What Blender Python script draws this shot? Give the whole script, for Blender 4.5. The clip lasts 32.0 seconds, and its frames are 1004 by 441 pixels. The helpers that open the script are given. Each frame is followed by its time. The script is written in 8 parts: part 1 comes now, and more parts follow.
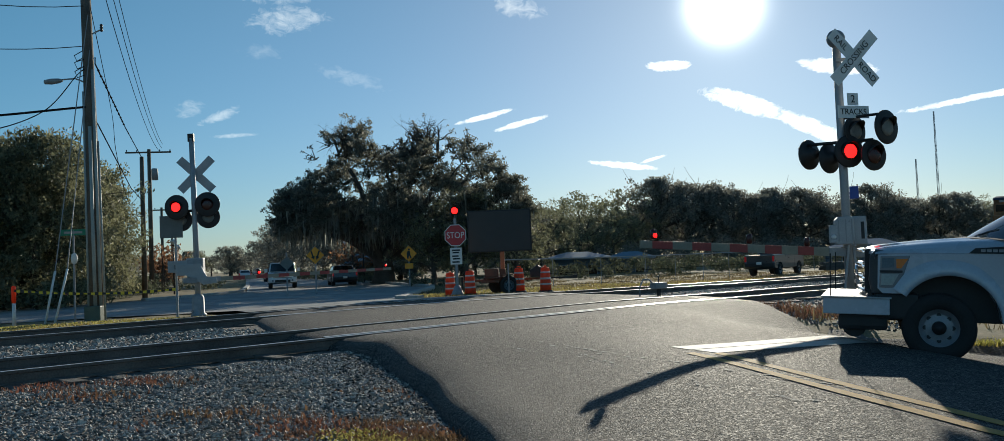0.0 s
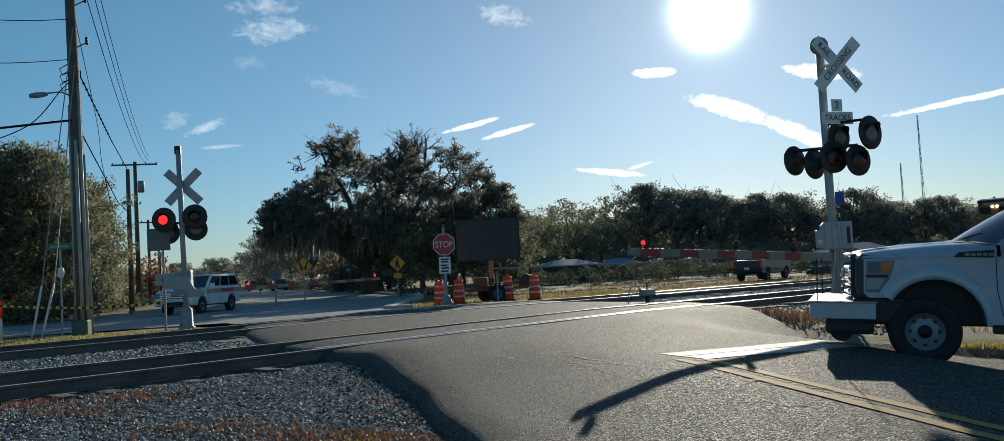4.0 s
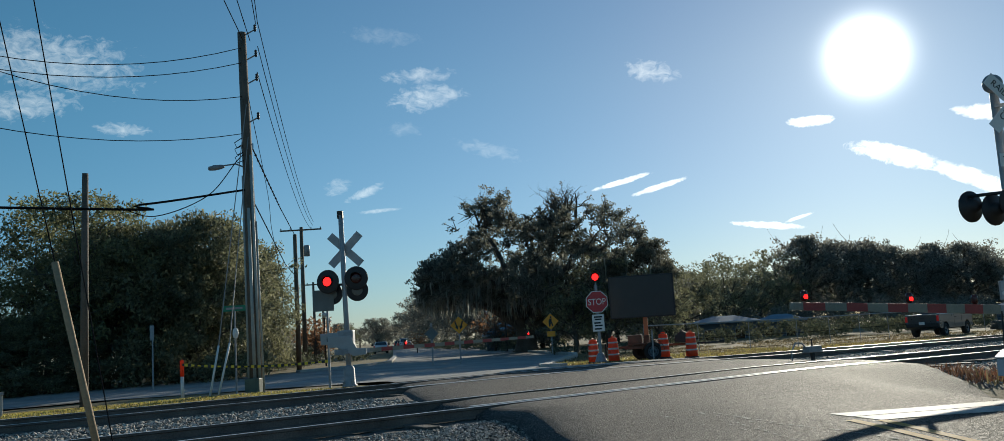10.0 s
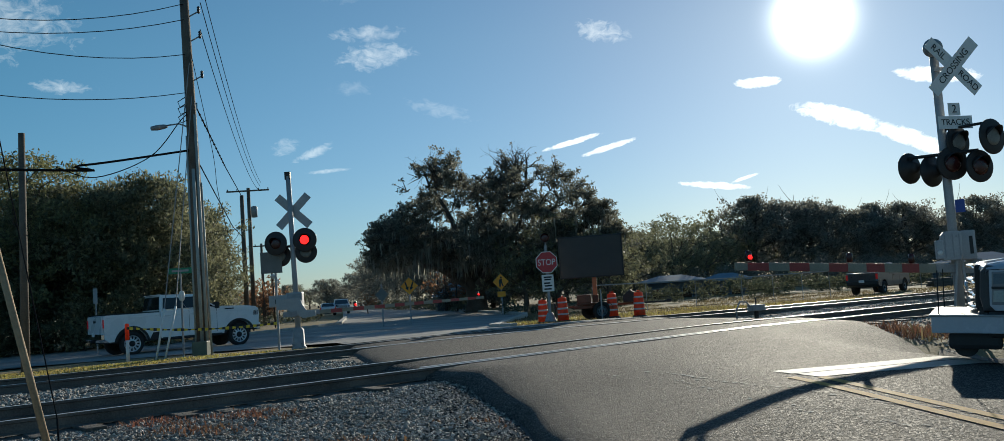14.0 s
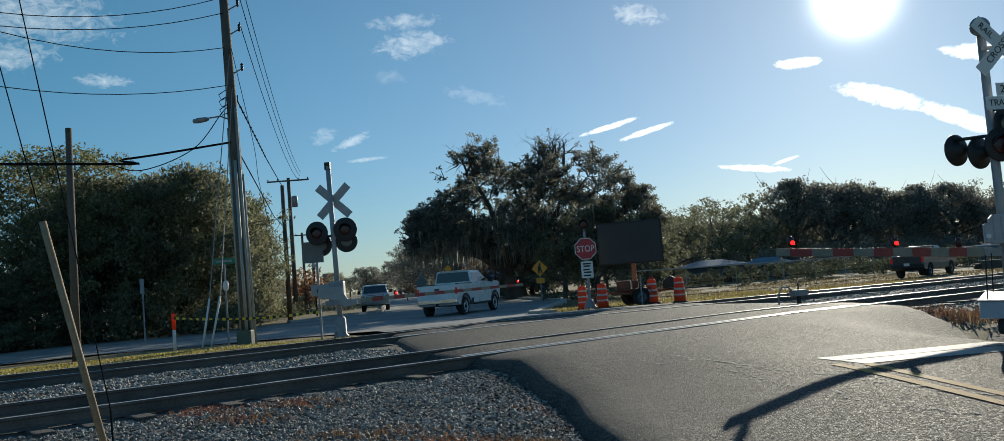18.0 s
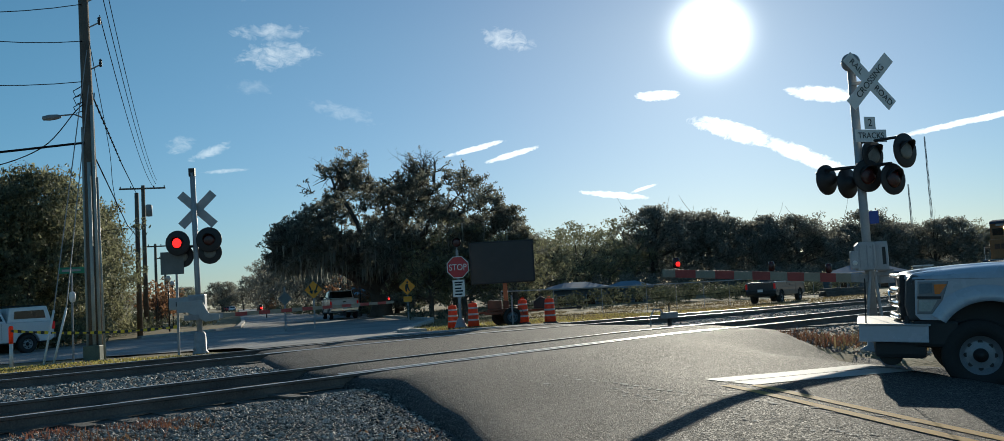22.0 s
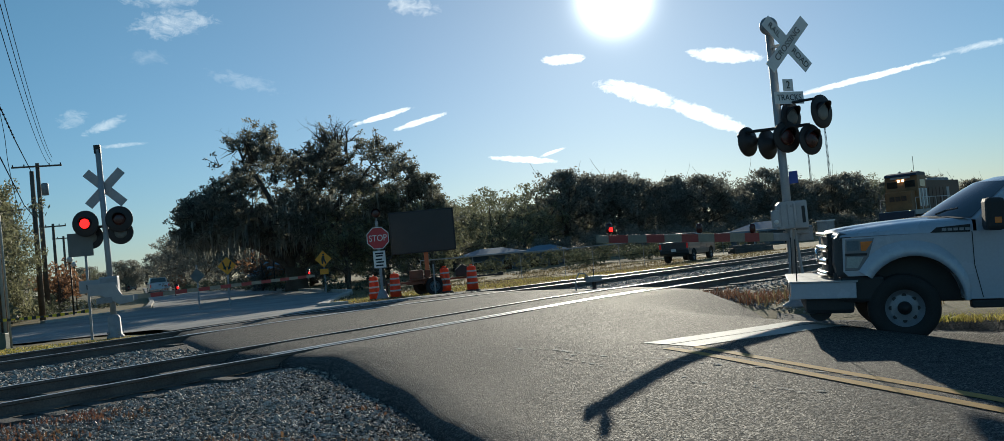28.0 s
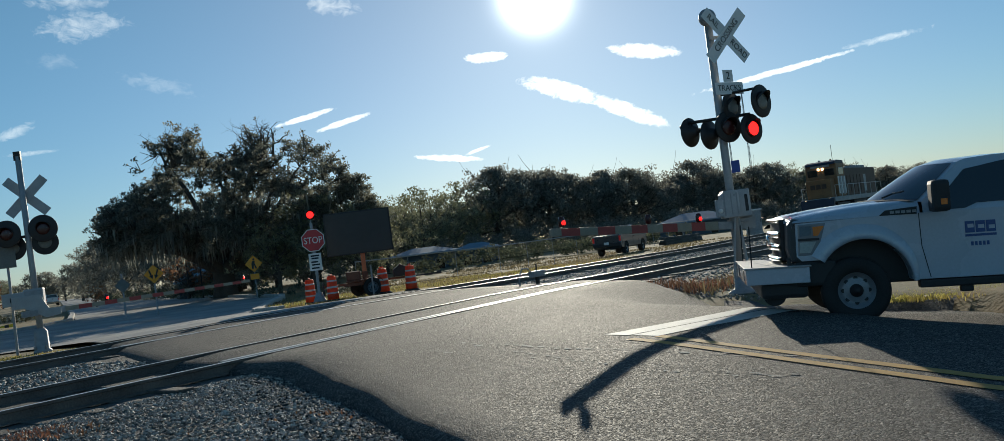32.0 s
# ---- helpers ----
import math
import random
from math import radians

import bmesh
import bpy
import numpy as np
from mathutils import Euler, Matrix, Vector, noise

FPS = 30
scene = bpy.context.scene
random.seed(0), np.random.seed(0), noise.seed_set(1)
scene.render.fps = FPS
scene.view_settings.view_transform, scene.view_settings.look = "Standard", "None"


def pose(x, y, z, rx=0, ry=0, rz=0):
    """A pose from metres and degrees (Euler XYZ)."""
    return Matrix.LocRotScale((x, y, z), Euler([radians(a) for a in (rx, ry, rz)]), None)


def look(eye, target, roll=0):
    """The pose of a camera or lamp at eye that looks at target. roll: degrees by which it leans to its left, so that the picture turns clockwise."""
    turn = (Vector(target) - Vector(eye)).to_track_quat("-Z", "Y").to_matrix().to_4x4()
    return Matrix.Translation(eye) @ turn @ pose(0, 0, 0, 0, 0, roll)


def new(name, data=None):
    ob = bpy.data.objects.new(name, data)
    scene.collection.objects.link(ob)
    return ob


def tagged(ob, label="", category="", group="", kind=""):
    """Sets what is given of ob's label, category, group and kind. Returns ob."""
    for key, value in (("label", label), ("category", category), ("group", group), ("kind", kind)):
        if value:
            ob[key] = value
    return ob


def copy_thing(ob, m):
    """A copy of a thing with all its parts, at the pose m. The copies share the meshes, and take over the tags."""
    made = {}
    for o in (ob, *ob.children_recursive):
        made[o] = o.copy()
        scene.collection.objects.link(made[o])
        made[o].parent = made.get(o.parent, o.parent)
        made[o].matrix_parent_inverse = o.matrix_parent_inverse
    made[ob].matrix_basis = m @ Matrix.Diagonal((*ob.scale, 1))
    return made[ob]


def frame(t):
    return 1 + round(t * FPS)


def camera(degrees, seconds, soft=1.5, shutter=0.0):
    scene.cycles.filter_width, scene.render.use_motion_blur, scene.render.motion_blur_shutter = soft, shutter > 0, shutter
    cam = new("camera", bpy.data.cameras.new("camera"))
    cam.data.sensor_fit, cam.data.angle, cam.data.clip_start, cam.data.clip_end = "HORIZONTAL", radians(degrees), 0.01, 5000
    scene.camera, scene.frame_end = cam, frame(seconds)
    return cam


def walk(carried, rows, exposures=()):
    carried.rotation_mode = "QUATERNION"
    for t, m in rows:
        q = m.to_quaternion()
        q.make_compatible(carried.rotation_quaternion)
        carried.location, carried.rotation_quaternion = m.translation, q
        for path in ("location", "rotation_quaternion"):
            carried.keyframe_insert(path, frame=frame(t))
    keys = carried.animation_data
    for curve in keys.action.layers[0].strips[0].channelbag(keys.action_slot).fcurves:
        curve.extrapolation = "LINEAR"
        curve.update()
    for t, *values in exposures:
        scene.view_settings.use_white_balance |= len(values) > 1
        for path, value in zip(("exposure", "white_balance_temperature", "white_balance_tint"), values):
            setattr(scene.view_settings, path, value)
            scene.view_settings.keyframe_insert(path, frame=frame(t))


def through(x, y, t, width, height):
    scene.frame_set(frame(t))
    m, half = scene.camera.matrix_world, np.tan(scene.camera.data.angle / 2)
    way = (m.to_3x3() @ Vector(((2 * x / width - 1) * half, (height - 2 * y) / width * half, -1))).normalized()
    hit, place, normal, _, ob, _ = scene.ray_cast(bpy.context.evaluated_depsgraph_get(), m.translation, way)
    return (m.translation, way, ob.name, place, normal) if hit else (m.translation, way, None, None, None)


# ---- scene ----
cam = camera(58.0, 32.0, 0.48)
PATH = [
    (0, (0.188, -0.23, 1.055), (0.187, 1.768, 1.142), -2.4),
    (0.5, (0.191, -0.236, 1.065), (0.21, 1.762, 1.145), -2.1),
    (1, (0.186, -0.273, 1.073), (0.215, 1.725, 1.154), -2.0),
    (1.5, (0.185, -0.282, 1.075), (0.224, 1.716, 1.16), -2.2),
    (2, (0.182, -0.275, 1.069), (0.225, 1.722, 1.159), -2.4),
    (2.5, (0.18, -0.297, 1.066), (0.224, 1.701, 1.158), -2.5),
    (3, (0.187, -0.263, 1.064), (0.228, 1.735, 1.156), -2.7),
    (3.5, (0.184, -0.281, 1.068), (0.218, 1.716, 1.163), -2.9),
    (5.5, (0.177, -0.247, 1.067), (0.167, 1.749, 1.197), -3.4),
    (6, (0.172, -0.274, 1.066), (0.147, 1.722, 1.193), -3.3),
    (6.5, (0.167, -0.256, 1.072), (0.124, 1.739, 1.207), -3.3),
    (7, (0.173, -0.257, 1.087), (0.019, 1.729, 1.268), -3.6),
    (7.5, (0.162, -0.287, 1.104), (-0.153, 1.674, 1.334), -3.7),
    (8, (0.187, -0.274, 1.112), (-0.141, 1.681, 1.374), -4.1),
    (8.5, (0.183, -0.258, 1.084), (-0.163, 1.692, 1.366), -4.2),
    (9, (0.154, -0.309, 1.085), (-0.177, 1.643, 1.369), -4.1),
    (9.5, (0.156, -0.312, 1.081), (-0.155, 1.644, 1.358), -4.1),
    (10, (0.174, -0.286, 1.055), (-0.123, 1.676, 1.305), -3.6),
    (10.5, (0.177, -0.315, 1.06), (-0.1, 1.653, 1.285), -3.4),
    (11, (0.17, -0.277, 1.07), (-0.091, 1.696, 1.269), -3.4),
    (11.5, (0.179, -0.251, 1.063), (-0.074, 1.725, 1.239), -3.6),
    (12, (0.176, -0.285, 1.063), (-0.052, 1.696, 1.225), -3.7),
    (12.5, (0.191, -0.295, 1.072), (-0.018, 1.688, 1.229), -3.5),
    (13, (0.183, -0.298, 1.073), (-0.013, 1.686, 1.23), -3.6),
    (13.5, (0.193, -0.268, 1.073), (-0.002, 1.716, 1.231), -3.8),
    (15.5, (0.174, -0.338, 1.092), (-0.033, 1.646, 1.23), -4.6),
    (16, (0.182, -0.277, 1.077), (-0.049, 1.706, 1.211), -4.6),
    (16.5, (0.177, -0.272, 1.083), (-0.077, 1.708, 1.213), -4.7),
    (17, (0.181, -0.273, 1.077), (-0.092, 1.704, 1.205), -4.7),
    (17.5, (0.172, -0.292, 1.077), (-0.111, 1.684, 1.203), -4.6),
    (18, (0.174, -0.309, 1.111), (-0.107, 1.667, 1.243), -4.5),
    (18.5, (0.187, -0.294, 1.105), (-0.07, 1.684, 1.254), -4.1),
    (19, (0.218, -0.244, 1.099), (0.084, 1.746, 1.254), -3.7),
    (19.5, (0.222, -0.274, 1.094), (0.138, 1.718, 1.251), -3.4),
    (20, (0.24, -0.208, 1.067), (0.165, 1.785, 1.219), -3.3),
    (20.5, (0.095, -0.26, 1.064), (0.016, 1.733, 1.214), -3.0),
    (21, (-0.067, -0.19, 1.077), (-0.068, 1.806, 1.204), -3.0),
    (21.5, (-0.148, -0.042, 1.066), (-0.122, 1.954, 1.195), -3.1),
    (22, (-0.198, 0.098, 1.082), (-0.178, 2.092, 1.237), -3.3),
    (22.5, (-0.416, 0.188, 1.091), (-0.39, 2.182, 1.242), -3.5),
    (23, (-0.467, 0.209, 1.112), (-0.425, 2.204, 1.247), -4.3),
    (23.5, (-0.448, 0.251, 1.122), (-0.389, 2.246, 1.241), -4.2),
    (24, (-0.471, 0.244, 1.126), (-0.399, 2.239, 1.233), -4.0),
    (24.5, (-0.521, 0.24, 1.145), (-0.423, 2.235, 1.251), -3.8),
    (25, (-0.551, 0.239, 1.177), (-0.409, 2.231, 1.273), -3.8),
    (25.5, (-0.553, 0.261, 1.162), (-0.363, 2.249, 1.255), -3.9),
    (26, (-0.546, 0.239, 1.16), (-0.333, 2.225, 1.25), -4.0),
    (26.5, (-0.525, 0.236, 1.158), (-0.312, 2.223, 1.238), -4.3),
    (28.5, (-0.512, 0.212, 1.168), (-0.302, 2.2, 1.234), -5.5),
    (29, (-0.512, 0.213, 1.156), (-0.302, 2.201, 1.224), -5.5),
    (29.5, (-0.5, 0.234, 1.153), (-0.282, 2.221, 1.217), -5.6),
    (30, (-0.591, 0.222, 1.15), (-0.347, 2.206, 1.207), -5.3),
    (30.5, (-0.658, 0.272, 1.15), (-0.399, 2.255, 1.192), -4.9),
    (31, (-0.633, 0.448, 1.149), (-0.386, 2.433, 1.174), -5.0),
    (31.5, (-0.713, 0.514, 1.173), (-0.471, 2.499, 1.228), -5.9),
    (32, (-0.852, 0.399, 1.174), (-0.485, 2.365, 1.219), -7.2),
]
walk(cam, [(t, look(eye, target, roll)) for t, eye, target, roll in PATH], [(0, 0.1, 6600, 4), (32, 0.1, 6600, 4)])

# ---------- world, sun ----------
SUN_AZ, SUN_EL = 14.4, 14.85
CLOUDS = [
    (10.91, 11.27, 1.30, 0.36, -4, 1.0), (20.75, 10.31, 1.86, 0.49, -11, 1.0), (15.48, 8.61, 2.43, 0.61, -21, 1.0),
    (19.24, 6.85, 2.63, 0.53, -28, 1.0), (28.4, 7.75, 4.2, 0.20, 6, 0.9), (34.7, 8.57, 2.43, 0.20, 3, 0.6),
    (7.96, 5.32, 1.95, 0.24, -9, 1.0), (9.54, 5.61, 0.81, 0.12, 14, 0.8), (-0.85, 8.82, 1.66, 0.20, 12, 0.9),
    (1.52, 8.32, 1.58, 0.20, 13, 0.9), (1.51, 15.46, 1.70, 0.61, -13, 0.6), (-12.93, 14.89, 2.23, 0.81, 4, 0.55),
    (-13.36, 16.23, 2.23, 0.49, 0, 0.5), (-17.1, 9.16, 1.26, 0.28, 22, 0.55), (-18.88, 9.51, 0.81, 0.49, 20, 0.45),
]
CLOUDS += [
    (-9.13, 11.42, 2.23, 0.45, -15, 0.35), (-14.53, 12.96, 1.22, 0.45, -1, 0.3), (-16.33, 7.95, 1.30, 0.12, 3, 0.5),
    (-35.36, 16.74, 4.66, 1.62, -5, 0.5), (-37.04, 14.14, 3.24, 0.81, 7, 0.5), (-31.54, 13.06, 1.62, 0.36, -1, 0.5),
    (-15.51, 18.71, 2.23, 0.53, -7, 0.25),
]


def build_world():
    world = bpy.data.worlds.new("sky")
    scene.world = world
    world.use_nodes = True
    nt = world.node_tree
    nt.nodes.clear()
    N, L = nt.nodes.new, nt.links.new

    def math_node(op, a, b=None, clamp=False):
        n = N("ShaderNodeMath")
        n.operation, n.use_clamp = op, clamp
        for i, v in enumerate((a, b)):
            if v is None:
                continue
            if isinstance(v, (int, float)):
                n.inputs[i].default_value = v
            else:
                L(v, n.inputs[i])
        return n.outputs[0]

    sky = N("ShaderNodeTexSky")
    sky.sky_type, sky.sun_disc = "NISHITA", False
    sky.sun_elevation, sky.sun_rotation = radians(SUN_EL), radians(SUN_AZ)
    sky.air_density, sky.dust_density, sky.ozone_density = 1.0, 0.12, 3.0
    co = N("ShaderNodeTexCoord")
    sep = N("ShaderNodeSeparateXYZ")
    L(co.outputs["Generated"], sep.inputs[0])
    az = math_node("MULTIPLY", math_node("ARCTAN2", sep.outputs[0], sep.outputs[1]), 57.29578)
    el = math_node("MULTIPLY", math_node("ARCSINE", sep.outputs[2]), 57.29578)
    comb = N("ShaderNodeCombineXYZ")
    L(az, comb.inputs[0]), L(math_node("MULTIPLY", el, 1.6), comb.inputs[1])
    wisp = N("ShaderNodeTexNoise")
    wisp.inputs["Scale"].default_value, wisp.inputs["Detail"].default_value, wisp.inputs["Roughness"].default_value = 1.25, 8.0, 0.66
    wisp.inputs["Distortion"].default_value = 0.6
    L(comb.outputs[0], wisp.inputs["Vector"])
    ragged = math_node("MULTIPLY", math_node("SUBTRACT", wisp.outputs[0], 0.5), 2.6)
    total = None
    for a0, e0, w, h, turn, dense in CLOUDS:
        h *= 0.85 if dense > 0.7 else 1.0
        e0 += 0.25
        c, s = math.cos(radians(turn)), math.sin(radians(turn))
        da, de = math_node("SUBTRACT", az, a0), math_node("SUBTRACT", el, e0)
        u = math_node("ADD", math_node("MULTIPLY", da, c / w), math_node("MULTIPLY", de, s / w))
        v = math_node("ADD", math_node("MULTIPLY", da, -s / h), math_node("MULTIPLY", de, c / h))
        r = math_node("ADD", math_node("MULTIPLY", u, u), math_node("MULTIPLY", v, v))
        r = math_node("ADD", r, math_node("MULTIPLY", ragged, 1.25 if dense > 0.7 else 1.9))
        m = math_node("MULTIPLY", math_node("SUBTRACT", 1.35 if dense > 0.7 else 1.1, r), dense * (1.05 if dense > 0.7 else 0.55), True)
        m = math_node("MULTIPLY", m, min(1.0, dense + 0.05))
        total = m if total is None else math_node("MAXIMUM", total, m)
    white = N("ShaderNodeMix")
    white.data_type = "RGBA"
    L(total, white.inputs["Factor"])
    tint = N("ShaderNodeMix")
    tint.data_type, tint.blend_type = "RGBA", "MULTIPLY"
    tint.inputs["Factor"].default_value = 1.0
    L(sky.outputs[0], tint.inputs["A"])
    # bluer away from the sun, paler and bluer towards the horizon
    sunward = N("ShaderNodeVectorMath")
    sunward.operation = "DOT_PRODUCT"
    L(co.outputs["Generated"], sunward.inputs[0])
    sunward.inputs[1].default_value = sun_way()
    off = math_node("MULTIPLY", math_node("ARCCOSINE", math_node("MINIMUM", sunward.outputs["Value"], 0.999999)), 57.29578)
    high, low = N("ShaderNodeMix"), N("ShaderNodeMix")
    high.data_type = low.data_type = "RGBA"
    high.inputs["A"].default_value, high.inputs["B"].default_value = (0.94, 0.985, 1.05, 1), (0.60, 0.985, 1.06, 1)
    L(math_node("MULTIPLY", math_node("SUBTRACT", off, 12.0), 0.028, True), high.inputs["Factor"])
    low.inputs["A"].default_value = (0.61, 0.735, 1.05, 1)
    L(high.outputs["Result"], low.inputs["B"])
    L(math_node("MULTIPLY", math_node("POWER", math_node("MAXIMUM", el, 0.0), 0.7), 0.145, True), low.inputs["Factor"])
    L(low.outputs["Result"], tint.inputs["B"])
    L(tint.outputs["Result"], white.inputs["A"])
    white.inputs["B"].default_value = (16.5, 16.8, 17.0, 1)
    # the sun's aureole, with its disc widened by glare painted into the sky
    core = math_node("POWER", 2.718, math_node("MULTIPLY", math_node("MULTIPLY", off, off), -0.46))
    halo = math_node("POWER", 2.718, math_node("MULTIPLY", off, -0.40))
    glow = math_node("ADD", math_node("MULTIPLY", core, 60.0), math_node("MULTIPLY", halo, 3.0))
    add = N("ShaderNodeMix")
    add.data_type, add.blend_type = "RGBA", "ADD"
    add.inputs["Factor"].default_value = 1.0
    L(white.outputs["Result"], add.inputs["A"])
    L(glow, add.inputs["B"])
    bg = N("ShaderNodeBackground")
    bg.inputs[1].default_value = 0.08
    L(add.outputs["Result"], bg.inputs[0])
    out = N("ShaderNodeOutputWorld")
    L(bg.outputs[0], out.inputs[0])


def sun_way():
    a, e = radians(SUN_AZ), radians(SUN_EL)
    return (math.sin(a) * math.cos(e), math.cos(a) * math.cos(e), math.sin(e))


build_world()
sun = new("sun", bpy.data.lights.new("sun", "SUN"))
sun.data.energy, sun.data.angle, sun.data.color = 4.2, radians(0.55), (1.0, 0.91, 0.78)
sun.matrix_world = look(Vector(sun_way()) * 200, (0, 0, 0))


# ---------- materials ----------
def mat(name, color, rough=0.6, metal=0.0, vary=0.25, scale=6.0, fine=60.0, bump=0.15, spec=0.5, coat=0.0, emit=0.0, second=None, per_piece=0.0, bump_d=0.01):
    m = bpy.data.materials.new(name)
    m.use_nodes = True
    nt = m.node_tree
    N, L = nt.nodes.new, nt.links.new
    b = nt.nodes["Principled BSDF"]
    b.inputs["Roughness"].default_value, b.inputs["Metallic"].default_value = rough, metal
    b.inputs["Specular IOR Level"].default_value = spec
    b.inputs["Coat Weight"].default_value = coat
    if emit:
        b.inputs["Emission Color"].default_value = (*color, 1)
        b.inputs["Emission Strength"].default_value = emit
    co = N("ShaderNodeTexCoord")
    n1, n2 = N("ShaderNodeTexNoise"), N("ShaderNodeTexNoise")
    n1.inputs["Scale"].default_value, n2.inputs["Scale"].default_value = scale, fine
    n1.inputs["Detail"].default_value, n2.inputs["Detail"].default_value = 5, 4
    L(co.outputs["Object"], n1.inputs[0]), L(co.outputs["Object"], n2.inputs[0])
    mix = N("ShaderNodeMix")
    mix.data_type = "RGBA"
    lo = tuple(c * (1 - vary) for c in color) if second is None else second
    hi = tuple(min(1, c * (1 + vary)) for c in color) if second is None else color
    mix.inputs["A"].default_value, mix.inputs["B"].default_value = (*lo, 1), (*hi, 1)
    ramp = N("ShaderNodeMapRange")
    ramp.inputs[1].default_value, ramp.inputs[2].default_value = 0.35, 0.65
    add = N("ShaderNodeMath")
    add.operation = "MULTIPLY_ADD"
    L(n2.outputs[0], add.inputs[0])
    add.inputs[1].default_value, add.inputs[2].default_value = 0.45, 0.0
    sm = N("ShaderNodeMath")
    sm.operation = "MULTIPLY_ADD"
    L(n1.outputs[0], sm.inputs[0])
    sm.inputs[1].default_value = 0.55
    L(add.outputs[0], sm.inputs[2])
    L(sm.outputs[0], ramp.inputs[0])
    L(ramp.outputs[0], mix.inputs["Factor"])
    col = mix.outputs["Result"]
    if per_piece:
        rnd = N("ShaderNodeNewGeometry").outputs["Random Per Island"]
        hsv = N("ShaderNodeHueSaturation")
        mr = N("ShaderNodeMapRange")
        mr.inputs[3].default_value, mr.inputs[4].default_value = 1 - per_piece, 1 + per_piece
        L(rnd, mr.inputs[0]), L(mr.outputs[0], hsv.inputs["Value"]), L(col, hsv.inputs["Color"])
        col = hsv.outputs[0]
    L(col, b.inputs["Base Color"])
    if bump:
        bp = N("ShaderNodeBump")
        bp.inputs["Strength"].default_value, bp.inputs["Distance"].default_value = bump, bump_d
        L(n2.outputs[0], bp.inputs["Height"])
        L(bp.outputs[0], b.inputs["Normal"])
    rr = N("ShaderNodeMapRange")
    rr.inputs[3].default_value, rr.inputs[4].default_value = max(0.02, rough - 0.08), min(1, rough + 0.08)
    L(n1.outputs[0], rr.inputs[0]), L(rr.outputs[0], b.inputs["Roughness"])
    return m


def glass_mat(name, color, rough=0.03):
    m = mat(name, color, rough, 0.0, 0.05, 3, 20, 0.0, 0.8)
    return m


def foliage_mat(name, color, second, through=0.35, differ=0.45, gloss=0.5):
    """Thin stuff that lets some light through."""
    m = mat(name, color, gloss, 0, 0.3, 0.35, 2.0, 0.0, 0.5, second=second, per_piece=differ)
    nt = m.node_tree
    b = nt.nodes["Principled BSDF"]
    tr = nt.nodes.new("ShaderNodeBsdfTranslucent")
    src = b.inputs["Base Color"].links[0].from_socket
    nt.links.new(src, tr.inputs[0])
    mx = nt.nodes.new("ShaderNodeMixShader")
    mx.inputs[0].default_value = through
    nt.links.new(b.outputs[0], mx.inputs[1]), nt.links.new(tr.outputs[0], mx.inputs[2])
    nt.links.new(mx.outputs[0], nt.nodes["Material Output"].inputs[0])
    return m


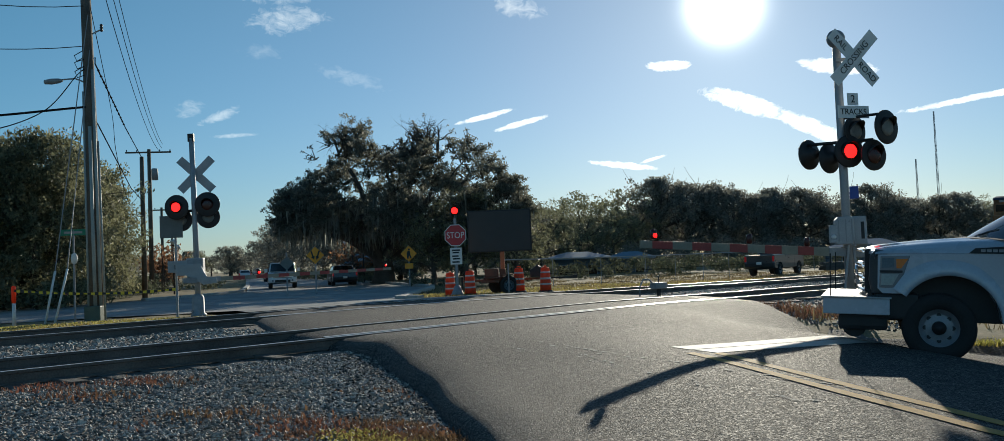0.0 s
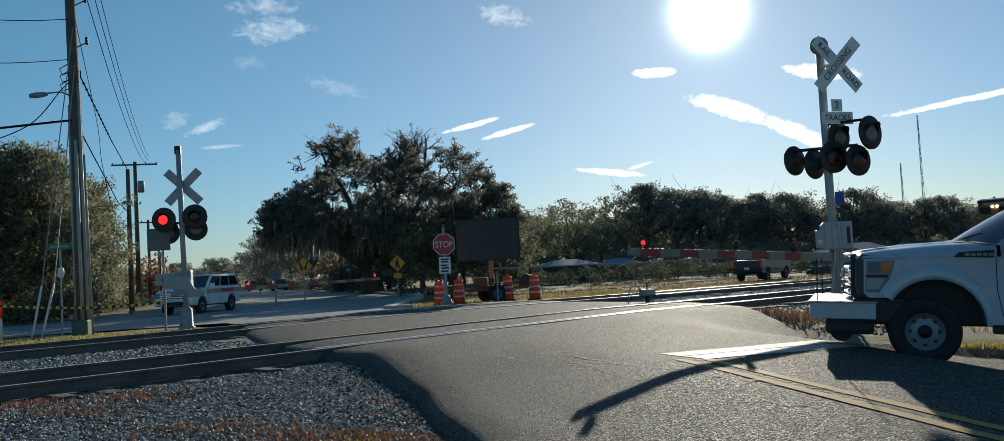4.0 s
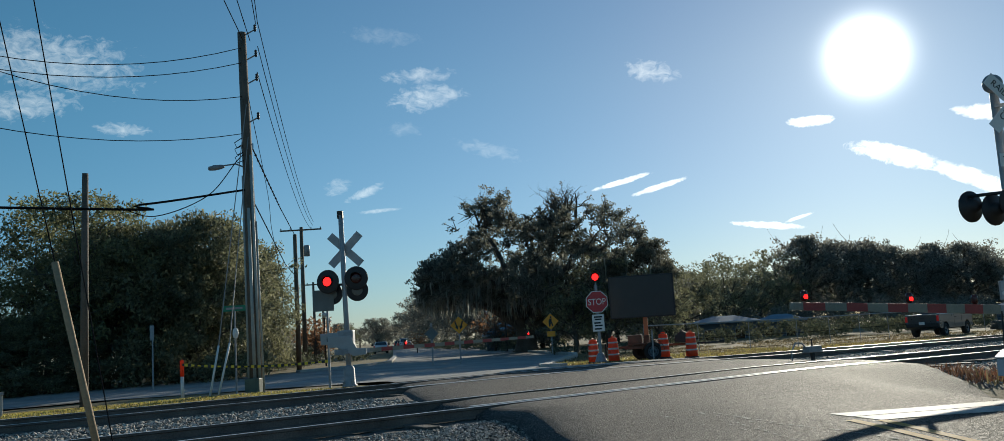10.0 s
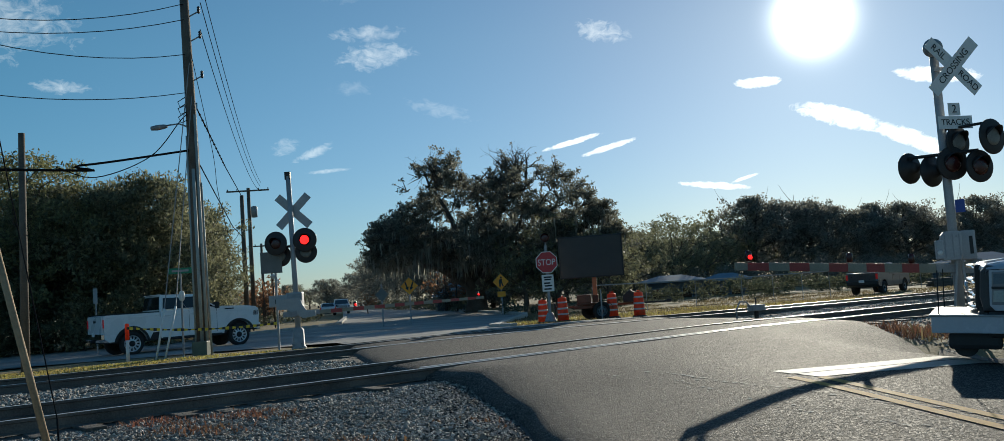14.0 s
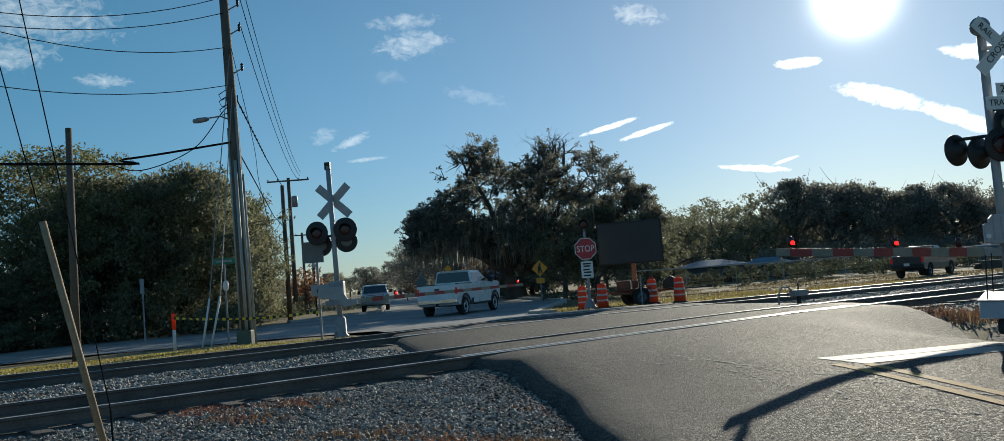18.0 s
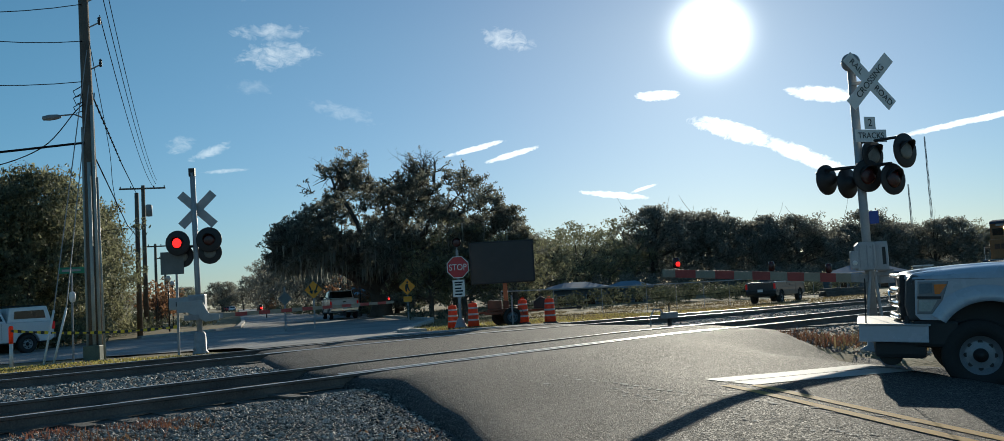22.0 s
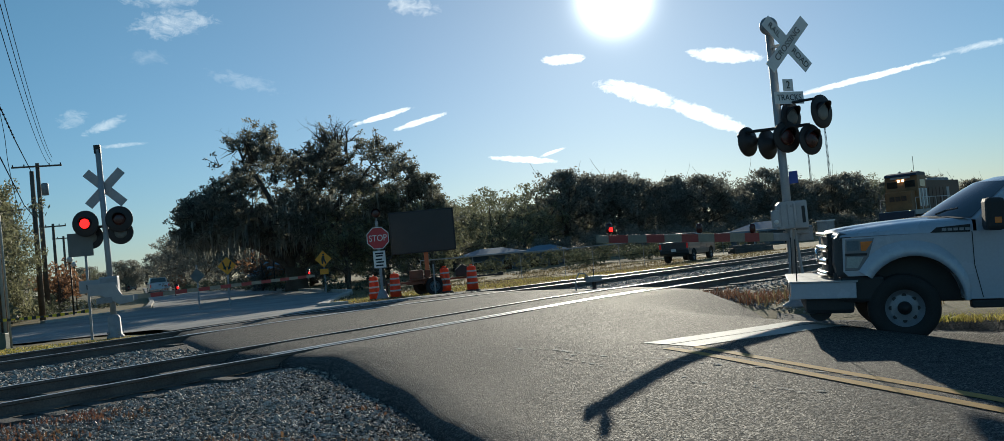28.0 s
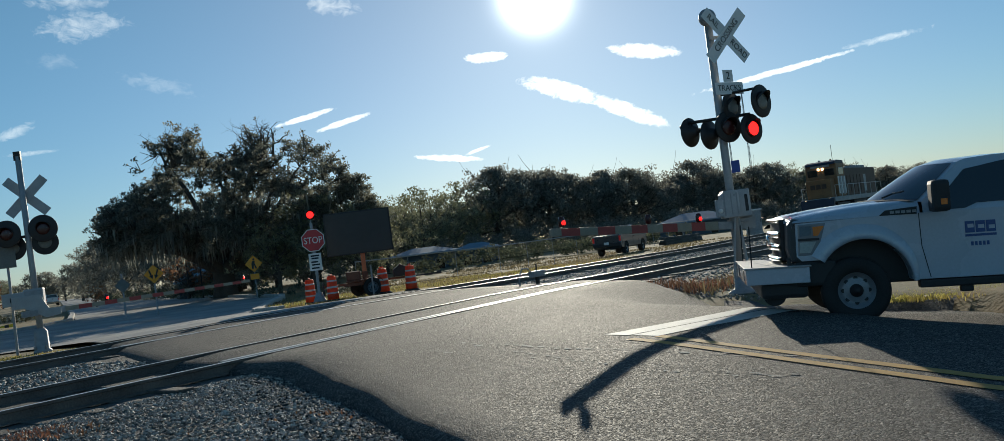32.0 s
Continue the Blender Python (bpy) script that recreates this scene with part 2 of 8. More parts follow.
def aggregate_mat(name, dark, pale, rough, spec, amount):
    """Worn asphalt: dark binder with pale and dark chips of two sizes, each tilted its own way, and broad patches."""
    m = bpy.data.materials.new(name)
    m.use_nodes = True
    nt = m.node_tree
    N, L = nt.nodes.new, nt.links.new
    b = nt.nodes["Principled BSDF"]
    b.inputs["Specular IOR Level"].default_value = spec
    co = N("ShaderNodeTexCoord")

    def op(kind, a, c, e=None, clamp=False):
        n = N("ShaderNodeMath")
        n.operation, n.use_clamp = kind, clamp
        for i, v in enumerate((a, c, e)):
            if isinstance(v, (int, float)):
                n.inputs[i].default_value = v
            elif v is not None:
                L(v, n.inputs[i])
        return n.outputs[0]

    def cells(scale):
        n = N("ShaderNodeTexVoronoi")
        n.inputs["Scale"].default_value = scale
        L(co.outputs["Object"], n.inputs["Vector"])
        sep = N("ShaderNodeSeparateColor")
        L(n.outputs["Color"], sep.inputs[0])
        return n.outputs["Distance"], sep.outputs

    def cloud(scale, detail, rough_n=0.55):
        n = N("ShaderNodeTexNoise")
        n.inputs["Scale"].default_value, n.inputs["Detail"].default_value, n.inputs["Roughness"].default_value = scale, detail, rough_n
        L(co.outputs["Object"], n.inputs["Vector"])
        return n.outputs[0]

    d1, c1 = cells(62.0)
    d2, c2 = cells(140.0)
    wide, mid = cloud(0.5, 5), cloud(4.5, 6, 0.65)
    patch = N("ShaderNodeMapRange")
    patch.inputs[1].default_value, patch.inputs[2].default_value = 0.38, 0.62
    L(op("ADD", op("MULTIPLY", wide, 0.6), op("MULTIPLY", mid, 0.4)), patch.inputs[0])
    base = N("ShaderNodeMix")
    base.data_type = "RGBA"
    base.inputs["A"].default_value, base.inputs["B"].default_value = (*[c * 0.55 for c in dark], 1), (*[c * 1.45 for c in dark], 1)
    L(patch.outputs[0], base.inputs["Factor"])
    big, small = op("POWER", c1[0], 5.0), op("POWER", c2[0], 4.0)
    chips = N("ShaderNodeMix")
    chips.data_type = "RGBA"
    L(op("MULTIPLY", op("MAXIMUM", big, op("MULTIPLY", small, 0.8)), amount, None, True), chips.inputs["Factor"])
    L(base.outputs["Result"], chips.inputs["A"])
    chips.inputs["B"].default_value = (*pale, 1)
    L(chips.outputs["Result"], b.inputs["Base Color"])
    L(op("MULTIPLY_ADD", c1[1], 0.3, rough - 0.17), b.inputs["Roughness"])
    # domed chips, standing up by different amounts
    up1 = op("MULTIPLY", op("SUBTRACT", 1.0, d1), op("MULTIPLY_ADD", c1[2], 0.9, 0.25))
    up2 = op("MULTIPLY", op("SUBTRACT", 1.0, d2), op("MULTIPLY_ADD", c2[2], 0.5, 0.1))
    bp = N("ShaderNodeBump")
    bp.inputs["Strength"].default_value, bp.inputs["Distance"].default_value = 1.0, 0.0075
    L(op("ADD", up1, op("MULTIPLY", up2, 0.5)), bp.inputs["Height"])
    L(bp.outputs[0], b.inputs["Normal"])
    return m


M = dict(
    asphalt=aggregate_mat("asphalt", (0.026, 0.0245, 0.023), (0.33, 0.305, 0.275), 0.84, 0.17, 0.82),
    plain_asphalt=mat("asphalt", (0.052, 0.051, 0.05), 0.8, 0, 0.55, 0.7, 110, 1.0, 0.22, bump_d=0.015),
    old_asphalt=mat("old_asphalt", (0.33, 0.325, 0.315), 0.85, 0, 0.3, 0.4, 60, 0.8, 0.2, bump_d=0.01),
    white_line=mat("white_line", (0.58, 0.58, 0.56), 0.7, 0, 0.25, 3, 60, 0.8, 0.3, second=(0.42, 0.42, 0.40)),
    worn_white=mat("worn_white", (0.48, 0.48, 0.46), 0.8, 0, 0.3, 6, 60, 0.8, 0.2, second=(0.12, 0.12, 0.115)),
    yellow_line=mat("yellow_line", (0.60, 0.35, 0.11), 0.8, 0, 0.3, 3, 60, 0.4, 0.15, second=(0.40, 0.24, 0.09)),
    # base kept dark so that shade between the loose stones is in its colour
    gravel=mat("gravel", (0.12, 0.11, 0.10), 0.9, 0, 0.5, 2, 30, 1.0, bump_d=0.05),
    stone=mat("stone", (0.40, 0.375, 0.34), 0.8, 0, 0.3, 2.0, 60, 0.4, second=(0.28, 0.24, 0.19), per_piece=0.7),
    dirt=mat("dirt", (0.25, 0.18, 0.09), 0.95, 0, 0.35, 0.8, 14, 0.8, second=(0.13, 0.12, 0.05), bump_d=0.03),
    grass=foliage_mat("grass", (0.36, 0.36, 0.08), (0.44, 0.32, 0.12), 0.5),
    dry_grass=foliage_mat("dry_grass", (0.27, 0.205, 0.11), (0.17, 0.14, 0.07), 0.45),
    weed_red=foliage_mat("weed_red", (0.27, 0.105, 0.07), (0.17, 0.12, 0.06), 0.35),
    rail=mat("rail_rust", (0.16, 0.125, 0.105), 0.8, 0.1, 0.4, 2, 50, 0.4),
    # whitish and only half metallic: the glint of worn rail tops is in the colour
    rail_top=mat("rail_polished", (0.72, 0.71, 0.69), 0.45, 0.45, 0.1, 1, 60, 0.05),
    tie=mat("tie_wood", (0.11, 0.098, 0.085), 0.85, 0, 0.4, 3, 40, 0.7, bump_d=0.02),
    alu=mat("aluminium", (0.36, 0.37, 0.38), 0.55, 0.25, 0.15, 4, 60, 0.1),
    galv=mat("galvanised", (0.30, 0.31, 0.32), 0.6, 0.25, 0.2, 8, 90, 0.1),
    black=mat("black_paint", (0.018, 0.018, 0.019), 0.55, 0, 0.3, 5, 60, 0.1),
    sign_white=mat("sign_white", (0.72, 0.72, 0.70), 0.5, 0, 0.08, 3, 40, 0.03),
    sign_red=mat("sign_red", (0.48, 0.035, 0.04), 0.45, 0, 0.12, 3, 40, 0.03),
    sign_yellow=mat("sign_yellow", (0.95, 0.33, 0.02), 0.5, 0, 0.12, 3, 40, 0.03),
    sign_green=mat("sign_green", (0.02, 0.22, 0.12), 0.5, 0, 0.12, 3, 40, 0.03),
    sign_blue=mat("sign_blue", (0.03, 0.07, 0.30), 0.5, 0, 0.12, 3, 40, 0.03),
    conduit=mat("conduit", (0.36, 0.39, 0.37), 0.5, 0.1, 0.2, 3, 40, 0.05),
    sign_back=mat("sign_back", (0.17, 0.175, 0.165), 0.7, 0.1, 0.2, 4, 40, 0.05),
    band=mat("reflective_band", (0.55, 0.50, 0.47), 0.5, 0, 0.15, 4, 40, 0.05),
    arm_red=mat("arm_red", (0.30, 0.045, 0.04), 0.55, 0, 0.2, 4, 40, 0.03),
    arm_white=mat("arm_white", (0.24, 0.23, 0.18), 0.55, 0, 0.2, 4, 40, 0.03),
    orange=foliage_mat("orange_plastic", (0.92, 0.13, 0.04), (0.80, 0.11, 0.035), 0.5, 0.05),
    mast_orange=mat("mast_orange", (0.55, 0.14, 0.045), 0.5, 0, 0.25, 4, 40, 0.1),
    trailer=mat("trailer_paint", (0.17, 0.06, 0.03), 0.6, 0, 0.3, 4, 40, 0.1),
    concrete=mat("concrete", (0.42, 0.40, 0.37), 0.85, 0, 0.2, 3, 50, 0.5),
    pole_wood=mat("pole_wood", (0.14, 0.11, 0.085), 0.85, 0, 0.35, 2, 30, 0.7, bump_d=0.02),
    fresh_wood=mat("fresh_wood", (0.36, 0.25, 0.15), 0.8, 0, 0.25, 2, 30, 0.5),
    wire=mat("wire", (0.02, 0.02, 0.021), 1.0, 0, 0.2, 3, 30, 0, 0.0),
    white_paint=mat("white_paint", (0.78, 0.79, 0.80), 0.28, 0, 0.05, 1.5, 30, 0.0, coat=0.7),
    # white paint darkened and blued: the skylit shade of its side is in the colour
    truck_shade_white=mat("truck_shade_white", (0.43, 0.475, 0.54), 0.28, 0, 0.06, 1.5, 30, 0.0, coat=0.7),
    silver_paint=mat("silver_paint", (0.66, 0.67, 0.69), 0.3, 0.15, 0.05, 1.5, 30, 0.0, coat=0.7),
    navy_paint=mat("navy_paint", (0.045, 0.065, 0.085), 0.3, 0.1, 0.15, 1.5, 30, 0.0, coat=0.6),
    dark_paint=mat("dark_paint", (0.03, 0.033, 0.04), 0.3, 0.2, 0.1, 1.5, 30, 0.0, coat=0.7),
    red_paint=mat("red_paint", (0.35, 0.03, 0.03), 0.3, 0.1, 0.1, 1.5, 30, 0.0, coat=0.7),
    rubber=mat("rubber", (0.022, 0.022, 0.022), 0.85, 0, 0.3, 6, 60, 0.3),
    trim=mat("black_trim", (0.02, 0.02, 0.021), 0.6, 0, 0.2, 6, 60, 0.1),
    cheek_grey=mat("grille_grey", (0.05, 0.05, 0.052), 0.5, 0, 0.2, 6, 60, 0.1),
    chrome=mat("chrome", (0.72, 0.72, 0.72), 0.12, 1.0, 0.05, 6, 60, 0.0),
    # white wheel steel greyed: the shade on the rims is in the colour
    steel_shade_white=mat("shaded_white_steel_wheel", (0.24, 0.25, 0.27), 0.4, 0.2, 0.12, 8, 60, 0.05),
    glass=glass_mat("dark_glass", (0.015, 0.018, 0.02)),
    windshield=glass_mat("windshield_glass", (0.05, 0.07, 0.085)),
    headlight=glass_mat("headlight_glass", (0.20, 0.225, 0.25), 0.08),
    amber=mat("amber_lens", (0.75, 0.18, 0.02), 0.25, 0, 0.1, 6, 60, 0.0),
    lens_off=mat("red_lens_dark", (0.045, 0.008, 0.008), 0.25, 0, 0.2, 20, 90, 0.1),
    lens_grey=mat("lens_back", (0.16, 0.17, 0.16), 0.5, 0, 0.2, 10, 60, 0.1),
    lamp_red=mat("lamp_red", (1.0, 0.012, 0.012), 0.4, 0, 0.0, 6, 60, 0.0, emit=2.6),
    lamp_white=mat("lamp_white", (1.0, 0.72, 0.38), 0.4, 0, 0.0, 6, 60, 0.0, emit=6.0),
    tail_red=mat("tail_red", (0.5, 0.01, 0.01), 0.3, 0, 0.1, 6, 60, 0.0, emit=0.12),
    logo_blue=mat("logo_blue", (0.03, 0.07, 0.22), 0.4, 0, 0.1, 6, 60, 0.0),
    loco_brown=mat("loco_brown", (0.075, 0.038, 0.024), 0.6, 0, 0.4, 1.2, 20, 0.1),
    loco_yellow=mat("loco_yellow", (0.23, 0.11, 0.042), 0.55, 0, 0.35, 1.2, 20, 0.1),
    loco_blue=mat("loco_blue", (0.025, 0.032, 0.055), 0.55, 0, 0.3, 1.2, 20, 0.1),
    loco_grey=mat("loco_grey", (0.34, 0.34, 0.34), 0.55, 0, 0.3, 1.2, 20, 0.1),
    bark=mat("bark", (0.10, 0.085, 0.07), 0.95, 0, 0.4, 1.5, 15, 0.9, bump_d=0.04),
    oak_leaf=foliage_mat("oak_leaf", (0.25, 0.248, 0.20), (0.155, 0.157, 0.125), 0.66),
    airy_leaf=foliage_mat("airy_leaf", (0.26, 0.26, 0.13), (0.15, 0.155, 0.075), 0.58),
    wood_leaf=foliage_mat("wood_leaf", (0.28, 0.275, 0.165), (0.13, 0.14, 0.085), 0.60),
    # greyer, less yellow leaf colour carries the haze of the far trees
    hazed_leaf=foliage_mat("hazed_leaf", (0.29, 0.28, 0.235), (0.19, 0.19, 0.16), 0.60),
    hedge_leaf=foliage_mat("hedge_leaf", (0.15, 0.16, 0.10), (0.09, 0.10, 0.065), 0.35, 0.45, 0.75),
    pale_leaf=foliage_mat("pale_leaf", (0.27, 0.27, 0.17), (0.17, 0.17, 0.10), 0.5),
    rust_leaf=foliage_mat("rust_leaf", (0.38, 0.19, 0.10), (0.24, 0.14, 0.08), 0.5),
    moss=foliage_mat("moss", (0.34, 0.345, 0.30), (0.22, 0.225, 0.19), 0.6),
    house_wall=mat("house_wall", (0.09, 0.115, 0.14), 0.8, 0, 0.12, 1, 20, 0.1),
    pale_roof=mat("pale_roof", (0.32, 0.46, 0.56), 0.8, 0.0, 0.15, 1, 20, 0.2, 0.1),
    # matt blue base colour stands in for sky reflected by the roofing
    house_roof=mat("house_roof", (0.20, 0.28, 0.35), 0.9, 0.0, 0.15, 1, 20, 0.2, 0.05),
    screen=mat("screen", (0.045, 0.042, 0.040), 0.6, 0, 0.15, 3, 120, 0.2),
    tape_yellow=mat("tape_yellow", (0.75, 0.52, 0.02), 0.45, 0, 0.1, 5, 40, 0.0),
    cart_paint=mat("cart_paint", (0.10, 0.14, 0.17), 0.45, 0.1, 0.2, 3, 40, 0.05),
    box_green=mat("box_green", (0.09, 0.12, 0.09), 0.6, 0, 0.2, 4, 40, 0.1),
)


# ---------- mesh helpers ----------
def link_mesh(name, bm, material, parent=None, label="", smooth=False):
    me = bpy.data.meshes.new(name)
    bm.normal_update()
    bm.to_mesh(me)
    bm.free()
    return link_data(name, me, material, parent, label, smooth)


def link_data(name, me, material, parent=None, label="", smooth=False):
    for m in material if isinstance(material, (list, tuple)) else [material]:
        me.materials.append(m)
    if smooth:
        me.polygons.foreach_set("use_smooth", [True] * len(me.polygons))
    ob = new(name, me)
    if parent is not None:
        ob.parent = parent
    if label:
        ob["label"] = label
    return ob


def part(name, bm, material, parent, label="", smooth=False):
    return link_mesh(name, bm, material, parent, label, smooth)


def thing(name, m, label, category, group="", kind=""):
    ob = new(name)
    ob.empty_display_size = 0.2
    ob.matrix_world = m
    return tagged(ob, label, category, group, kind)


def bm_box(x0, x1, y0, y1, z0, z1, bevel=0.0, m=None, bm=None):
    own = bmesh.new()
    bmesh.ops.create_cube(own, size=1.0)
    for v in own.verts:
        v.co = Vector(((x0 + x1) / 2 + v.co.x * (x1 - x0), (y0 + y1) / 2 + v.co.y * (y1 - y0), (z0 + z1) / 2 + v.co.z * (z1 - z0)))
    if bevel:
        bmesh.ops.bevel(own, geom=own.edges[:], offset=bevel, segments=2, affect="EDGES", profile=0.6)
    if m is not None:
        own.transform(m)
    return merge(bm, own)


def merge(bm, own):
    if bm is None:
        return own
    me = bpy.data.meshes.new("tmp")
    own.to_mesh(me)
    own.free()
    bm.from_mesh(me)
    bpy.data.meshes.remove(me)
    return bm


def bm_tube(points, radii, sides=8, bm=None, caps=True):
    """A tapered tube along points."""
    own = bm if bm is not None else bmesh.new()
    pts = [Vector(p) for p in points]
    if isinstance(radii, (int, float)):
        radii = [radii] * len(pts)
    rings, last = [], None
    for i, p in enumerate(pts):
        way = (pts[min(i + 1, len(pts) - 1)] - pts[max(i - 1, 0)]).normalized()
        a = way.orthogonal().normalized() if last is None else (last - way * last.dot(way)).normalized()
        last = a
        b = way.cross(a)
        rings.append([own.verts.new(p + (a * math.cos(t) + b * math.sin(t)) * radii[i]) for t in (2 * math.pi * k / sides for k in range(sides))])
    for r0, r1 in zip(rings, rings[1:]):
        for k in range(sides):
            own.faces.new((r0[k], r0[(k + 1) % sides], r1[(k + 1) % sides], r1[k]))
    if caps:
        own.faces.new(rings[0][::-1]), own.faces.new(rings[-1])
    return own


def bm_lathe(profile, sides=24, m=None, bm=None):
    """A turned body about z: profile of (radius, z)."""
    own = bmesh.new()
    rings = []
    for r, z in profile:
        rings.append([own.verts.new((max(r, 1e-4) * math.cos(t), max(r, 1e-4) * math.sin(t), z)) for t in (2 * math.pi * k / sides for k in range(sides))])
    for r0, r1 in zip(rings, rings[1:]):
        for k in range(sides):
            own.faces.new((r0[k], r0[(k + 1) % sides], r1[(k + 1) % sides], r1[k]))
    own.faces.new(rings[0][::-1]), own.faces.new(rings[-1])
    if m is not None:
        own.transform(m)
    return merge(bm, own)


def bm_prism(outline, y0, y1, bevel=0.0, m=None, bm=None):
    """An outline of (x, z) drawn out along y."""
    own = bmesh.new()
    a = [own.verts.new((x, y0, z)) for x, z in outline]
    b = [own.verts.new((x, y1, z)) for x, z in outline]
    own.faces.new(a), own.faces.new(b[::-1])
    n = len(a)
    for k in range(n):
        own.faces.new((a[(k + 1) % n], a[k], b[k], b[(k + 1) % n]))
    bmesh.ops.recalc_face_normals(own, faces=own.faces[:])
    if bevel:
        edges = [e for e in own.edges if any(len(f.verts) > 4 for f in e.link_faces) or n <= 4]
        bmesh.ops.bevel(own, geom=edges, offset=bevel, segments=2, affect="EDGES", profile=0.6, clamp_overlap=True)
    if m is not None:
        own.transform(m)
    return merge(bm, own)


def grid_mesh(name, xs, ys, place):
    """A sheet with a vertex at place(x, y) for each x of xs and y of ys."""
    verts = [place(x, y) for y in ys for x in xs]
    w = len(xs)
    faces = [(j * w + i, j * w + i + 1, (j + 1) * w + i + 1, (j + 1) * w + i) for j in range(len(ys) - 1) for i in range(w - 1)]
    me = bpy.data.meshes.new(name)
    me.from_pydata(verts, [], faces)
    return me


def text_mesh(words, size, depth=0.002):
    cu = bpy.data.curves.new("words", "FONT")
    cu.body, cu.size, cu.extrude, cu.align_x, cu.align_y = words, size, depth, "CENTER", "CENTER"
    tmp = new("tmp_words", cu)
    me = bpy.data.meshes.new_from_object(tmp.evaluated_get(bpy.context.evaluated_depsgraph_get()))
    bpy.data.objects.remove(tmp)
    bpy.data.curves.remove(cu)
    me.materials.clear()
    return me


def put(ob, m):
    ob.matrix_basis = m
    return ob


# ---------- the plan ----------
# Track frame: origin on the near rail, u along the tracks, n away across them.
P0 = Vector((-1.0, 14.8))
TRACK = 43.1
U = Vector((math.cos(radians(TRACK)), math.sin(radians(TRACK))))
NRM = Vector((-U.y, U.x))
RAIL_D = (0.0, 1.505, 7.0, 8.505)
RAIL_Z = (0.0, 0.04, 0.0, 0.03)
SIDING_Z = 0.30
# Road frame: origin on the centre line, r ahead along the road, e across to its right.
C0 = Vector((2.42, 9.75))
ROAD_AZ = -16.0
R = Vector((math.sin(radians(ROAD_AZ)), math.cos(radians(ROAD_AZ))))
E = Vector((R.y, -R.x))


def lerp_table(x, table):
    for (a, fa), (b, fb) in zip(table, table[1:]):
        if x <= b:
            k = min(max((x - a) / (b - a), 0.0), 1.0)
            return fa + (fb - fa) * k
    return table[-1][1]


def sd(x, y):
    p = Vector((x, y)) - P0
    return p.dot(U), p.dot(NRM)


def xy(s, d):
    return P0 + U * s + NRM * d


def drop(s, d):
    k = min(max((d + 4.0) / 3.0, 0), 1) * min(max((40 - d) / 20, 0), 1)
    return -min(0.30, 0.012 * max(0.0, s - 6.0)) * k


ROAD_Z = ((-16, -0.34), (-9.4, -0.26), (-6, -0.115), (-1.2, -0.018), (0, -0.012), (1.5, 0.02), (6.9, -0.012), (8.6, 0.012), (11, -0.03), (15, -0.18), (19, -0.27), (60, -0.3))
LAND_Z = ((-30, -0.42), (-9, -0.40), (-5.0, -0.34), (-2.6, -0.28), (-1.2, -0.2), (-0.6, -0.18), (9.2, -0.16), (10.4, -0.13), (13, -0.12), (17, -0.25), (30, -0.36), (200, -0.36))


def road_z(x, y):
    s, d = sd(x, y)
    a, b = road_ab(x, y)
    k = min(max((b - 2.3) / 1.9, 0.0), 1.0)
    fall = 0.336 * k * k * (3 - 2 * k)
    k = min(max(-b / 2.8, 0.0), 1.0)
    fall += 0.165 * k * k * (3 - 2 * k)
    crown = -fall * min(max((-1.0 - d) / 3.0, 0), 1)
    return lerp_table(d, ROAD_Z) + drop(s, d) + crown


def land_z(x, y):
    """The ground beside the road, with a shallow scour along the broken edge of the near lane."""
    s, d = sd(x, y)
    if -9.0 < d < -0.6 and -9 < s < 3:
        off = edge_b(d, LEFT_EDGE) - road_ab(x, y)[1]
        k = min(max(1 - off / 0.85, 0.0), 1.0) * min((-0.6 - d) / 1.2, 1.0)
        return lerp_table(d, LAND_Z) + drop(s, d) - 0.10 * k * k * (3 - 2 * k) + 0.02 * noise.noise((x * 0.35, y * 0.35, 0))
    return lerp_table(d, LAND_Z) + drop(s, d) + 0.02 * noise.noise((x * 0.35, y * 0.35, 0))


def road_xy(a, b):
    return C0 + R * a + E * b


def road_ab(x, y):
    p = Vector((x, y)) - C0
    return p.dot(R), p.dot(E)


def on_land(x, y, rz=0.0, dz=0.0):
    return pose(x, y, land_z(x, y) + dz, 0, 0, rz)


# ---------- ground, roads, tracks ----------
def spread(lo, hi, fine_lo, fine_hi, step, grow=1.25):
    """Values from lo to hi, close together between fine_lo and fine_hi."""
    out = list(np.arange(fine_lo, fine_hi + 1e-6, step))
    v, k = fine_hi, step
    while v < hi:
        k *= grow
        v += k
        out.append(min(v, hi))
    v, k = fine_lo, step
    while v > lo:
        k *= grow
        v -= k
        out.insert(0, max(v, lo))
    return out


LEFT_EDGE = ((-30, -3.2), (-7, -3.12), (-5, -3.0), (-3.7, -2.92), (-2.4, -2.88), (-1.2, -3.02), (-0.4, -3.4), (0.2, -3.7), (1.4, -4.2), (9.2, -4.8), (11, -5.2), (13, -8), (15, -14), (17, -28), (18.2, -60))
RIGHT_EDGE = ((-30, 5.6), (-9.0, 5.4), (-8.1, 5.3), (-7.3, 5.05), (-5.9, 4.35), (-5, 4.1), (-3.2, 5.0), (-1.6, 5.7), (0.2, 6.1), (9.4, 4.8), (11.9, 3.1), (13.7, 1.5), (17, 0.8), (24.6, 3.4), (29, 5.3), (45, 4.6), (400, 4.0))
FAR_LEFT = ((9, -4.8), (11.8, -5.2), (15, -6.6), (18, -9.2), (20.8, -15), (22, -20), (33, -20), (36, -9), (41, -4.8), (400, -4.2))


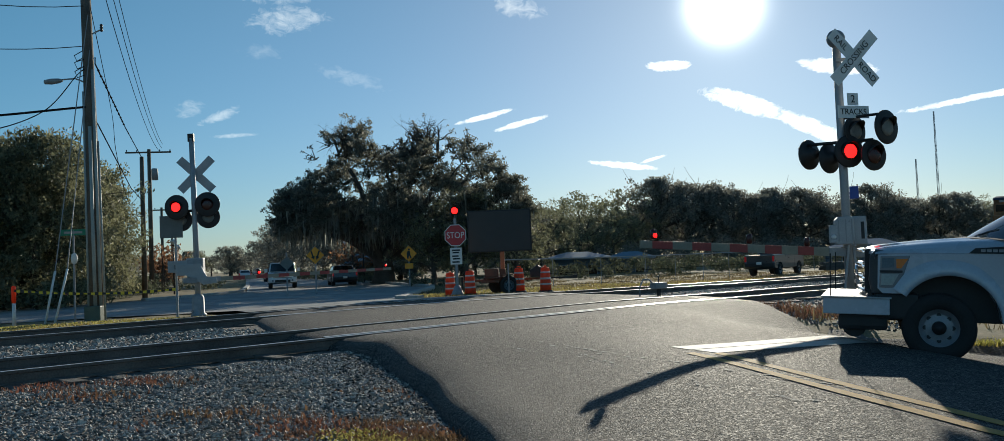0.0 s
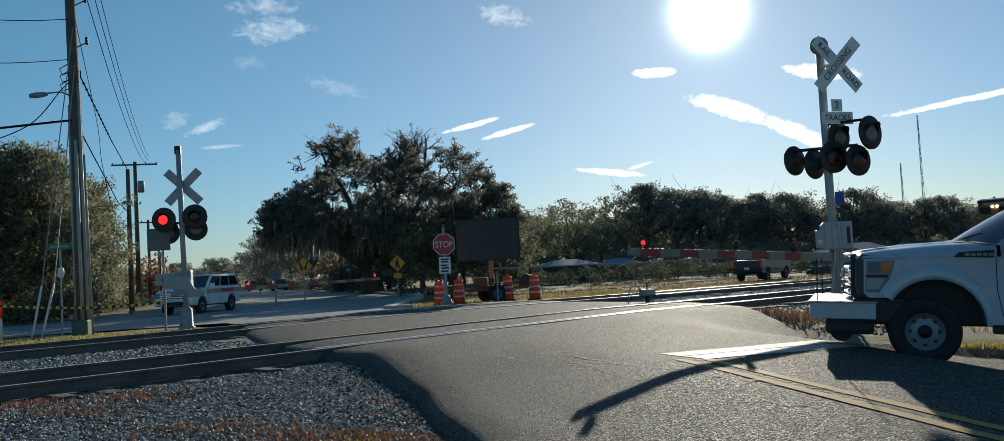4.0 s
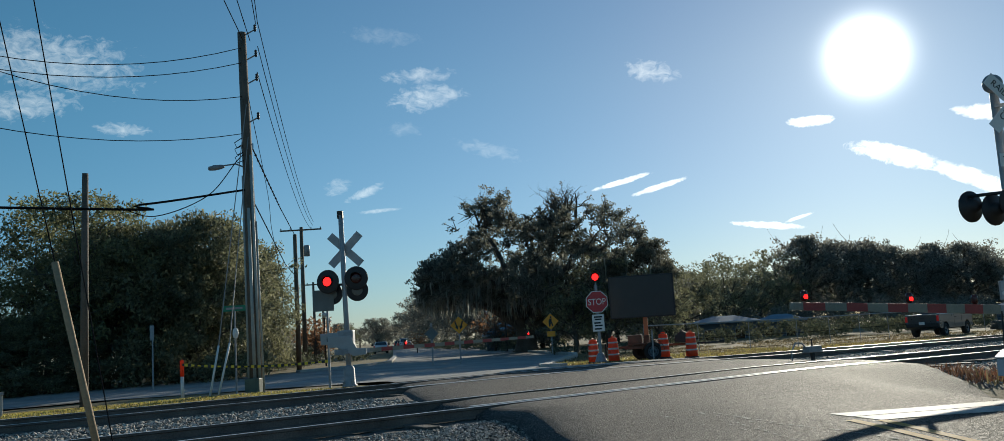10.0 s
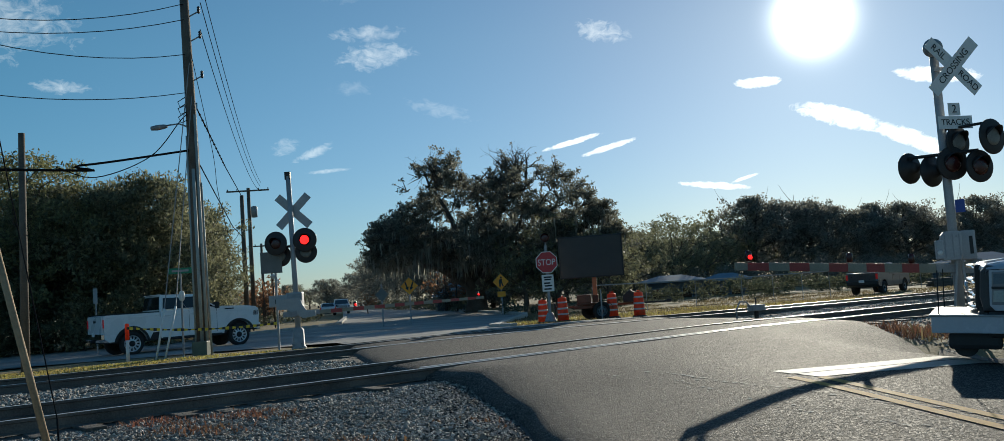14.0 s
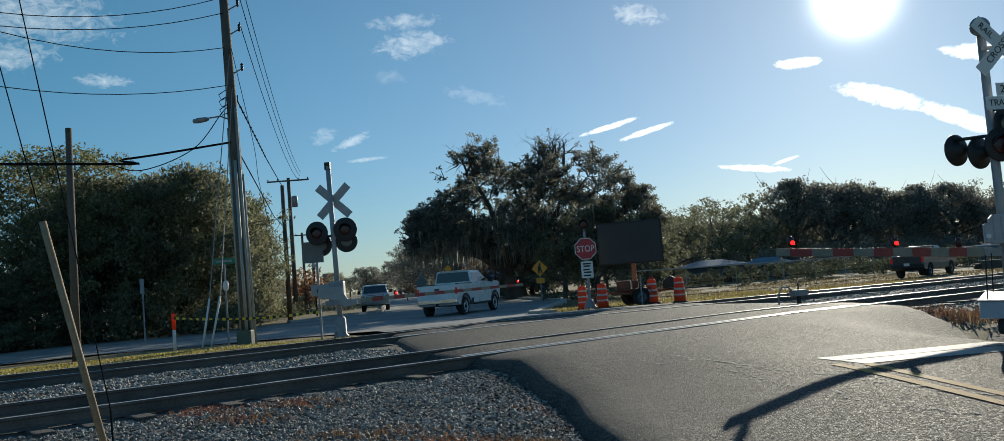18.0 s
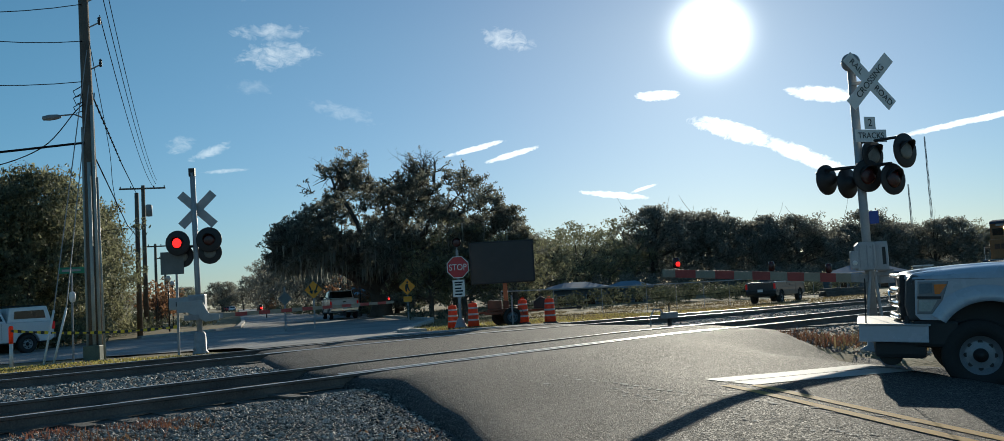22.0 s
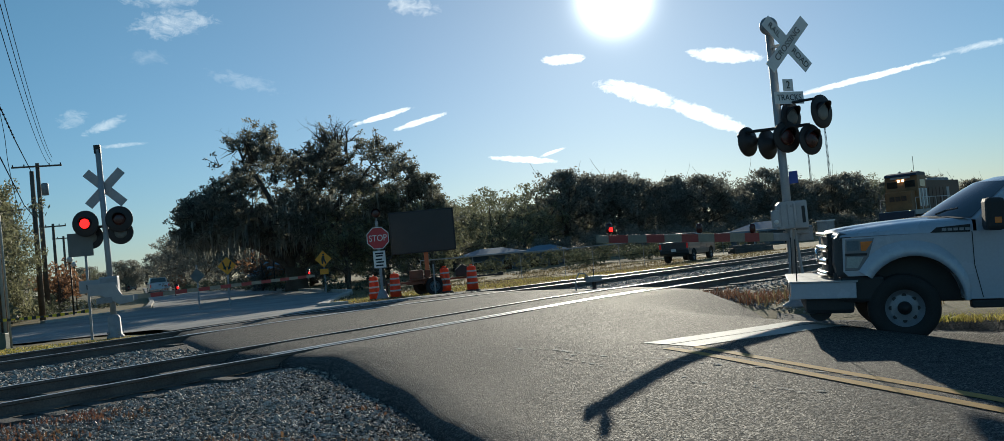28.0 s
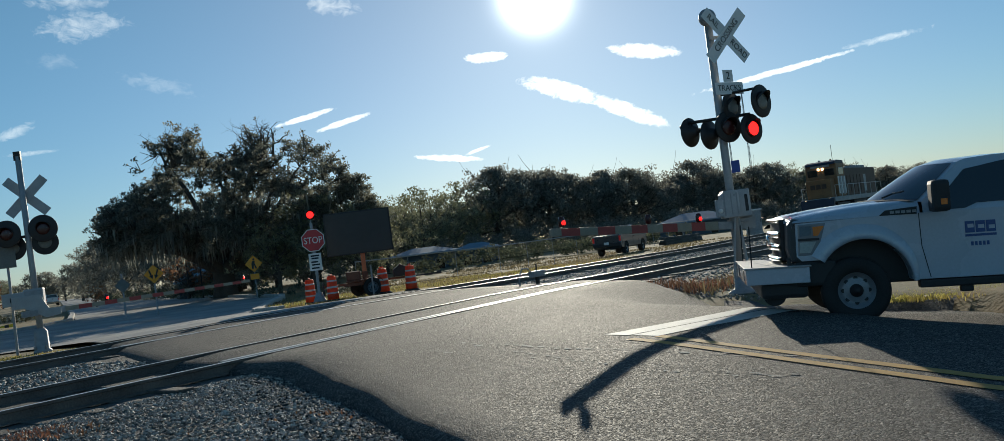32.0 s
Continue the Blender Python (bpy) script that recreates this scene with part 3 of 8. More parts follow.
def build_ground():
    def place(s, d):
        p = xy(s, d)
        a, b = road_ab(p.x, p.y)
        z = land_z(p.x, p.y)
        if -1.4 < d < 10.2 or (-7.9 < d < 0 and -9 < s < 3.5):
            z -= 0.10
        if lerp_table(d, LEFT_EDGE) < b < lerp_table(d, RIGHT_EDGE) + 0.2 and d < -0.5:
            z = min(z, road_z(p.x, p.y) - 0.10)
        if d > 9 and (lerp_table(d, FAR_LEFT) - 0.3 < b < lerp_table(d, RIGHT_EDGE) + 0.3 or (19.8 < d < 34 and b < 0)):
            z -= 0.10 if d > 19 else 0.05
        far = max(0, math.hypot(s, d) - 250)
        return (p.x, p.y, z - far * 0.0006)

    me = grid_mesh("ground", spread(-1600, 1600, -40, 60, 0.8), spread(-1200, 2200, -16, 60, 0.6), place)
    tagged(link_data("ground", me, M["dirt"], smooth=True), "sandy ground with thin dry grass around the crossing", "ground", kind="structure")



def edge_b(d, table):
    return lerp_table(d, table)


def road_point(d, b):
    base = C0 + E * b - P0
    a = (d - base.dot(NRM)) / R.dot(NRM)
    p = C0 + R * a + E * b
    return p


def build_road():
    verts, faces = [], []

    def strip(ds, cols=14):
        start = len(verts)
        for d in ds:
            l, r = edge_b(d, LEFT_EDGE), edge_b(d, RIGHT_EDGE)
            l += 0.05 * noise.noise((d * 0.9, 3.1, 0)) if d < 12 else 0
            r += 0.10 * noise.noise((d * 1.3, 9.1, 0))
            wide = lerp_table(d, ((-9.0, 0.12), (-4.0, 0.16), (-2.2, 0.36), (0, 0.30)))
            bs = [l - wide - 0.03 * noise.noise((d * 2.9, 6.3, 0)), l - wide * 0.4] + [l + 0.08 + (r - l - 0.08) * k / cols for k in range(cols + 1)] + [r + 0.12]
            for i, b in enumerate(bs):
                p = road_point(d, b)
                z = road_z(p.x, p.y) + 0.012 * noise.noise((p.x * 0.5, p.y * 0.5, 2))
                if i in (0, len(bs) - 1):
                    z -= 0.36
                elif i == 1:
                    z -= 0.11 + 0.03 * noise.noise((d * 3.3, 2.2, 0))
                elif i in (2, len(bs) - 2):
                    z -= 0.025
                verts.append((p.x, p.y, z))
        w = cols + 4
        for j in range(len(ds) - 1):
            for i in range(w - 1):
                k = start + j * w + i
                faces.append((k, k + 1, k + w + 1, k + w))

    strip(list(np.arange(-30, -16, 1.0)) + list(np.arange(-16, -0.1, 0.16)) + [-0.055], 18)
    strip([0.20, 0.6, 1.0, 1.44])
    strip([1.56, 2.5, 3.5, 4.5, 5.5, 6.4, 6.945])
    strip([7.10, 7.8, 8.44])
    strip([8.56, 9.0, 9.5, 10.0, 10.4])
    me = bpy.data.meshes.new("crossing_road")
    me.from_pydata(verts, [], faces)
    tagged(link_data("road_crossing", me, M["asphalt"], smooth=True), "patched dark asphalt road laid over the two tracks", "road", kind="structure")
    # the older road beyond the tracks, with the side road that runs beside them
    ss = spread(-160, 2.0, -40, 2.0, 1.2)

    def side(s, d):
        p = xy(s, d)
        return (p.x, p.y, lerp_table(d, ((20, -0.27), (31, -0.31))))

    me = grid_mesh("road_side", ss, [20.6] + list(np.arange(21.0, 33.0, 1.0)) + [33.2], side)
    tagged(link_data("road_side", me, M["old_asphalt"], smooth=True), "pale worn asphalt side road beside the tracks", "road", kind="structure")

    me = bpy.data.meshes.new("road_far")
    vs, fs = [], []
    rows = [9.35, 10, 10.6, 11.2, 11.8, 12.5, 13, 14, 15, 16, 17, 18, 19, 20, 21, 22, 23, 24.6, 27, 29, 31, 33, 34.5, 36, 38.5, 41, 50, 60, 80, 100, 130, 160, 200, 260, 350]
    for d in rows:
        l = lerp_table(d, FAR_LEFT)
        r = lerp_table(d, RIGHT_EDGE)
        for k in range(13):
            b = l + (r - l) * k / 12
            p = road_point(d, b)
            vs.append((p.x, p.y, road_z(p.x, p.y) + 0.012))
    for j in range(len(rows) - 1):
        for i in range(12):
            k = j * 13 + i
            fs.append((k, k + 1, k + 14, k + 13))
    me.from_pydata(vs, [], fs)
    tagged(link_data("road_far", me, M["old_asphalt"], smooth=True), "pale asphalt street leading away from the crossing", "road", kind="structure")


def stripe(name, a0, a1, b0, b1, material, label, along=True, lift=0.006, n=24, skew=0.0, tip=0.0):
    me = bpy.data.meshes.new(name)
    vs, fs = [], []
    for k in range(n + 1):
        t = k / n
        for q in (0, 0.5, 1):
            a, b = (a0 + (a1 - a0) * t, b0 + (b1 - b0) * q) if along else (a0 + (a1 - a0) * q, b0 + (b1 - b0) * t)
            p = road_xy(a + skew * b, b + tip * (1 - q) * (1 - t))
            vs.append((p.x, p.y, road_z(p.x, p.y) + 0.012 * noise.noise((p.x * 0.5, p.y * 0.5, 2)) + lift))
    for k in range(n):
        for q in (0, 1):
            i = k * 3 + q
            fs.append((i, i + 1, i + 4, i + 3))
    me.from_pydata(vs, [], fs)
    return tagged(link_data(name, me, material), label, "road marking", kind="structure")


def build_markings():
    stripe("centre_line", -18, 0.52, -0.06, 0.06, M["yellow_line"], "worn yellow centre line on the asphalt", n=60)
    stripe("centre_line", -18, 0.33, 0.20, 0.32, M["yellow_line"], "worn yellow centre line on the asphalt", n=60)
    stripe("stop_line", 0.34, 0.735, 0.17, 3.7, M["white_line"], "white stop line painted across the lane", False, n=40, skew=0.055, tip=0.09)
    stripe("stop_line", 0.775, 1.16, 0.08, 3.7, M["white_line"], "white stop line painted across the lane", False, n=40, skew=0.055, tip=0.08)
    rng = random.Random(19)

    def flecks(name, pts, count, l0, l1, w0, w1, stray, material, label):
        """Short worn pieces of a painted line or crack, on the road along the points."""
        vs, fs = [], []
        p = [Vector(q) for q in pts]
        lens = [(b - a).length for a, b in zip(p, p[1:])]
        for k in range(count):
            u = sum(lens) * (k + rng.uniform(0.1, 0.9)) / count
            i = 0
            while i < len(lens) - 1 and u > lens[i]:
                u -= lens[i]
                i += 1
            way = (p[i + 1] - p[i]).normalized()
            side = Vector((-way.y, way.x))
            c = p[i] + way * u + side * rng.gauss(0, stray)
            ln, w = rng.uniform(l0, l1) / 2, rng.uniform(w0, w1) / 2
            n = len(vs)
            for f, g in ((-1, -0.4), (-0.5, -1), (0.5, -0.8), (1, 0.1), (0.4, 1), (-0.6, 0.8)):
                q = c + way * ln * f * rng.uniform(0.8, 1.1) + side * w * g
                vs.append((q.x, q.y, road_z(q.x, q.y) + 0.012 * noise.noise((q.x * 0.5, q.y * 0.5, 2)) + 0.005))
            fs.append(tuple(range(n, n + 6)))
        me = bpy.data.meshes.new(name)
        me.from_pydata(vs, [], fs)
        tagged(link_data(name, me, material), label, "road marking", kind="structure")

    flecks("worn_line", [(0.6, 12.3), (1.04, 11.4), (1.83, 9.8), (2.89, 8.15), (3.4, 7.4)], 40, 0.04, 0.24, 0.012, 0.05, 0.04, M["worn_white"], "last flecks of an old white line on the asphalt")
    flecks("worn_line", [(1.0, 10.89), (1.39, 9.59), (1.99, 8.23), (2.67, 7.23)], 34, 0.03, 0.16, 0.010, 0.035, 0.05, M["worn_white"], "last flecks of an old white line on the asphalt")
    flecks("worn_line", [(-0.1, 12.5), (0.34, 11.64), (0.8, 10.9)], 14, 0.03, 0.14, 0.010, 0.03, 0.06, M["worn_white"], "last flecks of an old white line on the asphalt")
    flecks("road_seam", [(1.43, 13.4), (2.4, 14.1), (3.6, 14.9)], 26, 0.08, 0.16, 0.012, 0.03, 0.012, M["plain_asphalt"], "dark seam between two layers of asphalt")


RAIL_SECTION = [(-0.068, -0.165), (0.068, -0.165), (0.068, -0.152), (0.012, -0.135), (0.009, -0.045), (0.034, -0.035), (0.036, -0.008), (0.028, -0.001)]
RAIL_SECTION += [(-0.028, -0.001), (-0.036, -0.008), (-0.034, -0.035), (-0.009, -0.045), (-0.012, -0.135), (-0.068, -0.152)]


def build_rails():
    along = list(np.arange(-90, -10, 4.0)) + list(np.arange(-10, 30, 1.0)) + list(np.arange(30, 260, 5.0))
    for d, z, start in (*zip(RAIL_D, RAIL_Z, (-90,) * 4), (12.65, SIDING_Z, 60), (14.155, SIDING_Z, 60)):
        ss = [s for s in along if s >= start]
        verts, faces = [], []
        n = len(RAIL_SECTION)
        for s in ss:
            for o, h in RAIL_SECTION:
                p = xy(s, d + o)
                verts.append((p.x, p.y, z + h + drop(s, d)))
        for j in range(len(ss) - 1):
            for i in range(n):
                faces.append((j * n + i, j * n + (i + 1) % n, (j + 1) * n + (i + 1) % n, (j + 1) * n + i))
        me = bpy.data.meshes.new("rail")
        me.from_pydata(verts, [], faces)
        ob = link_data("rail", me, M["rail"])
        tagged(ob, "rusty steel rail with a polished running surface", "rail", "rails of the tracks", kind="structure")
        cap = grid_mesh("running_surface", ss, [-0.033, -0.015, 0.015, 0.033], lambda s, o: (*xy(s, d + o), z + drop(s, d) + (0.003 if abs(o) < 0.02 else 0.0)))
        link_data("running_surface", cap, M["rail_top"], ob, "bright worn steel running surface")


def flangeway_lips():
    """Pale strips added for the sunlit lip of the open groove inside each near rail, within the road."""
    # the lip's highlight is a strip of pale material
    for d, z in ((0.205, 0.0), (7.12, 0.0)):
        vs, fs = [], []
        ss = np.arange(-2.0, 8.2, 0.4) if d < 1 else np.arange(0.6, 10.2, 0.4)
        for s in ss:
            for o, h in ((-0.035, -0.10), (-0.035, 0.006), (0.03, 0.008), (0.05, -0.02)):
                p = xy(s, d + o)
                vs.append((p.x, p.y, road_z(p.x, p.y) + 0.004 + h))
        for k in range(len(ss) - 1):
            for q in range(3):
                i = k * 4 + q
                fs.append((i, i + 1, i + 5, i + 4))
        me = bpy.data.meshes.new("flangeway_edge")
        me.from_pydata(vs, [], fs)
        tagged(link_data("flangeway_edge", me, M["rail_top"]), "pale strip added as the sunlit lip of the groove beside a rail", "rail", kind="structure")


def build_ballast():
    def place(s, d):
        p = xy(s, d)
        a, b = road_ab(p.x, p.y)
        z = land_z(p.x, p.y) + 0.015 * noise.noise((p.x * 3, p.y * 3, 5))
        if 2.6 < d < 5.9:
            z += 0.05
        if d < -3.6 or d > 10.3:
            z -= 0.06 if not (-7.8 < d < -3 and -8 < s < 3) else 0.010
        if edge_b(d, LEFT_EDGE) - 0.1 < b < edge_b(d, RIGHT_EDGE) + 0.1:
            z = min(z, road_z(p.x, p.y) - 0.12)
        return (p.x, p.y, z)

    me = grid_mesh("ballast", spread(-90, 240, -24, 30, 0.35), list(np.arange(-8.0, 10.8, 0.3)), place)
    tagged(link_data("ballast", me, M["gravel"], smooth=True), "grey crushed stone ballast along the tracks, darkened for shaded gaps", "ballast", kind="structure")
    # the raised bed of the siding
    bed = ((11.2, -0.45), (11.8, SIDING_Z - 0.2), (13.4, SIDING_Z - 0.17), (15.0, SIDING_Z - 0.2), (15.6, -0.45))
    me = grid_mesh("ballast", [60.0 + 5 * k for k in range(40)], [d for d, h in bed], lambda s, d: (*xy(s, d), lerp_table(d, bed) + drop(s, d)))
    tagged(link_data("ballast", me, M["gravel"], smooth=True), "grey stone bed of the siding", "ballast", kind="structure")


def scatter_stones(name, count, s0, s1, d0, d1, size0, size1, seed, keep=None, material="stone", label="loose angular grey ballast stones"):
    """Loose angular stones as one mesh."""
    rng = np.random.default_rng(seed)
    base = np.array([(1, 0, 0), (-1, 0, 0), (0, 1, 0), (0, -1, 0), (0, 0, 1), (0, 0, -1)], float)
    tri = [(0, 2, 4), (2, 1, 4), (1, 3, 4), (3, 0, 4), (2, 0, 5), (1, 2, 5), (3, 1, 5), (0, 3, 5)]
    verts, faces = [], []
    for _ in range(count):
        s, d = rng.uniform(s0, s1), rng.uniform(d0, d1)
        p = xy(s, d)
        a, b = road_ab(p.x, p.y)
        if edge_b(d, LEFT_EDGE) - 0.15 < b < edge_b(d, RIGHT_EDGE) + 0.1:
            continue
        if keep and rng.random() > keep(s, d):
            continue
        r = rng.uniform(size0, size1)
        v = base * rng.uniform(0.55, 1.25, (6, 1)) * (r, r * rng.uniform(0.5, 0.9), r * rng.uniform(0.4, 0.75))
        t, q = rng.uniform(0, 6.28), rng.uniform(-0.6, 0.6)
        c, sn = math.cos(t), math.sin(t)
        v = v @ np.array([[c, sn, 0], [-sn, c, 0], [0, 0, 1]])
        v = v @ np.array([[1, 0, 0], [0, math.cos(q), math.sin(q)], [0, -math.sin(q), math.cos(q)]])
        z = land_z(p.x, p.y) + (0.05 if 2.6 < d < 5.9 else 0.0) + r * 0.25
        k = len(verts)
        verts.extend((v + (p.x, p.y, z)).tolist())
        faces.extend([(a0 + k, b0 + k, c0 + k) for a0, b0, c0 in tri])
    me = bpy.data.meshes.new(name)
    me.from_pydata(verts, [], faces)
    return tagged(link_data(name, me, M[material]), label, "gravel", kind="stuff")


def near_edge(s, d):
    """Share of crumbs that stay: most at the road's broken edge, none a metre and a half away."""
    p = xy(s, d)
    a, b = road_ab(p.x, p.y)
    off = edge_b(d, LEFT_EDGE) - b
    return min(max(1.15 - off / 1.3, 0.0), 1.0)


def build_ties():
    me = bpy.data.meshes.new("tie")
    bm = bm_box(-0.115, 0.115, -0.72, 2.18, -0.345, -0.160, 0.014)
    bm.to_mesh(me)
    bm.free()
    me.materials.append(M["tie"])
    rng = random.Random(4)
    for d in (0.0, 7.0):
        host = thing("track_ties", pose(0, 0, 0), "dark weathered timber ties half buried in ballast", "railway tie", "ties of the tracks", "structure")
        for k in range(-40, 75):
            s = k * 0.53
            p = xy(s, d)
            a, b = road_ab(p.x, p.y)
            if -4.3 < b < 5.6:
                continue
            ob = new("tie", me)
            ob.parent = host
            ob.matrix_basis = pose(p.x, p.y, drop(s, d) + rng.uniform(-0.012, 0.03), rng.uniform(-1.5, 1.5), rng.uniform(-1, 1), TRACK + rng.uniform(-2, 2))


def blades(name, count, where, material, label, h0, h1, seed, wide=0.012, category="grass"):
    rng = np.random.default_rng(seed)
    verts, faces = [], []
    for _ in range(count):
        q = where(rng)
        if q is None:
            continue
        x, y, z = q
        t, h = rng.uniform(0, 6.28), rng.uniform(h0, h1)
        w = wide * rng.uniform(0.6, 1.5)
        dx, dy = math.cos(t) * w, math.sin(t) * w
        lx, ly = rng.normal(0, h * 0.45), rng.normal(0, h * 0.45)
        k = len(verts)
        verts += [(x - dx, y - dy, z - 0.01), (x + dx, y + dy, z - 0.01), (x + lx * 0.4 + dx * 0.7, y + ly * 0.4 + dy * 0.7, z + h * 0.6), (x + lx * 0.4 - dx * 0.7, y + ly * 0.4 - dy * 0.7, z + h * 0.6), (x + lx, y + ly, z + h)]
        faces += [(k, k + 1, k + 2, k + 3), (k + 3, k + 2, k + 4)]
    me = bpy.data.meshes.new(name)
    me.from_pydata(verts, [], faces)
    return tagged(link_data(name, me, material), label, category, kind="stuff")


def in_track(s0, s1, d0, d1, patch=None, lift=0.0):
    def where(rng):
        s, d = rng.uniform(s0, s1), rng.uniform(d0, d1)
        p = xy(s, d)
        a, b = road_ab(p.x, p.y)
        if edge_b(d, LEFT_EDGE) - 0.2 < b < edge_b(d, RIGHT_EDGE) + 0.2 and d < 60:
            return None
        if patch and noise.noise((p.x * patch[0], p.y * patch[0], patch[2])) < patch[1]:
            return None
        return p.x, p.y, land_z(p.x, p.y) + lift
    return where


build_ground()
build_road()
build_markings()
build_rails()
flangeway_lips()
build_ballast()
scatter_stones("ballast_stones", 78000, -19, 1.5, -5.6, -0.5, 0.010, 0.034, 1)
scatter_stones("ballast_stones", 120, -12, 1.0, -5.6, -0.8, 0.035, 0.06, 6)
scatter_stones("ballast_stones", 24000, -6, 1.5, -7.8, -4.8, 0.007, 0.024, 7)
scatter_stones("asphalt_crumbs", 15000, -4.5, 1.5, -7.9, -4.4, 0.006, 0.020, 9, None, "plain_asphalt", "dark fine grit among the ballast")
# crumbled asphalt; its dark colour also widens the shade band under the road edge
scatter_stones("asphalt_crumbs", 26000, -6.5, 1.0, -7.8, -0.8, 0.006, 0.03, 8, near_edge, "plain_asphalt", "dark crumbled asphalt and grit along the road edge, also darkening its shaded slope")
scatter_stones("ballast_stones", 12000, -24, -1.0, 2.4, 6.2, 0.03, 0.06, 2)
scatter_stones("ballast_stones", 9000, 4.0, 34, -3.2, 6.6, 0.03, 0.06, 3)
scatter_stones("ballast_stones", 4000, 5, 30, -5.5, -2.0, 0.02, 0.05, 5)


# ---------- trees ----------
def leaf_cloud(name, centres, radii, per, leaf, seed, material, parent, squash=0.75, hollow=0.35):
    """Many small two-sided leaves round clump centres, as one mesh."""
    rng = np.random.default_rng(seed)
    vs = []
    for (cx, cy, cz), r in zip(centres, radii):
        n = max(6, int(per * r * r))
        w = rng.normal(0, 1, (n, 3))
        w /= np.linalg.norm(w, axis=1)[:, None]
        dist = r * (hollow + (1 - hollow) * rng.random(n) ** 0.6)
        p = w * dist[:, None] * (1, 1, squash) + (cx, cy, cz)
        a = rng.normal(0, 1, (n, 3))
        a /= np.linalg.norm(a, axis=1)[:, None]
        b = np.cross(a, rng.normal(0, 1, (n, 3)))
        b /= np.linalg.norm(b, axis=1)[:, None] + 1e-9
        ln = (leaf * rng.uniform(0.6, 1.5, n))[:, None]
        vs.append(np.stack([p - a * ln, p + b * ln * 0.45, p + a * ln, p - b * ln * 0.45], 1).reshape(-1, 3))
    v = np.concatenate(vs)
    n = len(v) // 4
    me = bpy.data.meshes.new(name)
    me.vertices.add(len(v)), me.loops.add(len(v)), me.polygons.add(n)
    me.vertices.foreach_set("co", v.ravel())
    me.loops.foreach_set("vertex_index", np.arange(len(v)))
    me.polygons.foreach_set("loop_start", np.arange(0, len(v), 4))
    me.polygons.foreach_set("loop_total", np.full(n, 4))
    me.update(calc_edges=True)
    return link_data(name, me, material, parent)


def branch_out(rng, start, way, length, radius, depth, tips, segs, spread=0.75, droop=0.0):
    """Limbs as lists of points and radii; the ends go to tips."""
    pts, rad, p, d = [Vector(start)], [radius], Vector(start), Vector(way).normalized()
    n = 5
    for k in range(n):
        d = (d + Vector((rng.gauss(0, 0.22), rng.gauss(0, 0.22), rng.gauss(0, 0.14) - droop * 0.1))).normalized()
        p = p + d * (length / n)
        pts.append(p.copy()), rad.append(radius * (1 - 0.62 * (k + 1) / n))
        if depth and k >= 1:
            for _ in range(1 if depth < 3 else rng.choice((1, 2))):
                side = Vector((rng.gauss(0, 1), rng.gauss(0, 1), rng.gauss(0.15, 0.6))).normalized()
                branch_out(rng, p, d * 0.6 + side * spread, length * rng.uniform(0.45, 0.65), rad[-1] * 0.62, depth - 1, tips, segs, spread, droop)
    segs.append((pts, rad))
    if depth <= 1:
        tips.append((p.copy(), depth))
        tips.append((pts[3].copy(), depth))


def wood_mesh(name, segs, parent, sides=6):
    bm = bmesh.new()
    for pts, rad in segs:
        bm_tube(pts, rad, sides if rad[0] > 0.08 else 4, bm, caps=False)
    return link_mesh(name, bm, M["bark"], parent, smooth=True)


def strands(name, points, parent, seed, l0, l1, wide=0.05):
    """Hanging grey moss: thin wavy ribbons."""
    rng = np.random.default_rng(seed)
    vs, fs = [], []
    for p in points:
        for _ in range(rng.integers(5, 11)):
            x, y, z = p.x + rng.normal(0, 0.4), p.y + rng.normal(0, 0.4), p.z - rng.uniform(0, 0.4)
            ln, w, t = rng.uniform(l0, l1), wide * rng.uniform(0.5, 1.6), rng.uniform(0, 3.14)
            cx, cy = math.cos(t) * w, math.sin(t) * w
            k = len(vs)
            for q in range(4):
                f = q / 3
                ox, oy = rng.normal(0, 0.05) * f, rng.normal(0, 0.05) * f
                u = (1 - f * 0.8)
                vs += [(x + ox - cx * u, y + oy - cy * u, z - ln * f), (x + ox + cx * u, y + oy + cy * u, z - ln * f)]
            fs += [(k + 2 * q, k + 2 * q + 1, k + 2 * q + 3, k + 2 * q + 2) for q in range(3)]
    me = bpy.data.meshes.new(name)
    me.from_pydata(vs, [], fs)
    return link_data(name, me, M["moss"], parent, "grey hanging moss")


OAK_TOP = ((-6.9, 5.5), (-6.3, 6.2), (-5.4, 6.7), (-4.9, 7.6), (-3.9, 8.9), (-3.0, 10.0), (-1.4, 10.2), (0.3, 9.5), (2.2, 9.7), (4.2, 10.2), (6.2, 10.0), (7.5, 9.1), (8.4, 8.0), (9.8, 6.4), (10.8, 5.2))
OAK_LOW = ((-6.9, 4.6), (-6.0, 4.1), (-4.6, 4.2), (-1.2, 3.9), (2.4, 3.3), (5.0, 2.6), (8.0, 2.6), (10.8, 4.2))
OAK_LIMBS = ((-6.0, -1, 5.4), (-5.2, 3, 5.8), (-4.2, -3.5, 6.8), (-2.6, 0.5, 9.2), (0.2, 3, 8.4), (1.0, -3.5, 7.4), (3.0, 0.5, 9.3), (5.5, -2.5, 7.6), (6.4, 2.5, 8.0), (9.0, -0.5, 4.9), (8.2, 3, 5.6), (3.6, -4.5, 4.6), (-1.2, -5, 5.0), (-3, 5, 6.0), (2, 5.5, 6.2), (-4.5, -3.0, 4.2))


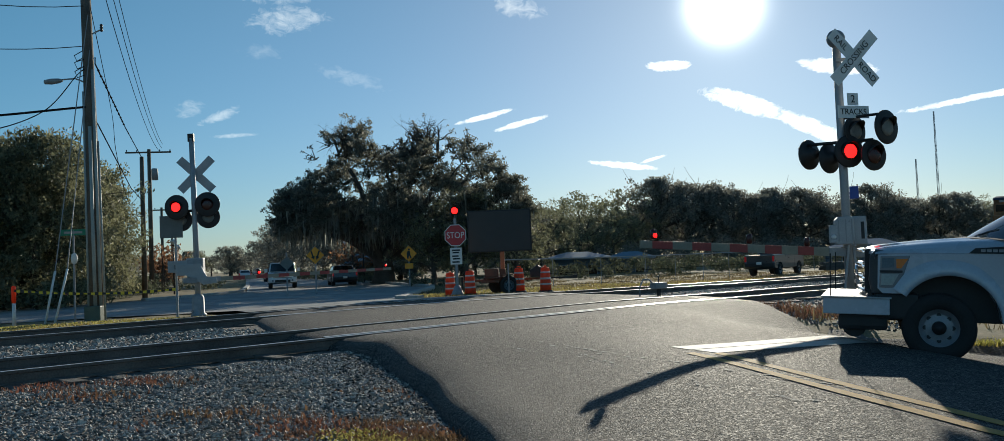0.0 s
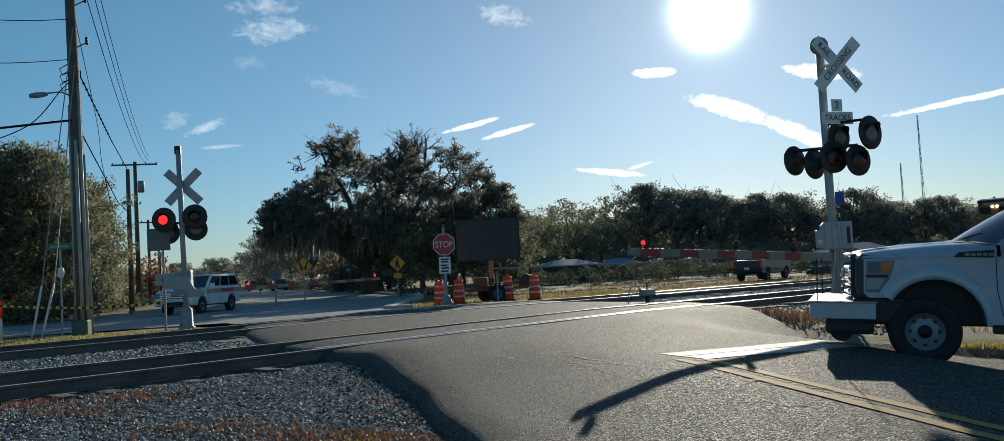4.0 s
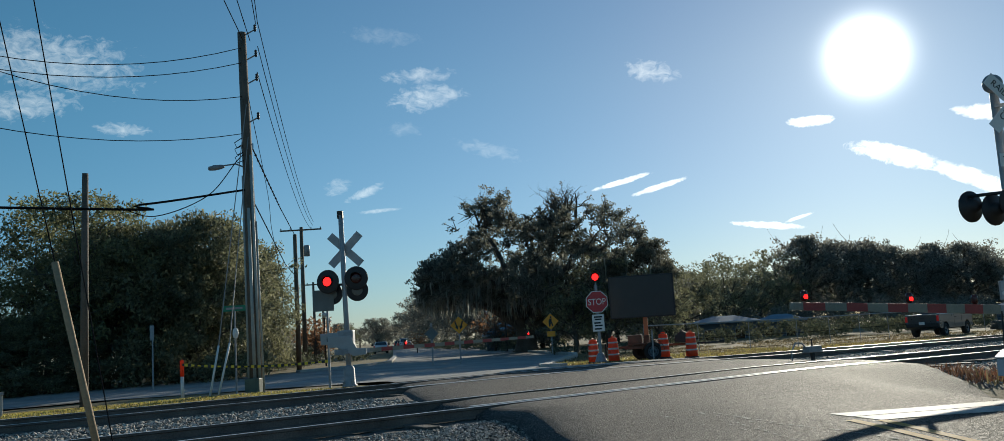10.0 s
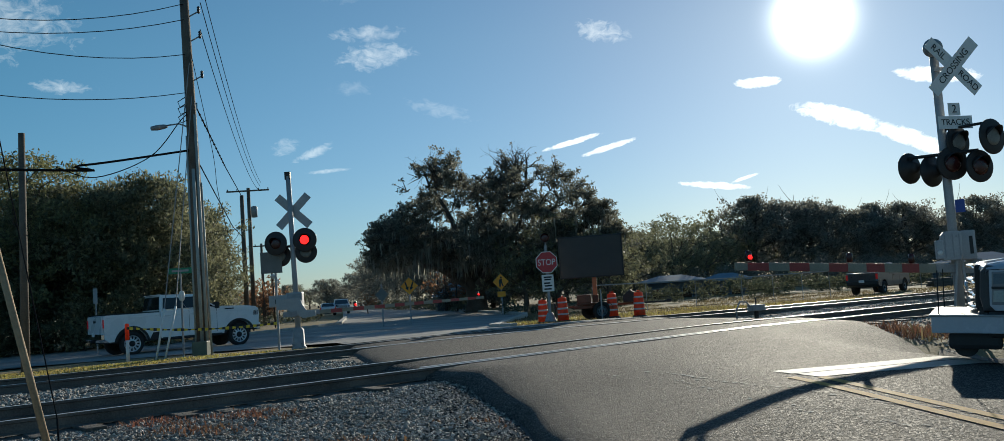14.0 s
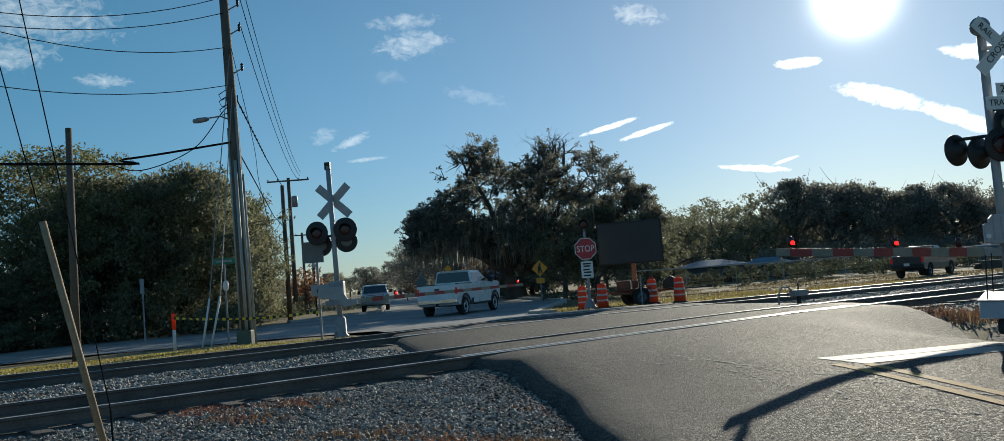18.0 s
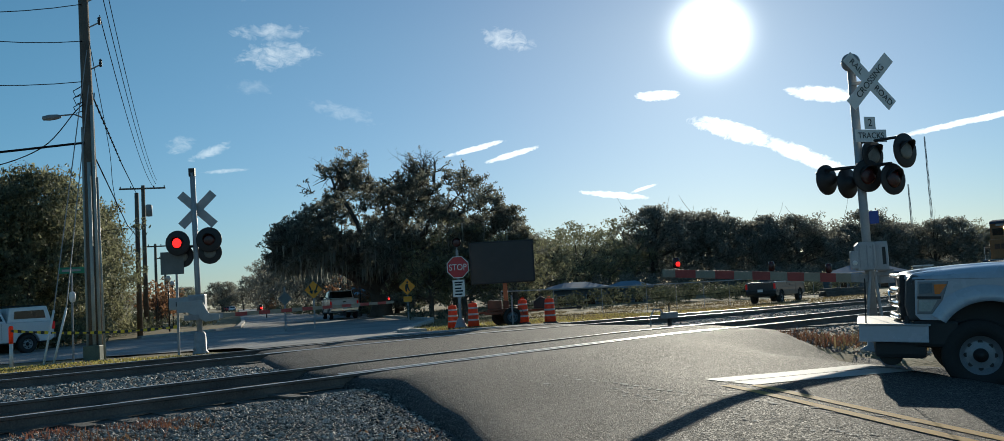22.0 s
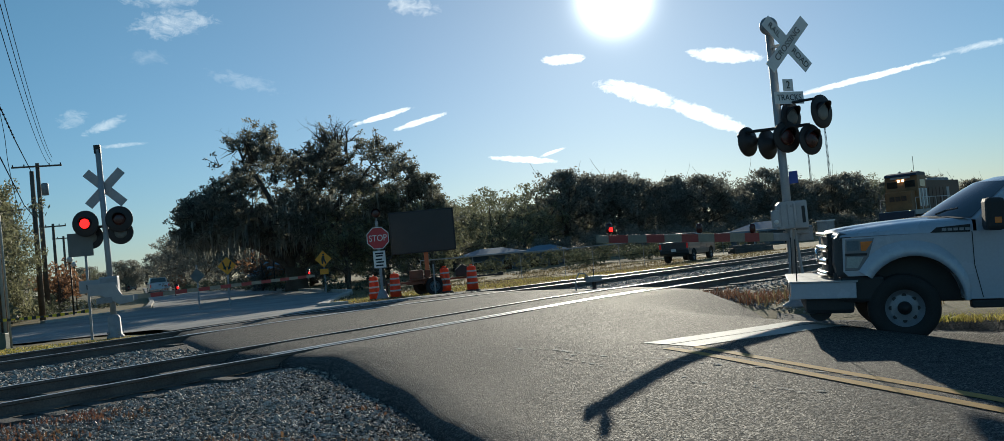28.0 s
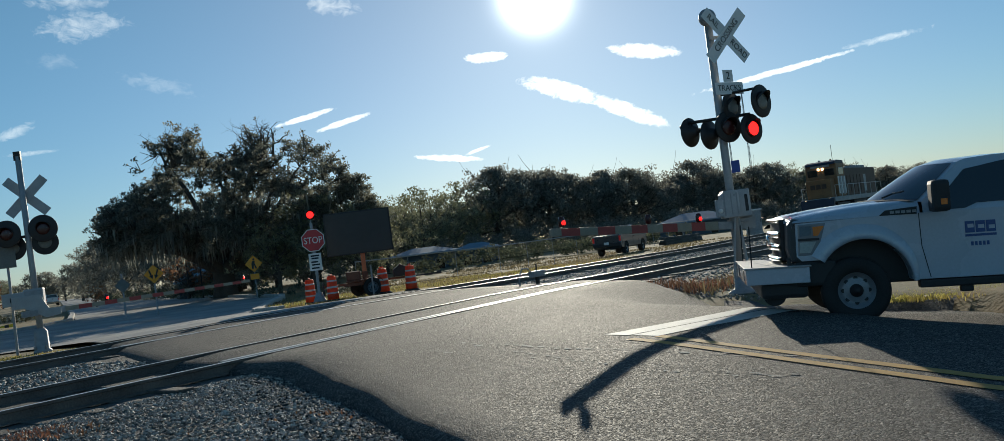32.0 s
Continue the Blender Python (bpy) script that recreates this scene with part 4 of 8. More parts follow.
def grand_oak(x, y):
    """The broad old oak with hanging moss: limbs, twigs grown towards the crown, leaves at the twig ends."""
    tree = thing("oak_tree", on_land(x, y), "huge spreading live oak hung with grey moss, dark against the sky", "tree")
    rng = random.Random(11)
    segs = [([Vector((0, 0, -0.3)), Vector((0.1, 0, 0.9)), Vector((0.0, 0.1, 1.7)), Vector((-0.1, 0.1, 2.5))], [1.05, 0.78, 0.74, 0.7])]
    nodes, thick = [], []

    def reach(a, b, r0, r1, n, wob, rise):
        pts, rad = [], []
        for k in range(n + 1):
            f = k / n
            p = a.lerp(b, f) + Vector((0, 0, rise * 4 * f * (1 - f)))
            if 0 < k < n:
                p += Vector((rng.gauss(0, wob), rng.gauss(0, wob), rng.gauss(0, wob * 0.8)))
            pts.append(p), rad.append(r0 + (r1 - r0) * f)
        segs.append((pts, rad))
        return pts, rad

    for e in OAK_LIMBS:
        pts, rad = reach(Vector((e[0] * 0.05, e[1] * 0.05, 1.9)), Vector(e), 0.34, 0.09, 8, 0.22, 0.35)
        nodes += pts[2:]
        thick += rad[2:]
    goals = []
    while len(goals) < 640:
        gx = rng.uniform(-6.8, 10.7)
        lo, hi = lerp_table(gx, OAK_LOW), lerp_table(gx, OAK_TOP)
        wide = 6.2 * math.sqrt(max(0.05, 1 - ((gx - 1.2) / 9.8) ** 2))
        gy, gz = rng.uniform(-wide, wide), rng.uniform(lo, hi)
        edge = max(abs(gy) / wide, abs(2 * (gz - lo) / (hi - lo) - 1))
        if rng.random() < 0.10 + 0.90 * edge ** 2 and noise.noise((gx * 0.42, gy * 0.42, gz * 0.5)) > (-0.12 if gz < 6.5 else -0.05):
            goals.append(Vector((gx, gy, gz)))
    for _ in range(70):
        gx = rng.uniform(-6.8, -4.4)
        goals.append(Vector((gx, rng.uniform(-3.2, 3.2), rng.uniform(lerp_table(gx, OAK_LOW), lerp_table(gx, OAK_TOP) - 0.2))))
    goals.sort(key=lambda g: (g - Vector((0, 0, 4))).length)
    ends = []
    for g in goals:
        near = np.argmin(((np.array(nodes) - np.array(g)) ** 2).sum(1))
        r = min(0.10, thick[near] * 0.7)
        pts, rad = reach(nodes[near], g, r, r * 0.4, 4, 0.10, 0.12)
        nodes += pts[1:]
        thick += rad[1:]
        out = (g - Vector((0, 0, 4))).normalized()
        for _ in range(6):
            way = (out * 0.5 + Vector((rng.gauss(0, 0.7), rng.gauss(0, 0.7), rng.gauss(0.15, 0.5)))).normalized()
            tip = g + way * rng.uniform(0.4, 1.15)
            reach(g, tip, 0.045, 0.016, 2, 0.06, 0.03)
            ends.append(tip)
            if rng.random() < 0.5:
                ends.append(g.lerp(tip, 0.5))
    # two bare twisted tops that stand out of the crown
    for bx, bz, leafy in ((-2.4, 9.9, 0.30), (3.6, 9.8, 0.10)):
        for k in range(14):
            side = []
            branch_out(rng, (bx + rng.uniform(-0.9, 0.9), rng.uniform(-0.6, 0.6), bz - 0.4), (rng.uniform(-0.7, 0.7), rng.uniform(-0.4, 0.4), 1.0), 1.9, 0.10, 2, side, segs, 0.85)
            ends += [t for t, d in side if rng.random() < leafy]
    ends = [t for t in ends if rng.random() > 0.32 * min(1.0, max(0.0, (t.z - 6.5) / 2.5))]
    # the tops of both domes have lost most of their leaves
    ends = [t for t in ends if not (t.z > 9.6 and 0.9 < t.x < 5.0 and rng.random() < 0.85) and not (t.z > 10.2 and t.x < -1.2 and rng.random() < 0.5)]
    wood_mesh("trunk", segs, tree)
    leaf_cloud("crown", [tuple(t) for t in ends], [rng.uniform(0.17, 0.42) for _ in ends], 290, 0.09, 5, M["oak_leaf"], tree, 0.8, 0.05)
    hung = [g for g in goals if g.z < 6.8 and (g.y < -1 or g.z < 4.5)]
    strands("moss", hung, tree, 8, 0.35, 1.4, 0.055)
    return tree


def wood_tree(label, seed, height, width, material, base=0.15, leaf=0.12, per=60, clumps=70, trunk=0.25, group="", domed=False):
    """A rounded woodland tree: trunk, limbs and clumps of leaves; domed ones narrow to a round top."""
    tree = thing("tree", pose(0, 0, 0), label, "tree", group)
    rng = random.Random(seed)
    segs, tips = [], []
    segs.append(([Vector((0, 0, -0.3)), Vector((0.1, 0.05, height * 0.25)), Vector((0.0, 0.1, height * 0.5)), Vector((0, 0, height * 0.85))], [trunk * 1.2, trunk, trunk * 0.7, trunk * 0.2]))
    for k in range(11):
        az, up = rng.uniform(0, 360), rng.uniform(15, 65)
        w = (math.cos(radians(az)) * math.cos(radians(up)), math.sin(radians(az)) * math.cos(radians(up)), math.sin(radians(up)))
        foot = height * rng.uniform(0.15, 0.5)
        reach = min(width * rng.uniform(0.35, 0.55), (height * 0.86 - foot) / max(w[2], 0.2))
        branch_out(rng, (0, 0, foot), w, reach, trunk * 0.45, 1, tips, segs, 0.6)
    wood_mesh("trunk", segs, tree, 6)
    cs, rs = [], []
    for _ in range(clumps):
        t = rng.random() ** 0.8
        z = height * (base + (1 - base) * t)
        rr = width * 0.5 * math.sqrt(max(0.04, 1 - (2 * (z / height - base) / (1 - base) - 0.85) ** 2 * 0.55)) * rng.uniform(0.2, 1.0) ** 0.6
        if domed:
            rr *= 1.12 * math.sqrt(max(0.0, 1 - t ** 2.6))
        az = rng.uniform(0, 6.283)
        cs.append((math.cos(az) * rr, math.sin(az) * rr, min(z, height - 0.3)))
        rs.append(width * rng.uniform(0.035, 0.10))
    for p, d in tips:
        if p.z < height * 0.97:
            cs.append((p.x, p.y, max(0.5, p.z))), rs.append(width * rng.uniform(0.05, 0.08))
    leaf_cloud("crown", cs, rs, per, leaf, seed, material, tree, 0.8, 0.05)
    return tree


def tree_at(src, x, y, k=1.0, kz=1.0, turn=0.0):
    return copy_thing(src, Matrix.Translation((x, y, land_z(x, y))) @ pose(0, 0, 0, 0, 0, turn) @ Matrix.Diagonal((k, k, k * kz, 1)))


FAR_LINE = ((4, 7.4), (8, 8.0), (10, 8.6), (15, 9.2), (17, 10.6), (18.5, 11.0), (21.4, 10.4), (24.4, 9.9), (27, 8.2), (29.3, 8.9), (32, 8.0), (36, 8.1), (40, 7.2), (44, 6.9), (47, 8.5), (50, 7.6), (55, 7.0), (63, 7.1), (70, 6.2), (77, 5.0), (90, 4.8))


def build_trees():
    grand_oak(-8.6, 65.3)
    rng = random.Random(3)
    near = [wood_tree("dense dark evergreen oak at the roadside wood", s, 8.6, 9.5, M["wood_leaf"], 0.04, 0.10, 165, 400, 0.22, "trees of the roadside wood") for s in (21, 22, 23)]
    airy = wood_tree("tall light-crowned oak with gaps of sky in its crown", 24, 9.0, 8.6, M["airy_leaf"], 0.26, 0.085, 230, 150, 0.24, "trees of the roadside wood")
    far = [wood_tree("dark oak in the far tree line", s, 9.0, 10.0, M["hazed_leaf"], 0.10, 0.16, 72, 210, 0.3, "trees of the far tree line") for s in (31, 32)]
    dome = [wood_tree("round-crowned dark oak in the far tree line", s, 9.2, 11.6, M["hazed_leaf"], 0.06, 0.15, 60, 190, 0.3, "trees of the far tree line", True) for s in (36, 37, 38)]
    pale = wood_tree("pale thin-leaved tree in the far tree line", 33, 8.0, 8.0, M["pale_leaf"], 0.14, 0.13, 80, 110, 0.22, "trees of the far tree line")
    rust = wood_tree("small tree with rust-red leaves", 35, 4.2, 3.6, M["rust_leaf"], 0.2, 0.13, 45, 34, 0.09, "rust-red trees by the street")
    # the wood behind the side road
    tree_at(airy, -25.6, 38.4, 1.0, 1.0, 40)
    tree_at(airy, -27.4, 41.6, 0.92, 0.98, 160)
    for x, y, k, kz in ((-22.9, 45.6, 0.64, 1.25), (-34.5, 66.0, 0.9, 1.0), (-21.6, 41.8, 0.76, 1.24), (-23.8, 39.8, 0.84, 1.06), (-26.6, 37.2, 0.66, 0.62), (-34.2, 33.6, 0.86, 0.95), (-29.6, 36.2, 0.6, 0.62), (-37.5, 31.0, 0.9, 0.9), (-24.2, 47.8, 0.74, 1.0), (-28.0, 44.0, 0.88, 1.0), (-33.5, 42.0, 0.6, 0.7), (-37, 38, 1.0, 0.95), (-42, 33, 1.0, 0.95), (-48, 30, 1.0, 0.95), (-24.1, 51.5, 0.7, 1.28), (-25.7, 56.0, 0.7, 1.2), (-28.5, 53.0, 0.8, 1.1)):
        tree_at(rng.choice(near), x, y, k, kz, rng.uniform(0, 360))
    # along the street, going away
    for x, y, k, kz in ((-31.5, 62, 0.6, 0.9), (-36, 70, 0.7, 0.9), (-42, 82, 0.7, 1.0), (-50, 96, 0.8, 1.0), (-8.2, 82, 0.55, 0.95), (-14.0, 90, 0.6, 0.95), (-17, 99, 0.7, 0.95), (-19.5, 107, 0.72, 1.35), (-22.5, 114, 0.78, 1.35), (-26.0, 124, 0.85, 1.25), (-31, 140, 0.95, 1.05), (-36, 152, 1.0, 1.05), (-60, 120, 0.8, 1.0), (-66, 140, 0.9, 1.0), (-41.5, 172, 1.0, 0.95), (-76, 175, 0.9, 0.9), (-54, 205, 1.0, 0.9), (-96, 230, 0.9, 0.8), (-72, 290, 0.9, 0.8), (-90, 300, 0.9, 0.8), (-108, 300, 0.9, 0.8), (-10, 93, 0.7, 0.95), (-9.5, 84, 0.7, 0.85), (-6.0, 80, 0.6, 0.85), (-2.5, 82, 0.65, 0.85), (-4.0, 90, 0.8, 0.9), (1.0, 86, 0.75, 0.9)):
        tree_at(rng.choice(far), x, y, k, kz, rng.uniform(0, 360))
    for x, y, k in ((-4.6, 60.5, 0.62), (-2.4, 61.5, 0.8), (1.0, 63, 0.72), (0.5, 70, 0.75), (3.5, 82, 0.85), (8.0, 92, 0.9), (12.0, 98, 0.9)):
        tree_at(pale, x, y, k, 1.0, rng.uniform(0, 360))
    # the far line beyond the houses: round single crowns, its height changing along the line
    x = 5.0
    while x < 90:
        high = lerp_table(x, FAR_LINE) * rng.uniform(0.95, 1.17)
        y = lerp_table(x, ((5, 104), (30, 111), (60, 119), (88, 124))) + rng.uniform(-3.0, 3.0)
        src = rng.choice(dome) if rng.random() < (0.45 if x < 14 else 0.84) else pale
        k = high / (9.4 if src is not pale else 8.3)
        tree_at(src, x, y, k, 1.0, rng.uniform(0, 360))
        x += high * rng.uniform(0.26, 0.50)
    for k in range(22):
        x = 7 + 4.2 * k + rng.uniform(-2, 2)
        tree_at(rng.choice(far), x, 128 + rng.uniform(-4, 6), lerp_table(x, FAR_LINE) / 9.2 * rng.uniform(0.72, 0.90), 0.95, rng.uniform(0, 360))
    # the end of the street
    for k in range(17):
        az = radians(-23 + 0.75 * k + rng.uniform(-0.3, 0.3))
        far_y = rng.uniform(265, 330)
        tree_at(rng.choice(far + [pale]), far_y * math.tan(az), far_y, rng.uniform(0.75, 1.1), 0.95, rng.uniform(0, 360))
    for x, y, k in ((-12.9, 77.6, 0.95), (-26.9, 71.5, 0.95), (-28.4, 76, 1.05), (-30.4, 82, 0.95), (-10.4, 76.0, 0.85), (-24.5, 96, 0.6)):
        tree_at(rust, x, y, k, 1.0, rng.uniform(0, 360))
    for src in near + far + dome + [airy, pale, rust]:
        for o in (*src.children_recursive, src):
            bpy.data.objects.remove(o)


build_trees()


# ---------- crossing signals ----------
BULBS = []


def lamp_head(parent, m, lit_name="", rim=0.30, lens_mat="lens_off"):
    """A round flasher: disc with rim, lens and hood. Its face looks along -y of m."""
    turn = m @ pose(0, 0, 0, 90, 0, 0)
    head = part("lamp_head", bm_lathe([(0.0, -0.17), (0.07, -0.165), (0.10, -0.13), (0.13, -0.03), (rim, -0.012), (rim, 0.012), (rim - 0.02, 0.02), (0.0, 0.016)], 28), M["black"], parent, "round black flasher head", True)
    put(head, turn)
    lens = part("lens", bm_lathe([(0.0, 0.0), (0.155, 0.0), (0.155, 0.012), (0.10, 0.026), (0.0, 0.03)], 24), M[lens_mat], head, "dark red lens" if lens_mat == "lens_off" else "grey unlit lens", True)
    lens.location.z = 0.018
    # the hood, a half tube over the lens
    bm = bmesh.new()
    ra = [bm.verts.new((0.17 * math.cos(t), 0.17 * math.sin(t), 0.01)) for t in np.linspace(radians(-10), radians(190), 18)]
    rb = [bm.verts.new((0.165 * math.cos(t), 0.165 * math.sin(t), 0.03 + 0.15 * max(0.0, math.sin(t)))) for t in np.linspace(radians(-10), radians(190), 18)]
    for k in range(17):
        bm.faces.new((ra[k], ra[k + 1], rb[k + 1], rb[k]))
    hood = part("hood", bm, M["black"], head, "", True)
    hood.rotation_euler.z = 0
    sol = hood.modifiers.new("thick", "SOLIDIFY")
    sol.thickness = 0.006
    if lit_name:
        bulb = part("bulb", bm_lathe([(0.0, 0.0), (0.125, 0.0), (0.125, 0.004), (0.0, 0.006)], 24), M["lamp_red"], head, "glowing red lamp")
        bulb.location.z = -0.02
        BULBS.append((lit_name, bulb, 0.052, -0.02))
    return head


def blade_pair(parent, m, lettered):
    """The crossed blades of a crossing sign, facing -y of m."""
    for k, (turn, words) in enumerate(((45, "RAIL ROAD"), (-45, "CROSSING"))):
        face = m @ pose(0, -0.012 * (k + 1), 0, 0, turn, 0)
        blade = part("blade", bm_box(-0.61, 0.61, -0.004, 0.004, -0.115, 0.115, 0.001), M["sign_white"] if lettered else M["alu"], parent, "white crossing blade" if lettered else "bare metal back of a crossing blade")
        put(blade, face)
        if lettered:
            pieces = ((words[:4], -0.36), (words[5:], 0.36)) if k == 0 else ((words, 0.0),)
            for word, x in pieces:
                me = text_mesh(word, 0.155 if k == 0 else 0.165)
                put(link_data("lettering", me, M["black"], blade, "black letters"), pose(x, -0.008, 0, 90, 0, 0))


def gate_mechanism(parent, m):
    body = part("gate_box", bm_box(-0.22, 0.22, -0.20, 0.20, -0.28, 0.28, 0.03), M["alu"], parent, "cast aluminium gate machine")
    put(body, m)
    put(part("cover", bm_box(-0.19, 0.19, -0.022, 0.0, -0.24, 0.24, 0.008), M["galv"], body), pose(0, -0.20, 0))
    for z in (-0.18, 0.18):
        put(part("latch", bm_box(-0.03, 0.03, -0.02, 0.0, -0.02, 0.02, 0.004), M["galv"], body), pose(0.12, -0.222, z))
    return body


def gate_arm(parent, root, along, length, lamps, tag, thick=0.13, rise=0.0):
    """A tapering red and white arm from root along a level way, with lamps on top."""
    yaw = math.degrees(math.atan2(along[1], along[0]))
    frame_m = pose(root[0], root[1], root[2], 0, -rise, yaw)
    arm = part("gate_arm", bm_box(-0.9, 0.3, -0.03, 0.03, -0.07, 0.07, 0.008), M["galv"], parent, "gate arm root and counterweight bracket")
    put(arm, frame_m)
    n = int(length / 0.41)
    for k in range(n):
        x0, x1 = 0.3 + k * 0.41, min(length, 0.3 + (k + 1) * 0.41)
        h = thick * (1 - 0.28 * k / n)
        put(part("arm_band", bm_box(x0, x1 - 0.001, -0.022, 0.022, -h / 2, h / 2, 0.003), M["arm_red"] if k % 2 else M["arm_white"], arm, "red band" if k % 2 else "white band"), pose(0, 0, 0))
    for i, f in enumerate(lamps):
        x = 0.3 + (length - 0.3) * f
        holder = part("arm_lamp", bm_lathe([(0.03, 0.0), (0.05, 0.02), (0.05, 0.11), (0.04, 0.15), (0.0, 0.16)], 14), M["lens_off"], arm, "small dark red arm lamp", True)
        put(holder, pose(x, 0, thick / 2))
        bulb = part("bulb", bm_lathe([(0.0, 0.0), (0.034, 0.0), (0.040, 0.03), (0.034, 0.06), (0.0, 0.07)], 12), M["lamp_red"], holder, "glowing red lamp", True)
        put(bulb, pose(0, 0, 0.02))
        BULBS.append((f"{tag}{i}", bulb, (0, -0.026, 0.03) if along[0] > 0 else (0, 0.026, 0.03), (0, 0, 0.02)))
    return arm


def right_signal():
    x, y = 6.27, 15.80
    z = land_z(x, y)
    sig = thing("crossing_signal", pose(x, y, z), "aluminium crossing signal, lettered crossing sign, lowered gate", "crossing signal", "crossing signals")
    h = 5.05
    part("mast", bm_tube([(0, 0, 0), (0, 0, h)], [0.075, 0.072], 16), M["alu"], sig, "", True)
    part("base", bm_lathe([(0.26, 0), (0.26, 0.04), (0.14, 0.10), (0.11, 0.45), (0.085, 0.5), (0.0, 0.5)], 20), M["galv"], sig, "flared cast mast base", True)
    put(part("bell", bm_lathe([(0.02, -0.10), (0.10, -0.10), (0.15, -0.06), (0.165, 0.0), (0.15, 0.05), (0.09, 0.10), (0.0, 0.12)], 20), M["galv"], sig, "round warning bell on the mast top", True), pose(-0.02, -0.05, h, 90, 0, 0))
    # the faces look back along the road
    face = -14.0
    put(part("sign_bracket", bm_box(-0.09, 0.25, -0.10, -0.06, -0.03, 0.03, 0.004), M["galv"], sig), pose(0.05, -0.03, 4.66, 0, 0, face))
    blade_pair(sig, pose(0.22, -0.18, 4.67, 0, 0, 16), True)
    plate = part("track_plate", bm_box(-0.33, 0.33, -0.003, 0.003, -0.11, 0.11, 0.001), M["sign_white"], sig, "white plate lettered TRACKS")
    put(plate, pose(0.175, -0.16, 3.715, 0, 0, 18))
    put(link_data("lettering", text_mesh("TRACKS", 0.15), M["black"], plate), pose(0, -0.006, 0, 90, 0, 0))
    two = part("number_plate", bm_box(-0.115, 0.115, -0.003, 0.003, 0.0, 0.22, 0.001), M["sign_white"], sig, "white plate with the figure 2")
    put(two, pose(0.175, -0.16, 3.83, 0, 0, 18))
    put(link_data("lettering", text_mesh("2", 0.19), M["black"], two), pose(0, -0.006, 0.11, 90, 0, 0))
    # flashers: a pair towards the road, a pair along the side and the backs of two more
    put(part("crossarm", bm_tube([(-0.60, 0, 0), (0.50, 0, 0)], 0.03, 10), M["black"], sig, "lamp crossarm", True), pose(0, -0.06, 3.20, 0, 0, -24))
    lamp_head(sig, pose(0.44, -0.27, 2.93, 0, 0, 22), "right_b", 0.275)
    lamp_head(sig, pose(0.05, -0.17, 3.02, 0, 0, 14), "right_a", 0.285)
    lamp_head(sig, pose(-0.185, 0.14, 2.94, 0, 0, -149), "", 0.27)
    lamp_head(sig, pose(-0.51, 0.24, 3.03, 0, 0, -149), "", 0.27)
    put(part("upper_arm", bm_tube([(0, 0, 0), (0.70, 0, 0.03)], 0.025, 10), M["black"], sig, "upper lamp arm", True), pose(0, -0.03, 3.62, 0, 0, -24))
    put(part("lamp_hanger", bm_tube([(0.64, -0.30, 3.65), (0.65, -0.33, 3.42)], 0.02, 8), M["black"], sig), pose(0, 0, 0))
    put(part("lamp_hanger", bm_tube([(-0.48, 0.18, 3.18), (-0.50, 0.22, 3.05)], 0.02, 8), M["black"], sig), pose(0, 0, 0))
    lamp_head(sig, pose(0.65, -0.36, 3.40, 0, 0, 30), "", 0.30, "lens_grey")
    lamp_head(sig, pose(0.21, -0.08, 3.39, 0, 0, 30), "", 0.27, "lens_grey")
    put(part("notice", bm_box(-0.075, 0.075, -0.004, 0.004, -0.11, 0.11, 0.002), M["sign_blue"], sig, "small blue notice plate"), pose(0.13, -0.09, 2.30, 0, 0, -20))
    casting = part("gate_box", bm_prism([(-0.17, -0.24), (0.10, -0.24), (0.14, -0.16), (0.14, 0.20), (0.10, 0.25), (-0.12, 0.25), (-0.17, 0.19)], -0.16, 0.16, 0.02), M["alu"], sig, "cast aluminium gate machine")
    put(casting, pose(-0.05, -0.04, 1.63, 0, 0, -14))
    for q in (-0.12, 0.0, 0.10):
        put(part("rib", bm_box(-0.010, 0.010, -0.012, 0.0, -0.20, 0.20, 0.003), M["galv"], casting), pose(q, -0.16, 0))
    put(part("cover_bolt", bm_lathe([(0, 0), (0.018, 0), (0.018, 0.012), (0, 0.014)], 8), M["galv"], casting), pose(0.06, -0.162, 0.16, 90, 0, 0))
    cabinet = part("relay_box", bm_box(-0.12, 0.12, -0.15, 0.15, -0.25, 0.25, 0.018), M["alu"], sig, "weathered relay box with a dark slot")
    put(cabinet, pose(0.23, 0.02, 1.63, 0, 0, -20))
    put(part("slot", bm_box(-0.028, 0.028, -0.006, 0.0, -0.15, 0.15, 0.004), M["black"], cabinet, "dark slot"), pose(0.05, -0.15, 0.0))
    put(part("hinge", bm_tube([(-0.10, -0.155, -0.2), (-0.10, -0.155, 0.2)], 0.010, 6), M["galv"], cabinet), pose(0, 0, 0))
    lamp = part("side_box", bm_box(-0.06, 0.06, -0.10, 0.10, -0.16, 0.16, 0.02), M["alu"], sig, "small side box with a round lens")
    put(lamp, pose(-0.27, -0.06, 1.58, 0, 0, -14))
    put(part("round_lens", bm_lathe([(0, 0), (0.042, 0), (0.03, 0.014), (0, 0.018)], 14), M["sign_white"], lamp, "pale round lens", True), pose(0.0, -0.102, -0.05, 90, 0, 0))
    put(part("counterweight", bm_box(-0.13, 0.13, -0.02, 0.02, -0.12, 0.12, 0.01), M["galv"], sig, "counterweight plate"), pose(0.33, 0.10, 1.27, 0, 0, -20))
    put(part("crank_arm", bm_box(-0.05, 0.40, -0.015, 0.015, -0.035, 0.035, 0.008), M["galv"], sig), pose(-0.02, 0.12, 1.32, 0, 0, -20))
    put(part("brace", bm_tube([(0.10, 0.02, 1.38), (0.17, 0.0, 0.30)], 0.03, 8), M["alu"], sig), pose(0, 0, 0))
    put(part("brace", bm_tube([(-0.02, -0.10, 1.38), (-0.16, -0.08, 0.30)], 0.022, 8), M["alu"], sig), pose(0, 0, 0))
    tip = Vector((2.2, 13.13))
